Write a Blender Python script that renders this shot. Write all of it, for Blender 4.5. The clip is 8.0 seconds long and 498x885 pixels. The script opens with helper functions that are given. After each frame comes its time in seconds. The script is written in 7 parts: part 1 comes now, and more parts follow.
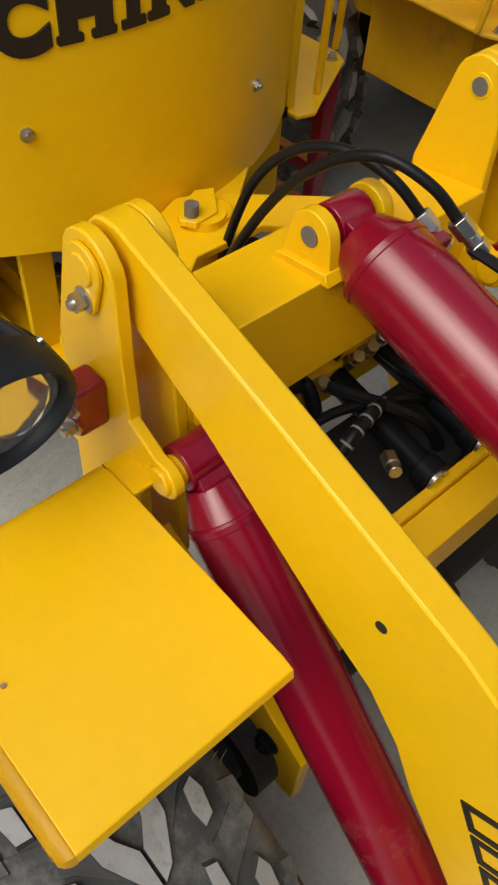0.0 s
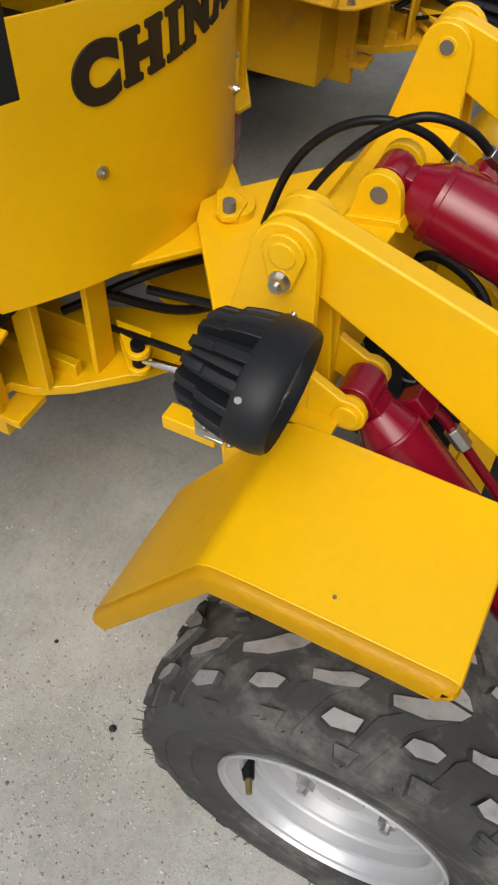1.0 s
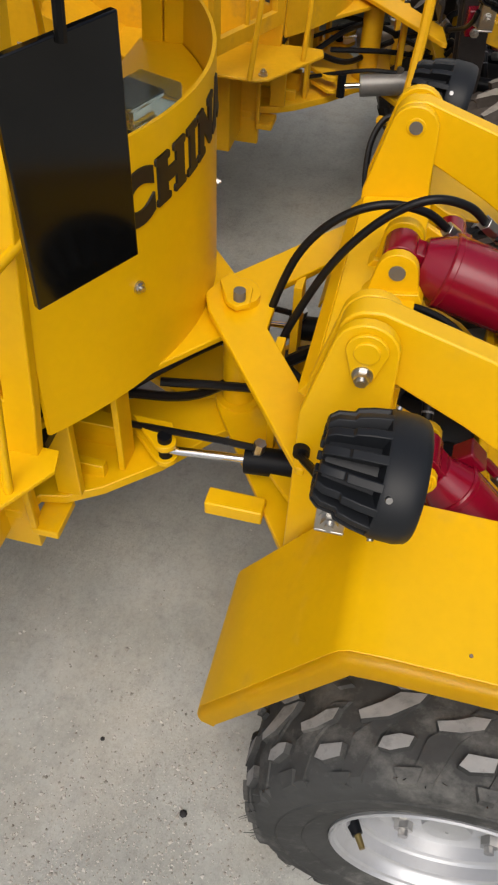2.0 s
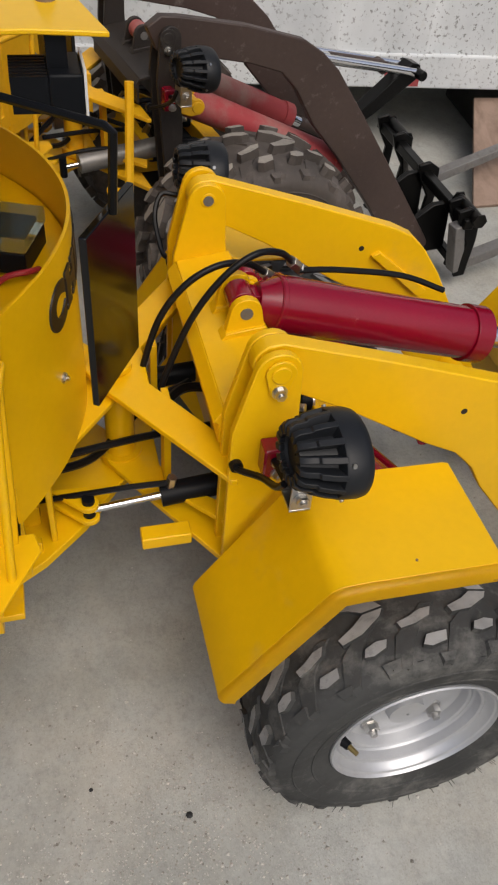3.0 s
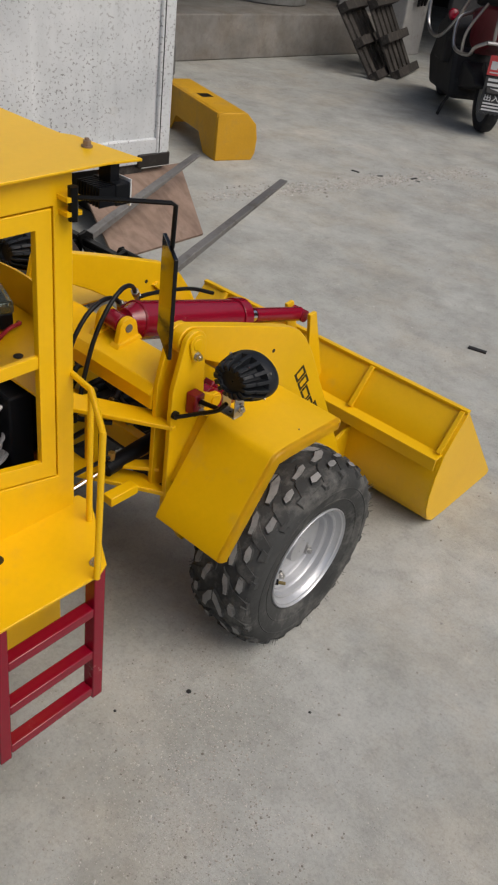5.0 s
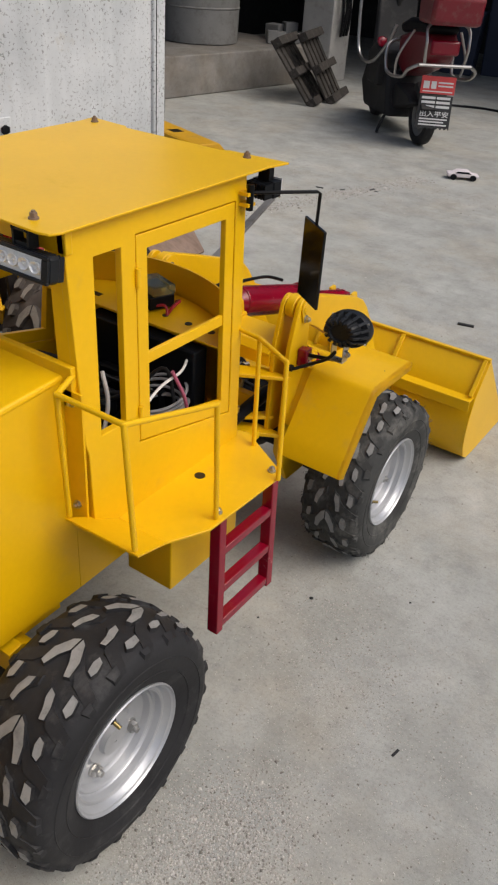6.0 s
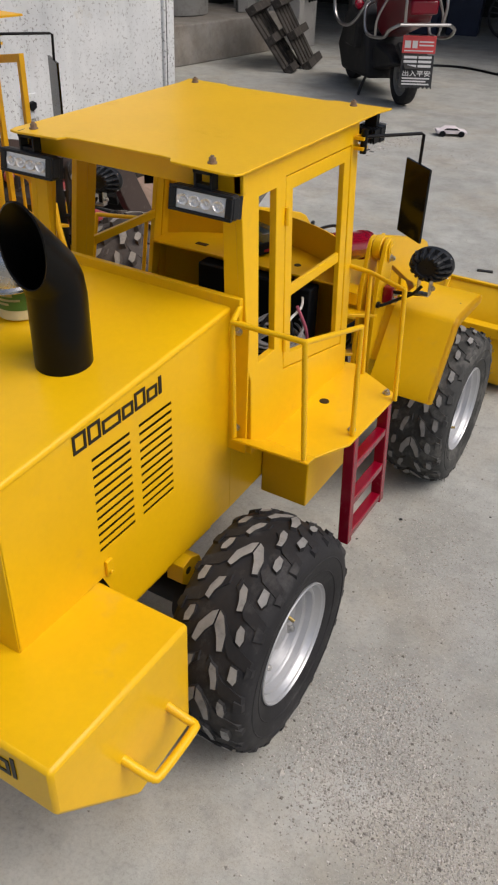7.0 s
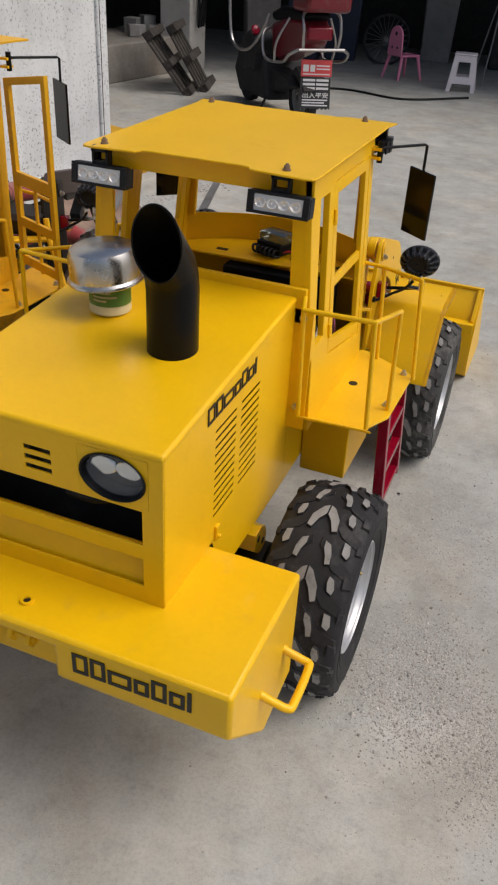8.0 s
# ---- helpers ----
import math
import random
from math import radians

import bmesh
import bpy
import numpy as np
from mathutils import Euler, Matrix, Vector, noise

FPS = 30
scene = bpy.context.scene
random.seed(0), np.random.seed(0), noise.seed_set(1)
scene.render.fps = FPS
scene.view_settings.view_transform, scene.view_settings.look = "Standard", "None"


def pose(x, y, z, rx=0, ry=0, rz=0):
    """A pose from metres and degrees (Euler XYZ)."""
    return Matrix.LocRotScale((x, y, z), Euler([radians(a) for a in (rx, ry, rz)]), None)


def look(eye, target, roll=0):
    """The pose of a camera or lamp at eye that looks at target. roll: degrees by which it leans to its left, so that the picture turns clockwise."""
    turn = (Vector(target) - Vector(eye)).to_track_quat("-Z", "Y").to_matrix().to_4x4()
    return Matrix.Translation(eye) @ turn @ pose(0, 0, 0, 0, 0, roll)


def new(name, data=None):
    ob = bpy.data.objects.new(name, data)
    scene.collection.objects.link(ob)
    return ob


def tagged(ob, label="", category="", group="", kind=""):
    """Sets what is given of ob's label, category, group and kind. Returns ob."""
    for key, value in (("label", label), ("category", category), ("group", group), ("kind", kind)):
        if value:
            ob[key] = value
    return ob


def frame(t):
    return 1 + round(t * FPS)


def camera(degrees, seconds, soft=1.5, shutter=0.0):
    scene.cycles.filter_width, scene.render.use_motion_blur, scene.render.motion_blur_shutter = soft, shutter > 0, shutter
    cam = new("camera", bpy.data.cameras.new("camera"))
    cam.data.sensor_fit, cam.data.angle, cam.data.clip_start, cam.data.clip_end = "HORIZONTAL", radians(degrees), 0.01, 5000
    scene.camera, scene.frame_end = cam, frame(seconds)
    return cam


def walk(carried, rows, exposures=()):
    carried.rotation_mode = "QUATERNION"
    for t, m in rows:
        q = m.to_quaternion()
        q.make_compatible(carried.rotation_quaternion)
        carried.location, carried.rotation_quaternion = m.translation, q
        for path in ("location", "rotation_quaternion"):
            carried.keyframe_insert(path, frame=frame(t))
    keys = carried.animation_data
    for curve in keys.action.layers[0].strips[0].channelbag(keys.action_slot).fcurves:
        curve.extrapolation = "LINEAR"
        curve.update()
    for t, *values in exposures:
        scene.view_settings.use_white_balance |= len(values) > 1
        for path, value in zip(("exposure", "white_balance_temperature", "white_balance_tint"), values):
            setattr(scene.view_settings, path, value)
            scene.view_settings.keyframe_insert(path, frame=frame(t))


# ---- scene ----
cam = camera(34.7, 8.0, soft=2.2)
PATH = [
    (0, (0.419, 1.177, 0.993), (-0.493, 0.295, -0.553), 5.6),
    (0.5, (0.565, 1.12, 1.035), (-0.498, 0.423, -0.509), 5.8),
    (1, (0.666, 1.024, 1.042), (-0.493, 0.478, -0.493), 2.2),
    (1.2, (0.678, 0.975, 1.028), (-0.515, 0.467, -0.494), 0.9),
    (2.3, (0.752, 0.792, 1.137), (-0.619, 0.682, -0.315), 3.9),
    (2.5, (0.791, 0.743, 1.157), (-0.614, 0.779, -0.266), 4.3),
    (3, (0.85, 0.612, 1.218), (-0.526, 1.045, -0.168), 5.4),
    (3.2, (0.868, 0.557, 1.214), (-0.487, 1.128, -0.141), 5.4),
    (3.5, (0.86, 0.477, 1.226), (-0.434, 1.201, -0.117), 4.3),
    (3.6, (0.86, 0.451, 1.234), (-0.425, 1.222, -0.092), 4.3),
    (4, (0.881, 0.317, 1.285), (-0.326, 1.272, 0.009), 4.5),
    (4.2, (0.928, 0.239, 1.331), (-0.233, 1.269, 0.07), 6.1),
    (5.3, (1.058, -0.199, 1.356), (0.129, 1.166, 0.227), 7.2),
    (5.5, (1.049, -0.294, 1.359), (0.146, 1.092, 0.236), 6.3),
    (5.6, (1.039, -0.352, 1.364), (0.15, 1.051, 0.25), 6.1),
    (6, (1.028, -0.62, 1.382), (0.124, 0.802, 0.305), 4.5),
    (6.5, (0.975, -0.852, 1.4), (0.074, 0.583, 0.338), 3.7),
    (7, (0.865, -0.94, 1.364), (0.043, 0.498, 0.243), 2.1),
    (7.5, (0.763, -1.065, 1.342), (0.076, 0.437, 0.214), 2.1),
    (8, (0.641, -1.256, 1.373), (0.057, 0.33, 0.304), 3.5),
]
EXPOSURES = [(0.0, -0.14, 6400, 5), (0.5, -0.10, 6400, 5), (1.0, -0.08, 6430, 7), (2.5, -0.22, 6500, 9), (3.3, -0.38, 6500, 10), (4.2, -0.41, 6500, 10), (5.5, -0.45, 6450, 9), (6.2, -0.27, 6450, 10), (8.0, -0.28, 6500, 11)]
walk(cam, [(t, look(eye, target, roll)) for t, eye, target, roll in PATH], exposures=EXPOSURES)

# ---- daylight: a bright overcast sky ----
world = bpy.data.worlds.new("overcast")
scene.world = world
world.use_nodes = True
wn = world.node_tree
sky = wn.nodes.new("ShaderNodeTexSky")
sky.sky_type, sky.sun_disc = "NISHITA", False
sky.sun_elevation, sky.sun_rotation = radians(54), radians(80)
sky.air_density, sky.dust_density, sky.ozone_density = 1.0, 6.0, 1.0
wn.links.new(sky.outputs[0], wn.nodes["Background"].inputs[0])
wn.nodes["Background"].inputs[1].default_value = 0.15
sun = new("sun", bpy.data.lights.new("sun", "SUN"))
sun.data.energy, sun.data.angle, sun.data.color = 1.45, radians(48), (1.0, 0.985, 0.955)
sun.matrix_world = look((4.0, 1.1, 5.6), (0, 0.4, 0))


# ---- materials ----
def shader(name, rough=0.5, metal=0.0, coat=0.0, spec=0.36):
    m = bpy.data.materials.new(name)
    m.use_nodes = True
    b = m.node_tree.nodes["Principled BSDF"]
    b.inputs["Roughness"].default_value = rough
    b.inputs["Metallic"].default_value = metal
    b.inputs["Coat Weight"].default_value = coat
    b.inputs["Coat Roughness"].default_value = 0.16
    b.inputs["Specular IOR Level"].default_value = spec
    return m, m.node_tree, b


def noise_at(nt, scale, detail=4.0, rough=0.55):
    co = nt.nodes.new("ShaderNodeTexCoord")
    n = nt.nodes.new("ShaderNodeTexNoise")
    n.inputs["Scale"].default_value, n.inputs["Detail"].default_value, n.inputs["Roughness"].default_value = scale, detail, rough
    nt.links.new(co.outputs["Object"], n.inputs["Vector"])
    return n.outputs["Fac"]


def ramp(nt, fac, stops):
    r = nt.nodes.new("ShaderNodeValToRGB")
    el = r.color_ramp.elements
    while len(el) < len(stops):
        el.new(0.5)
    for e, (p, c) in zip(el, stops):
        e.position = p
        e.color = (*c, 1.0) if len(c) == 3 else c
    nt.links.new(fac, r.inputs["Fac"])
    return r.outputs["Color"]


def blend(nt, fac, a, b, mode="MIX"):
    x = nt.nodes.new("ShaderNodeMix")
    x.data_type, x.blend_type = "RGBA", mode
    for sock, v in ((x.inputs["Factor"], fac), (x.inputs["A"], a), (x.inputs["B"], b)):
        if isinstance(v, (float, int)):
            sock.default_value = v
        elif isinstance(v, tuple):
            sock.default_value = (*v, 1.0)
        else:
            nt.links.new(v, sock)
    return x.outputs["Result"]


def bump(nt, b, fac, strength, dist):
    n = nt.nodes.new("ShaderNodeBump")
    n.inputs["Strength"].default_value, n.inputs["Distance"].default_value = strength, dist
    nt.links.new(fac, n.inputs["Height"])
    nt.links.new(n.outputs["Normal"], b.inputs["Normal"])


def g3(v):
    return (v, v, v)


def paint(name, col, rough=0.4, metal=0.0, coat=0.0, vary=0.12, big=3.0, fine=90.0, dirt=None, dirt_amount=0.0, dirt_scale=9.0, relief=0.25, relief_scale=220.0, spec=0.36):
    """A coated surface with broad tone changes, a fine grain and blotches of dirt or wear."""
    m, nt, b = shader(name, rough, metal, coat, spec)
    lo = tuple(c * (1 - vary) for c in col)
    hi = tuple(min(1.0, c * (1 + vary)) for c in col)
    c1 = ramp(nt, noise_at(nt, big, 3.0), [(0.3, lo), (0.7, hi)])
    c2 = ramp(nt, noise_at(nt, fine, 2.0), [(0.3, g3(1 - vary * 0.5)), (0.7, g3(1.0))])
    c = blend(nt, 1.0, c1, c2, "MULTIPLY")
    if dirt:
        mask = ramp(nt, noise_at(nt, dirt_scale, 8.0, 0.7), [(0.62 - 0.32 * dirt_amount, g3(0.0)), (0.82 - 0.25 * dirt_amount, g3(min(1.0, 0.35 + dirt_amount)))])
        c = blend(nt, mask, c, dirt)
        r = blend(nt, mask, g3(rough), g3(0.85))
        nt.links.new(r, b.inputs["Roughness"])
    nt.links.new(c, b.inputs["Base Color"])
    if relief:
        bump(nt, b, noise_at(nt, relief_scale, 3.0), relief, 0.0006)
    return m


yellow = paint("yellow_paint", (0.79, 0.460, 0.0015), 0.40, coat=0.17, vary=0.06, dirt=(0.55, 0.36, 0.08), dirt_amount=0.08, relief=0.14, relief_scale=110, spec=0.30)
old_yellow = paint("worn_yellow_paint", (0.74, 0.40, 0.006), 0.5, coat=0.05, vary=0.12, dirt=(0.24, 0.16, 0.07), dirt_amount=0.2, relief=0.2)
red = paint("crimson_paint", (0.215, 0.002, 0.016), 0.22, coat=0.36, vary=0.1, dirt=(0.30, 0.10, 0.09), dirt_amount=0.06, relief=0.3, relief_scale=70)
faded_red = paint("faded_red_paint", (0.32, 0.045, 0.05), 0.55, vary=0.15, dirt=(0.30, 0.22, 0.19), dirt_amount=0.5, dirt_scale=5, relief=0.2)
brown = paint("dusty_brown_paint", (0.055, 0.038, 0.033), 0.5, vary=0.2, dirt=(0.30, 0.28, 0.26), dirt_amount=0.10, dirt_scale=32, relief=0.2)
ochre = paint("dusty_ochre_paint", (0.56, 0.30, 0.012), 0.6, vary=0.15, dirt=(0.33, 0.22, 0.08), dirt_amount=0.3, dirt_scale=6, relief=0.2)
dark_brown = paint("grimy_and_shaded_steel", (0.022, 0.018, 0.016), 0.55, vary=0.2, dirt=(0.08, 0.07, 0.06), dirt_amount=0.2, dirt_scale=14, relief=0.2)
worn_barrel = paint("worn_grey_barrel", (0.20, 0.195, 0.185), 0.42, metal=0.4, vary=0.2, dirt=(0.10, 0.085, 0.07), dirt_amount=0.3, dirt_scale=20, relief=0.3)
housing = paint("lamp_housing", (0.011, 0.0125, 0.015), 0.46, vary=0.2, dirt=(0.05, 0.05, 0.05), dirt_amount=0.1, relief=0.15, spec=0.26)
rusty = paint("rusty_bolt", (0.27, 0.20, 0.155), 0.55, metal=0.4, vary=0.2, relief=0.2)
pale_grey = paint("scuffed_pale_grey", (0.40, 0.39, 0.37), 0.6, vary=0.15, dirt=(0.2, 0.18, 0.16), dirt_amount=0.3, relief=0.3)
lettering = paint("black_lettering", (0.014, 0.011, 0.008), 0.45, vary=0.1, relief=0)
black = paint("black_plastic", (0.005, 0.006, 0.008), 0.45, vary=0.15, dirt=(0.02, 0.02, 0.02), dirt_amount=0.08, relief=0.15, spec=0.14)
black_steel = paint("black_steel", (0.004, 0.004, 0.004), 0.30, vary=0.15, dirt=(0.03, 0.025, 0.02), dirt_amount=0.1, relief=0.1, spec=0.16)
mirror_black = paint("glossy_black_acrylic", (0.003, 0.003, 0.003), 0.10, vary=0.1, relief=0, spec=0.35)
hose_mat = paint("black_hose", (0.007, 0.007, 0.008), 0.38, vary=0.15, dirt=(0.07, 0.07, 0.065), dirt_amount=0.1, relief=0.3, relief_scale=300, spec=0.2)
dusty_rubber = paint("dusty_tyre_rubber", (0.050, 0.051, 0.050), 0.78, vary=0.25, big=9, dirt=(0.20, 0.195, 0.18), dirt_amount=0.42, dirt_scale=12, relief=0.6, relief_scale=140, spec=0.2)
rubber = paint("tyre_rubber", (0.024, 0.024, 0.026), 0.62, vary=0.25, big=9, dirt=(0.11, 0.108, 0.105), dirt_amount=0.3, dirt_scale=12, relief=0.6, relief_scale=140, spec=0.2)
lug_top = paint("dusty_lug_rubber", (0.26, 0.26, 0.255), 0.85, vary=0.22, big=14, dirt=(0.07, 0.072, 0.075), dirt_amount=0.36, dirt_scale=45, relief=0.6, relief_scale=260)
old_rubber = paint("brown_dusty_rubber", (0.075, 0.064, 0.057), 0.75, vary=0.25, big=9, dirt=(0.16, 0.14, 0.125), dirt_amount=0.3, dirt_scale=18, relief=0.6, relief_scale=140)
old_lug = paint("dry_mud_lug_rubber", (0.27, 0.25, 0.22), 0.9, vary=0.2, dirt=(0.12, 0.11, 0.10), dirt_amount=0.4, dirt_scale=60, relief=0.6)
rim_mat = paint("silver_rim_paint", (0.50, 0.51, 0.53), 0.40, metal=0.62, vary=0.08, dirt=(0.35, 0.34, 0.33), dirt_amount=0.15, relief=0.1)
steel = paint("bare_steel", (0.55, 0.54, 0.52), 0.3, metal=1.0, vary=0.12, dirt=(0.2, 0.18, 0.15), dirt_amount=0.1, relief=0.15)
worn_chrome = paint("dull_chrome", (0.42, 0.41, 0.40), 0.30, metal=0.9, vary=0.1, dirt=(0.15, 0.13, 0.12), dirt_amount=0.3, relief=0)
chrome = paint("chrome", (0.8, 0.8, 0.81), 0.1, metal=1.0, vary=0.04, relief=0)
grey_steel = paint("grey_steel", (0.17, 0.165, 0.16), 0.5, metal=0.3, vary=0.25, dirt=(0.10, 0.085, 0.07), dirt_amount=0.35, dirt_scale=20, relief=0.4)
brass = paint("brass", (0.33, 0.25, 0.10), 0.38, metal=0.9, vary=0.15, relief=0.1)
chrome_facet = paint("lamp_chrome", (0.72, 0.72, 0.71), 0.08, metal=1.0, vary=0.05, relief=0)
reflector = paint("lamp_reflector", (0.80, 0.80, 0.79), 0.36, metal=0.35, vary=0.08, relief=0.1, relief_scale=60)
grey_wire = paint("grey_cable", (0.22, 0.22, 0.23), 0.5, vary=0.1, relief=0)
white_wire = paint("white_cable", (0.75, 0.74, 0.72), 0.45, vary=0.05, relief=0)
red_wire = paint("red_cable", (0.35, 0.02, 0.03), 0.4, vary=0.1, relief=0)
pink_wire = paint("pink_cable", (0.40, 0.10, 0.16), 0.4, vary=0.1, relief=0)
brown_wood = paint("weathered_wood", (0.040, 0.035, 0.031), 0.8, vary=0.35, fine=40, dirt=(0.18, 0.16, 0.14), dirt_amount=0.3, relief=0.6)
pink = paint("pink_plastic", (0.72, 0.24, 0.38), 0.45, vary=0.06, relief=0)
white_plastic = paint("white_plastic", (0.74, 0.68, 0.70), 0.45, vary=0.06, dirt=(0.4, 0.36, 0.35), dirt_amount=0.1, relief=0)
maroon = paint("maroon_plastic", (0.16, 0.010, 0.018), 0.3, coat=0.3, vary=0.1, dirt=(0.16, 0.12, 0.11), dirt_amount=0.3, relief=0)
dull_grey = paint("dull_grey", (0.20, 0.20, 0.195), 0.6, vary=0.15, dirt=(0.10, 0.09, 0.08), dirt_amount=0.3, relief=0.3)
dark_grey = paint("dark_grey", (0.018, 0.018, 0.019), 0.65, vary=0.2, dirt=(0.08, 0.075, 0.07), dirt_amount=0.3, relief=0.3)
green_label = paint("green_label", (0.07, 0.17, 0.035), 0.45, vary=0.1, relief=0)
cream_label = paint("cream_label", (0.62, 0.56, 0.34), 0.45, vary=0.1, relief=0)
plate_red = paint("red_sign_paint", (0.60, 0.07, 0.07), 0.5, vary=0.08, dirt=(0.4, 0.25, 0.22), dirt_amount=0.15, relief=0)
plate_black = paint("dark_sign_rubber", (0.035, 0.036, 0.038), 0.6, vary=0.1, relief=0)
sign_white = paint("white_sign_paint", (0.66, 0.66, 0.66), 0.6, vary=0.08, relief=0)
blue_plastic = paint("dark_blue_plastic", (0.02, 0.028, 0.055), 0.5, vary=0.15, relief=0)
aluminium = paint("dented_aluminium", (0.50, 0.49, 0.47), 0.27, metal=1.0, vary=0.1, big=14, dirt=(0.3, 0.28, 0.25), dirt_amount=0.15, relief=0.25, relief_scale=30)


def glass_material(name, col, ior):
    m, nt, b = shader(name, 0.05)
    b.inputs["Base Color"].default_value = (*col, 1)
    b.inputs["Transmission Weight"].default_value = 0.95
    b.inputs["IOR"].default_value = ior
    return m


thin_clear = glass_material("thin_lens", (0.97, 0.98, 0.98), 1.08)
smoky = glass_material("smoky_plastic", (0.34, 0.40, 0.36), 1.15)


def concrete_material(name, base, stain, pits, relief=1.0):
    """Worn concrete: broad tone, tan dust, zones of grit with dark and pale specks between smoother ones."""
    m, nt, b = shader(name, 0.85)
    broad = ramp(nt, noise_at(nt, 0.8, 6.0, 0.6), [(0.30, tuple(c * 0.78 for c in base)), (0.64, base)])
    mid = ramp(nt, noise_at(nt, 5.0, 9.0, 0.66), [(0.32, stain), (0.62, g3(1.0))])
    pale = ramp(nt, noise_at(nt, 2.3, 7.0, 0.7), [(0.54, g3(1.0)), (0.68, g3(1.16))])
    fine = ramp(nt, noise_at(nt, 120.0, 7.0, 0.82), [(0.28, g3(pits)), (0.52, g3(1.0)), (0.74, g3(1.10))])
    speck = ramp(nt, noise_at(nt, 22.0, 8.0, 0.75), [(0.34, g3(0.80)), (0.50, g3(1.0))])
    c = blend(nt, 0.92, broad, mid, "MULTIPLY")
    c = blend(nt, 1.0, c, pale, "MULTIPLY")
    c = blend(nt, 0.62, c, fine, "MULTIPLY")
    c = blend(nt, 0.70, c, speck, "MULTIPLY")
    tan = ramp(nt, noise_at(nt, 1.9, 7.0, 0.72), [(0.46, g3(1.0)), (0.62, (1.05, 1.0, 0.94))])
    c = blend(nt, 1.0, c, tan, "MULTIPLY")
    zone = ramp(nt, noise_at(nt, 3.4, 8.0, 0.68), [(0.44, g3(0.10)), (0.60, g3(1.0))])
    chips = ramp(nt, noise_at(nt, 380.0, 3.0, 0.6), [(0.30, (0.70, 0.67, 0.64)), (0.43, g3(0.97)), (0.60, g3(1.02)), (0.70, (1.20, 1.19, 1.17))])
    c = blend(nt, 1.0, c, blend(nt, zone, (1.0, 1.0, 1.0), chips), "MULTIPLY")
    nt.links.new(c, b.inputs["Base Color"])
    h = blend(nt, 0.5, noise_at(nt, 55.0, 6.0, 0.7), noise_at(nt, 7.0, 5.0))
    h = blend(nt, 0.35, h, blend(nt, zone, (0.5, 0.5, 0.5), noise_at(nt, 300.0, 3.0, 0.6)))
    bump(nt, b, h, 0.20 * relief, 0.006)
    return m


concrete = concrete_material("yard_concrete", (0.445, 0.452, 0.425), (0.73, 0.727, 0.71), 0.60)
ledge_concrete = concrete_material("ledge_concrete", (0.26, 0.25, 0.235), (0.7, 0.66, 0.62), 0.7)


def gravel_material():
    """Every chip takes a grey of its own."""
    m, nt, b = shader("mixed_gravel", 0.9)
    geo = nt.nodes.new("ShaderNodeNewGeometry")
    c = ramp(nt, geo.outputs["Random Per Island"], [(0.0, (0.20, 0.185, 0.16)), (0.14, (0.35, 0.33, 0.295)), (0.55, (0.45, 0.43, 0.39)), (1.0, (0.57, 0.55, 0.51))])
    nt.links.new(blend(nt, 0.6, c, ramp(nt, noise_at(nt, 400.0, 2.0), [(0.3, g3(0.7)), (0.7, g3(1.0))]), "MULTIPLY"), b.inputs["Base Color"])
    return m


gravel_mat = gravel_material()


def container_material():
    """White paint over corrugated steel, with flaked spots and grey streaks."""
    m, nt, b = shader("chipped_white_paint", 0.6)
    base = ramp(nt, noise_at(nt, 2.5, 6.0, 0.6), [(0.3, (0.50, 0.525, 0.54)), (0.65, (0.67, 0.69, 0.70))])
    co = nt.nodes.new("ShaderNodeTexCoord")
    mp = nt.nodes.new("ShaderNodeMapping")
    mp.inputs["Scale"].default_value = (16.0, 16.0, 0.9)
    run = nt.nodes.new("ShaderNodeTexNoise")
    run.inputs["Scale"].default_value, run.inputs["Detail"].default_value = 1.0, 6.0
    nt.links.new(co.outputs["Object"], mp.inputs["Vector"])
    nt.links.new(mp.outputs["Vector"], run.inputs["Vector"])
    base = blend(nt, 0.9, base, ramp(nt, run.outputs["Fac"], [(0.36, (0.92, 0.925, 0.925)), (0.60, g3(1.0))]), "MULTIPLY")
    spots = ramp(nt, noise_at(nt, 78.0, 5.0, 0.62), [(0.575, g3(0.0)), (0.615, g3(0.85))])
    patch = ramp(nt, noise_at(nt, 3.1, 5.0, 0.65), [(0.38, g3(0.30)), (0.56, g3(1.0))])
    mask = blend(nt, 1.0, spots, patch, "MULTIPLY")
    rust = ramp(nt, noise_at(nt, 4.5, 8.0, 0.72), [(0.60, g3(0.0)), (0.74, g3(0.55))])
    base = blend(nt, rust, base, (0.42, 0.37, 0.27))
    nt.links.new(blend(nt, mask, base, (0.20, 0.20, 0.195)), b.inputs["Base Color"])
    bump(nt, b, noise_at(nt, 30.0, 5.0), 0.2, 0.004)
    return m


chipped_white = container_material()


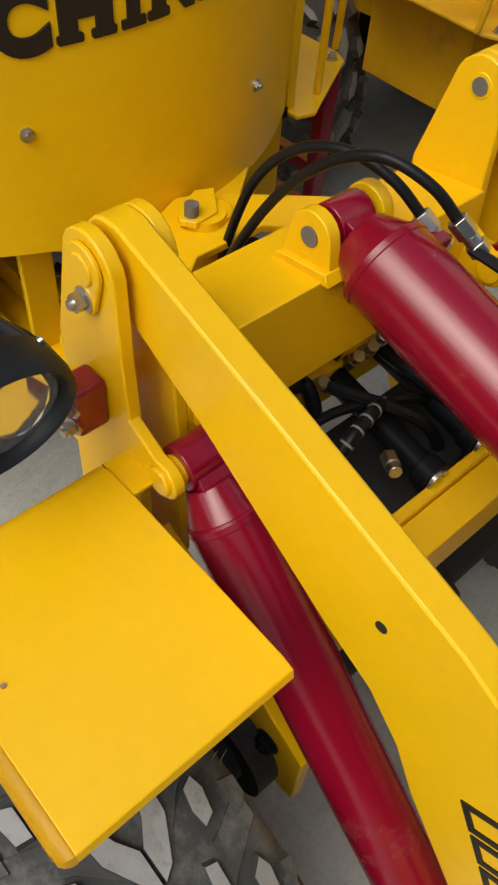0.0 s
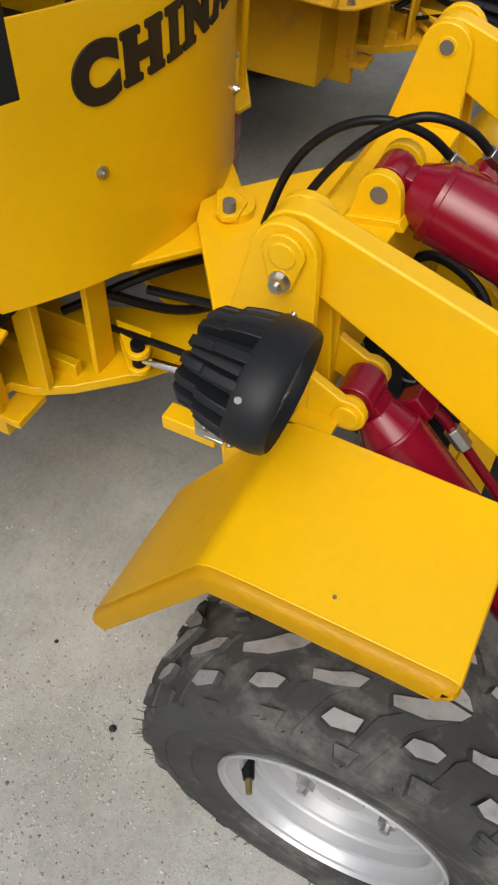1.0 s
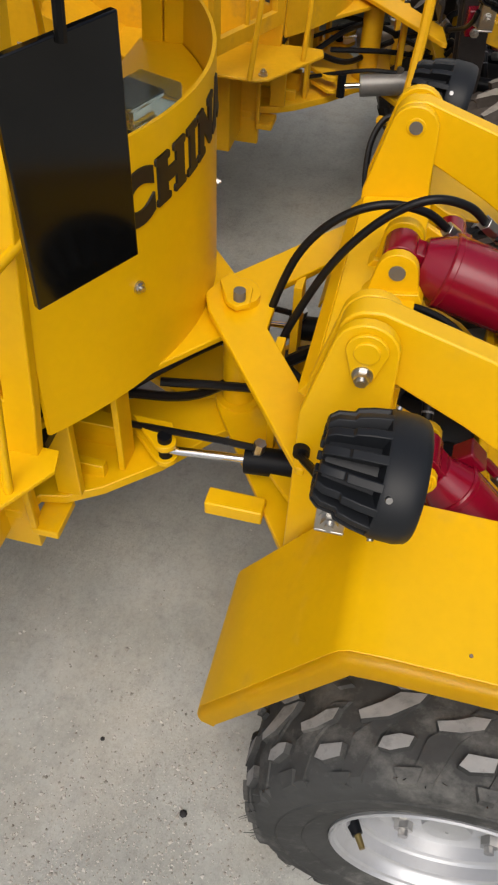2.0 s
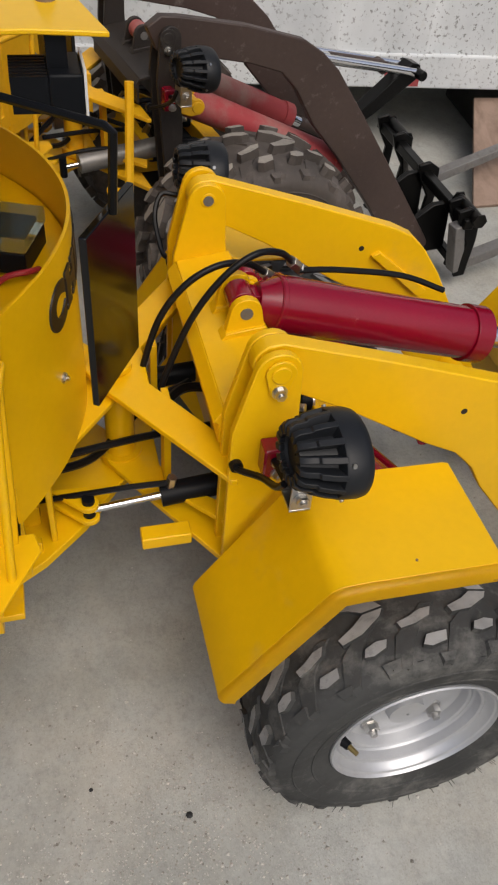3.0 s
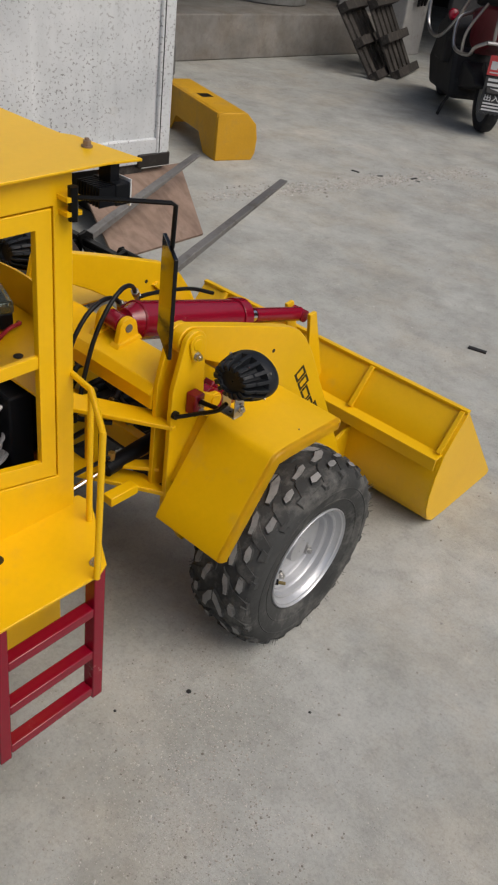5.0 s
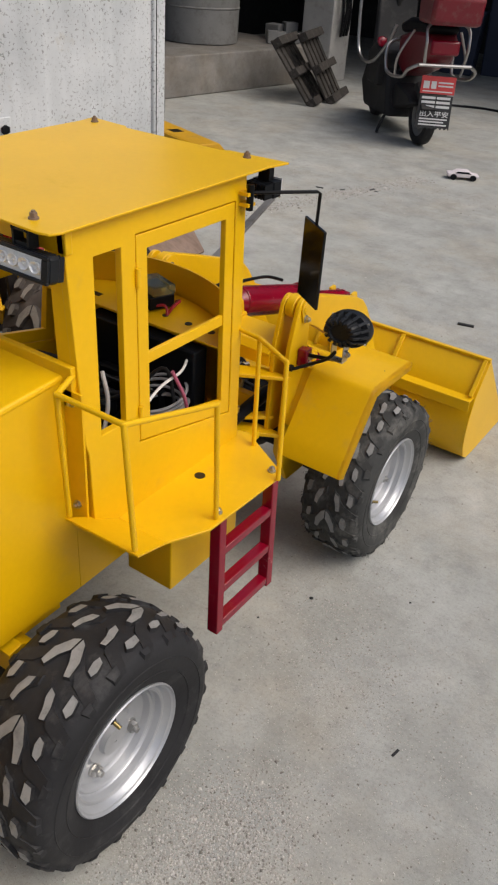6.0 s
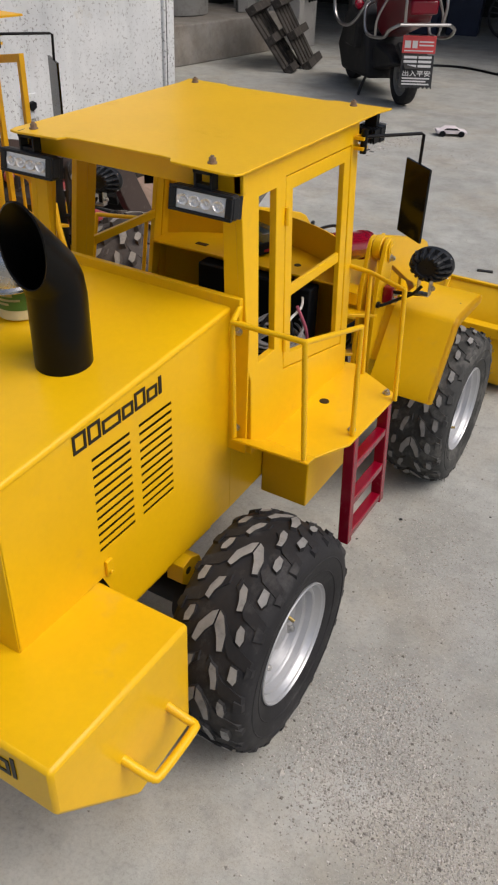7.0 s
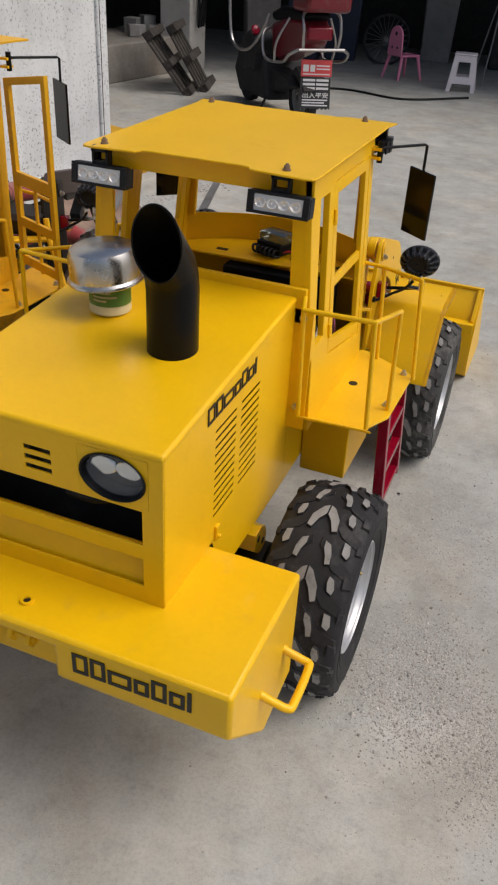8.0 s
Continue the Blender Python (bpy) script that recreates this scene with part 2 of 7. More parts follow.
def plywood_material():
    m, nt, b = shader("stained_plywood", 0.75)
    co = nt.nodes.new("ShaderNodeTexCoord")
    mp = nt.nodes.new("ShaderNodeMapping")
    mp.inputs["Scale"].default_value = (3.0, 8.0, 3.0)
    mp.inputs["Rotation"].default_value = (0, 0, radians(-33))
    n = nt.nodes.new("ShaderNodeTexNoise")
    n.inputs["Scale"].default_value, n.inputs["Detail"].default_value, n.inputs["Distortion"].default_value = 2.2, 8.0, 1.2
    nt.links.new(co.outputs["Object"], mp.inputs["Vector"])
    nt.links.new(mp.outputs["Vector"], n.inputs["Vector"])
    c = ramp(nt, n.outputs["Fac"], [(0.3, (0.19, 0.128, 0.095)), (0.62, (0.275, 0.195, 0.15))])
    d = ramp(nt, noise_at(nt, 9.0, 8.0, 0.75), [(0.3, g3(0.62)), (0.55, g3(1.0))])
    nt.links.new(blend(nt, 0.8, c, d, "MULTIPLY"), b.inputs["Base Color"])
    bump(nt, b, n.outputs["Fac"], 0.2, 0.003)
    return m


plywood = plywood_material()


# ---- mesh tools ----
def shell():
    return bmesh.new()


def box(bm, x0, x1, y0, y1, z0, z1, m=None):
    v = [bm.verts.new((x, y, z)) for x in (x0, x1) for y in (y0, y1) for z in (z0, z1)]
    for q in ((0, 1, 3, 2), (4, 6, 7, 5), (0, 4, 5, 1), (2, 3, 7, 6), (0, 2, 6, 4), (1, 5, 7, 3)):
        bm.faces.new([v[i] for i in q])
    if m is not None:
        bmesh.ops.transform(bm, matrix=m, verts=v)
    return v


def prism(bm, pts, axis, a0, a1, m=None):
    """A flat outline pushed along an axis: x takes (y, z), y takes (x, z), z takes (x, y)."""
    def at(p, a):
        return {"x": (a, p[0], p[1]), "y": (p[0], a, p[1]), "z": (p[0], p[1], a)}[axis]
    lo = [bm.verts.new(at(p, a0)) for p in pts]
    hi = [bm.verts.new(at(p, a1)) for p in pts]
    n = len(pts)
    bm.faces.new(lo)
    bm.faces.new(hi[::-1])
    for i in range(n):
        bm.faces.new((lo[i], hi[i], hi[(i + 1) % n], lo[(i + 1) % n]))
    if m is not None:
        bmesh.ops.transform(bm, matrix=m, verts=lo + hi)


def strip(bm, line, x0, x1, thick):
    """A bent plate: a (y, z) line with a thickness, from x0 to x1."""
    n = len(line)
    off = []
    for i in range(n):
        a, b = Vector(line[max(0, i - 1)]), Vector(line[min(n - 1, i + 1)])
        d = (b - a).normalized()
        off.append((line[i][0] + d[1] * thick, line[i][1] - d[0] * thick))
    rows = [[bm.verts.new((x, p[0], p[1])) for p in seq] for x in (x0, x1) for seq in (line, off)]
    for i in range(n - 1):
        for a, b in ((0, 1), (1, 3), (3, 2), (2, 0)):
            bm.faces.new((rows[a][i], rows[a][i + 1], rows[b][i + 1], rows[b][i]))
    for i in (0, n - 1):
        bm.faces.new([rows[k][i] for k in (0, 1, 3, 2)])


def arc(cx, cy, r, a0, a1, n=8):
    return [(cx + r * math.cos(radians(a0 + (a1 - a0) * i / n)), cy + r * math.sin(radians(a0 + (a1 - a0) * i / n))) for i in range(n + 1)]


def basis(d):
    d = Vector(d).normalized()
    s = d.cross(Vector((0, 0, 1)) if abs(d.z) < 0.95 else Vector((1, 0, 0))).normalized()
    return s, d.cross(s), d


def rod(bm, p0, p1, r0, r1=None, seg=16):
    r1 = r0 if r1 is None else r1
    p0, p1 = Vector(p0), Vector(p1)
    s, u, d = basis(p1 - p0)
    ring = []
    for p, r in ((p0, r0), (p1, r1)):
        ring.append([bm.verts.new(p + r * (math.cos(a) * s + math.sin(a) * u)) for a in (2 * math.pi * i / seg for i in range(seg))])
    for i in range(seg):
        bm.faces.new((ring[0][i], ring[0][(i + 1) % seg], ring[1][(i + 1) % seg], ring[1][i]))
    bm.faces.new(ring[0][::-1])
    bm.faces.new(ring[1])


def rodded(p0, p1, r0, r1=None, seg=16):
    bm = shell()
    rod(bm, p0, p1, r0, r1, seg)
    return bm


def smooth_line(pts, n=8):
    pts = [Vector(p) for p in pts]
    ext = [2 * pts[0] - pts[1]] + pts + [2 * pts[-1] - pts[-2]]
    out = []
    for i in range(1, len(ext) - 2):
        a, b, c, d = ext[i - 1:i + 3]
        for k in range(n):
            t = k / n
            out.append(0.5 * (2 * b + (c - a) * t + (2 * a - 5 * b + 4 * c - d) * t * t + (3 * b - a - 3 * c + d) * t ** 3))
    return out + [pts[-1]]


def tube(bm, pts, r, seg=8, closed=False):
    pts = [Vector(p) for p in pts]
    n = len(pts)
    rings, s = [], None
    for i, p in enumerate(pts):
        d = (pts[(i + 1) % n] - pts[i - 1]) if closed else (pts[min(n - 1, i + 1)] - pts[max(0, i - 1)])
        d.normalize()
        s = basis(d)[0] if s is None else (s - d * s.dot(d)).normalized()
        u = d.cross(s)
        rings.append([bm.verts.new(p + r * (math.cos(a) * s + math.sin(a) * u)) for a in (2 * math.pi * k / seg for k in range(seg))])
    for i in range(n if closed else n - 1):
        a, b = rings[i], rings[(i + 1) % n]
        for k in range(seg):
            bm.faces.new((a[k], a[(k + 1) % seg], b[(k + 1) % seg], b[k]))
    if not closed:
        bm.faces.new(rings[0][::-1])
        bm.faces.new(rings[-1])


def lathe(bm, prof, m=None, seg=40, closed=False):
    """Turns (radius, height) points round z."""
    m = m or Matrix()
    rings = [[bm.verts.new(m @ Vector((r * math.cos(a), r * math.sin(a), h))) for a in (2 * math.pi * k / seg for k in range(seg))] for r, h in prof]
    n = len(rings)
    for i in range(n if closed else n - 1):
        a, b = rings[i], rings[(i + 1) % n]
        for k in range(seg):
            bm.faces.new((a[k], a[(k + 1) % seg], b[(k + 1) % seg], b[k]))
    if not closed:
        bm.faces.new(rings[0][::-1])
        bm.faces.new(rings[-1])


def pierced(bm, us, vs, holes, place, push):
    """A plate of cells with some left out as openings; place(u, v, depth) gives points on its two skins."""
    nu, nv = len(us) - 1, len(vs) - 1
    verts = {}

    def vert(i, j, k):
        if (i, j, k) not in verts:
            verts[i, j, k] = bm.verts.new(place(us[i], vs[j], k * push))
        return verts[i, j, k]

    def full(i, j):
        return 0 <= i < nu and 0 <= j < nv and (i, j) not in holes
    for i in range(nu):
        for j in range(nv):
            if not full(i, j):
                continue
            for k in (0, 1):
                bm.faces.new([vert(a, b, k) for a, b in ((i, j), (i + 1, j), (i + 1, j + 1), (i, j + 1))])
            for (di, dj), (p, q) in {(-1, 0): ((0, 0), (0, 1)), (1, 0): ((1, 0), (1, 1)), (0, -1): ((0, 0), (1, 0)), (0, 1): ((0, 1), (1, 1))}.items():
                if not full(i + di, j + dj):
                    a, b = (i + p[0], j + p[1]), (i + q[0], j + q[1])
                    bm.faces.new((vert(*a, 0), vert(*b, 0), vert(*b, 1), vert(*a, 1)))


def finish(bm, name, mats, smooth=40):
    bmesh.ops.recalc_face_normals(bm, faces=bm.faces[:])
    me = bpy.data.meshes.new(name)
    bm.to_mesh(me)
    bm.free()
    for m in mats if isinstance(mats, (list, tuple)) else (mats,):
        me.materials.append(m)
    if smooth:
        me.polygons.foreach_set("use_smooth", [True] * len(me.polygons))
        me.set_sharp_from_angle(angle=radians(smooth))
    return me


def part(name, bm, material, parent=None, label="", bevel=0.0, turn=None, smooth=40):
    if turn is not None:
        bm.transform(turn)
    ob = new(name, finish(bm, name, material, smooth))
    ob.parent = parent
    if label:
        ob["label"] = label
    if bevel:
        mod = ob.modifiers.new("edge", "BEVEL")
        mod.width, mod.segments, mod.limit_method, mod.angle_limit = bevel, 2, "ANGLE", radians(40)
    return ob


def thing(name, label, category, group="", at=None):
    ob = new(name)
    if at is not None:
        ob.matrix_world = at
    return tagged(ob, label, category, group)


def crumple(bm, amount, seed=1):
    """Sets facets at odd angles, as in a pressed reflector."""
    r = random.Random(seed)
    for v in bm.verts:
        v.co += Vector((r.uniform(-1, 1), r.uniform(-1, 1), r.uniform(-1, 1))) * amount
    return bm


def hexbolt(bm, p, d, r=0.007, h=0.006):
    p, d = Vector(p), Vector(d).normalized()
    rod(bm, p - d * 0.002, p + d * 0.0015, r * 1.35, seg=16)
    rod(bm, p, p + d * h, r, seg=6)
    rod(bm, p + d * h, p + d * (h + 0.003), r * 0.55, seg=10)


# ---- wheels ----
def tread_r(s):
    return 0.2190 - 0.017 * abs(s) ** 3.5


def lug(bm, turn, outline, h=0.013, trim=1.0):
    """A tread block: an outline in (turn angle, across) on the tyre, raised by h."""
    def at(a, s, up):
        r = tread_r(s) + up
        a = radians(turn - a)
        return Vector((0.108 * s, -r * math.sin(a), r * math.cos(a)))
    n = len(outline)
    ca, cs = sum(p[0] for p in outline) / n, sum(p[1] for p in outline) / n
    if trim < 1:
        outline = [(ca + (a - ca) * trim, cs + (b - cs) * trim) for a, b in outline]
    lo = [bm.verts.new(at(a, s, -0.006)) for a, s in outline]
    hi = [bm.verts.new(at(ca + (a - ca) * 0.86, cs + (s - cs) * 0.88, h)) for a, s in outline]
    f = bm.faces.new(hi)
    f.material_index = 1 if h > 0.006 else 0
    for i in range(n):
        bm.faces.new((lo[i], lo[(i + 1) % n], hi[(i + 1) % n], hi[i]))


def wheel_meshes(rubber_mat, top_mat, tall, hairs=0):
    axis = Matrix.Rotation(radians(90), 4, "Y")
    bm = shell()
    side = [(0.1185, 0.084), (0.120, 0.092), (0.132, 0.099), (0.150, 0.106), (0.170, 0.111), (0.188, 0.111), (0.199, 0.107), (0.2055, 0.098)]
    mid = [(tread_r(s), 0.108 * s) for s in (0.85, 0.6, 0.3, 0, -0.3, -0.6, -0.85)]
    lathe(bm, side + mid + [(r, -h) for r, h in side[::-1]] + [(0.117, -0.05), (0.117, 0.05)], axis, 64, closed=True)
    for r, h in ((0.150, 0.1065), (0.178, 0.1115)):
        lathe(bm, [(r - 0.002, h - 0.001), (r, h + 0.0014), (r + 0.002, h - 0.001)], axis, 64, closed=True)
    # moulding hairs on the shoulders
    r = random.Random(8)
    for k in range(hairs):
        a, sg, q = r.uniform(0, 6.28), r.choice((-1, 1)), r.uniform(0.196, 0.210)
        base = Vector((sg * (0.108 - (q - 0.196) * 0.8), -q * math.sin(a), q * math.cos(a)))
        out = Vector((sg * r.uniform(0.3, 1.0), -math.sin(a + r.uniform(-0.4, 0.4)), math.cos(a + r.uniform(-0.4, 0.4)))).normalized()
        rod(bm, base - out * 0.003, base + out * r.uniform(0.008, 0.017), 0.0008, 0.0005, 3)
    tyre = finish(bm, "tyre", rubber_mat)
    bm = shell()
    n = 10
    for i in range(n):
        t = 360 / n * i
        for sg in (1, -1):
            for half in (0, 1):
                w = t + 18 * half
                # a low dark bar that runs from the middle out to the shoulder
                lug(bm, w, [(6, 0.04 * sg), (11, 0.06 * sg), (1, 0.50 * sg), (-5, 0.98 * sg), (-12, 1.0 * sg), (-7, 0.50 * sg)], 0.0035)
            # chevron arm, bent block, then the blocks on the shoulder
            lug(bm, t, [(12.5, -0.004 * sg), (10.5, 0.13 * sg), (2.5, 0.33 * sg), (-5.5, 0.37 * sg), (-6.5, 0.25 * sg), (0.5, 0.13 * sg), (5, -0.004 * sg)], tall)
            lug(bm, t + 18, [(10, 0.15 * sg), (8, 0.34 * sg), (1, 0.45 * sg), (-6, 0.47 * sg), (-7, 0.32 * sg), (-1, 0.27 * sg), (4.5, 0.16 * sg)], tall, 0.80)
            lug(bm, t - 6, [(4.5, 0.49 * sg), (3, 0.64 * sg), (-3, 0.71 * sg), (-7, 0.67 * sg), (-5.5, 0.52 * sg), (0, 0.46 * sg)], tall, 0.84)
            lug(bm, t + 12, [(5, 0.57 * sg), (4, 0.76 * sg), (-3, 0.81 * sg), (-6.5, 0.75 * sg), (-4, 0.58 * sg)], tall, 0.84)
            lug(bm, t - 9, [(2.5, 0.80 * sg), (1, 0.97 * sg), (-4, 0.99 * sg), (-5, 0.82 * sg)], 0.0058)
            lug(bm, t + 9, [(2.5, 0.88 * sg), (1, 1.0 * sg), (-3, 1.0 * sg), (-4, 0.88 * sg)], 0.0050)
    lugs = finish(bm, "tread", [rubber_mat, top_mat], 25)
    bm = shell()
    lathe(bm, [(0.1205, 0.0995), (0.1225, 0.0975), (0.1222, 0.0940), (0.1180, 0.0955), (0.1150, 0.0935), (0.1115, 0.0840), (0.1085, 0.0815), (0.1045, 0.0830), (0.1015, 0.0810), (0.1000, 0.0690), (0.0975, 0.0660), (0.0935, 0.0675),
               (0.0905, 0.0650), (0.0875, 0.0520), (0.0830, 0.0475), (0.0780, 0.0455), (0.0560, 0.0450), (0.0520, 0.0485), (0.0480, 0.0540), (0.0280, 0.0550), (0.0260, 0.0660), (0.0020, 0.0680), (0.0020, -0.010), (0.0950, -0.010), (0.1080, 0.020), (0.1130, 0.070), (0.1170, 0.0940)], axis, 64, closed=True)
    rim = finish(bm, "rim", rim_mat, 30)
    bm = shell()
    hexbolt(bm, (0.0470, 0.0467, 0.0467), (1, 0, 0), 0.0105, 0.012)
    rod(bm, (0.0585, 0.0467, 0.0467), (0.066, 0.0467, 0.0467), 0.0055, seg=10)
    nuts = finish(bm, "wheel_nut", steel, 30)
    bm = shell()
    rod(bm, (0.072, 0, 0.102), (0.088, 0, 0.092), 0.0080, 0.0060)
    stem = finish(bm, "valve_stem", black)
    bm = shell()
    rod(bm, (0.088, 0, 0.092), (0.101, 0, 0.085), 0.0040, 0.0034, 10)
    tip = finish(bm, "valve_cap", brass)
    return rim, tyre, lugs, nuts, stem, tip


new_wheel = wheel_meshes(rubber, lug_top, 0.0065)
dusty_wheel = wheel_meshes(dusty_rubber, lug_top, 0.0065, hairs=110)
old_wheel = wheel_meshes(old_rubber, old_lug, 0.017)


def add_wheel(root, kit, place, slim=1.0, shift=0.0):
    """A wheel: the rim carries the tyre, its tread, the nuts and the valve."""
    rim = new("wheel", kit[0])
    rim.parent, rim.matrix_basis = root, place
    for name, me in zip(("tyre", "tread", "wheel_nut", "valve_stem", "valve_cap"), kit[1:]):
        for k in range(4 if name == "wheel_nut" else 1):
            ob = new(name, me)
            ob.parent, ob.matrix_basis = rim, Matrix.Rotation(radians(90 * k), 4, "X")
            if name in ("tyre", "tread"):
                ob.matrix_basis = Matrix.Translation((shift, 0, 0)) @ Matrix.Diagonal((slim, 1, 1, 1))
    rim["label"] = "silver dished steel wheel with a chunky tyre"


# ---- letters ----
def word_mesh(word, size, place, depth=0.0012, fat=0.0):
    cu = bpy.data.curves.new("word", "FONT")
    cu.body, cu.size, cu.extrude, cu.offset, cu.resolution_u = word, size, depth, fat, 8
    ob = bpy.data.objects.new("word", cu)
    me = bpy.data.meshes.new_from_object(ob)
    bpy.data.objects.remove(ob)
    bm = shell()
    bm.from_mesh(me)
    bpy.data.meshes.remove(me)
    bmesh.ops.subdivide_edges(bm, edges=[e for e in bm.edges if e.calc_length() > size * 0.2], cuts=3)
    for v in bm.verts:
        v.co = place(*v.co)
    return bm


def letter_mesh(letter, x0, x1, feet):
    """One letter on the bowed nose, from x0 to x1, with slab feet where it has serifs."""
    tall = 0.054 if letter == "C" else 0.047
    flat = word_mesh(letter, 0.06, lambda u, v, w: (u, v, w), fat=0.0042)
    us, vs = [v.co.x for v in flat.verts], [v.co.y for v in flat.verts]

    def place(f, g, w):
        x = x0 + (x1 - x0) * f
        return (x, nose_y(x) + 0.0009 + w, 0.7025 + (0.102 - x) * 0.09 - (0.004 if letter == "C" else 0) + tall * g)
    for v in flat.verts:
        v.co = place((v.co.x - min(us)) / (max(us) - min(us)), (v.co.y - min(vs)) / (max(vs) - min(vs)), v.co.z)
    for f0, f1, top in feet:
        g0, g1 = (0.845, 1.0) if top else (0.0, 0.155)
        outline = [(f0, g0 + 0.03), (f0 + 0.03, g0), (f1 - 0.03, g0), (f1, g0 + 0.03), (f1, g1 - 0.03), (f1 - 0.03, g1), (f0 + 0.03, g1), (f0, g1 - 0.03)]
        ring = [[flat.verts.new(place(f, g, d)) for f, g in outline] for d in (-0.0012, 0.0013)]
        for i in range(8):
            flat.faces.new((ring[0][i], ring[0][(i + 1) % 8], ring[1][(i + 1) % 8], ring[1][i]))
        flat.faces.new(ring[0][::-1])
        flat.faces.new(ring[1])
    return flat


def brand_bars(length, height, place):
    """Seven plain hollow blocks as long and tall as the name they stand for; place(u, v, depth)."""
    bm = shell()
    sizes = ((0.135, 1.0), (0.13, 1.0), (0.20, 0.74), (0.125, 0.74), (0.125, 1.0), (0.125, 0.74), (0.034, 1.0))
    gap = (1 - sum(w for w, _ in sizes)) / 6
    stroke = 0.155 * height
    u = 0.0
    for w, h in sizes:
        x0, x1, y1 = u * length, (u + w) * length, h * height

        def outline(d):
            return [(x0 + d, d), (x1 - d, d), (x1 - d, y1 - d), (x0 + d, y1 - d)]
        solid = x1 - x0 < 2.6 * stroke
        if solid:
            rings = [[bm.verts.new(place(a, b, d)) for a, b in ((x0, 0), (x1, 0), (x1, y1), (x0, y1))] for d in (0.0, 0.0012)]
            bm.faces.new(rings[0][::-1])
            bm.faces.new(rings[1])
            for i in range(4):
                bm.faces.new((rings[0][i], rings[0][(i + 1) % 4], rings[1][(i + 1) % 4], rings[1][i]))
        else:
            o0, o1, i0, i1 = ([bm.verts.new(place(a, b, d)) for a, b in outline(k)] for k, d in ((0.0, 0.0), (0.0, 0.0012), (stroke, 0.0), (stroke, 0.0012)))
            for i in range(4):
                j = (i + 1) % 4
                for p, q in ((o0, o1), (o1, i1), (i1, i0)):
                    bm.faces.new((p[i], p[j], q[j], q[i]))
        u += w + gap
    return bm


# ---- loader pieces ----
def cab_x(z):
    """Half the cab's width at a height: its sides lean inwards."""
    return 0.251 - 0.0735 * (z - 0.61)


def lean(y, z):
    """The cab's uprights lean forward as they rise; its back edge stands straight."""
    return y + 0.062 * (z - 0.98) * min(1.0, max(0.0, (y - 0.130) / 0.05))


def sill(y, z):
    """The door's lower edge falls towards the front."""
    return z + 0.22 * (0.50 - y) if z < 0.62 else z


def nose_y(x):
    """The bowed front panel of the cab."""
    return 0.642 - 1.68 * x * x


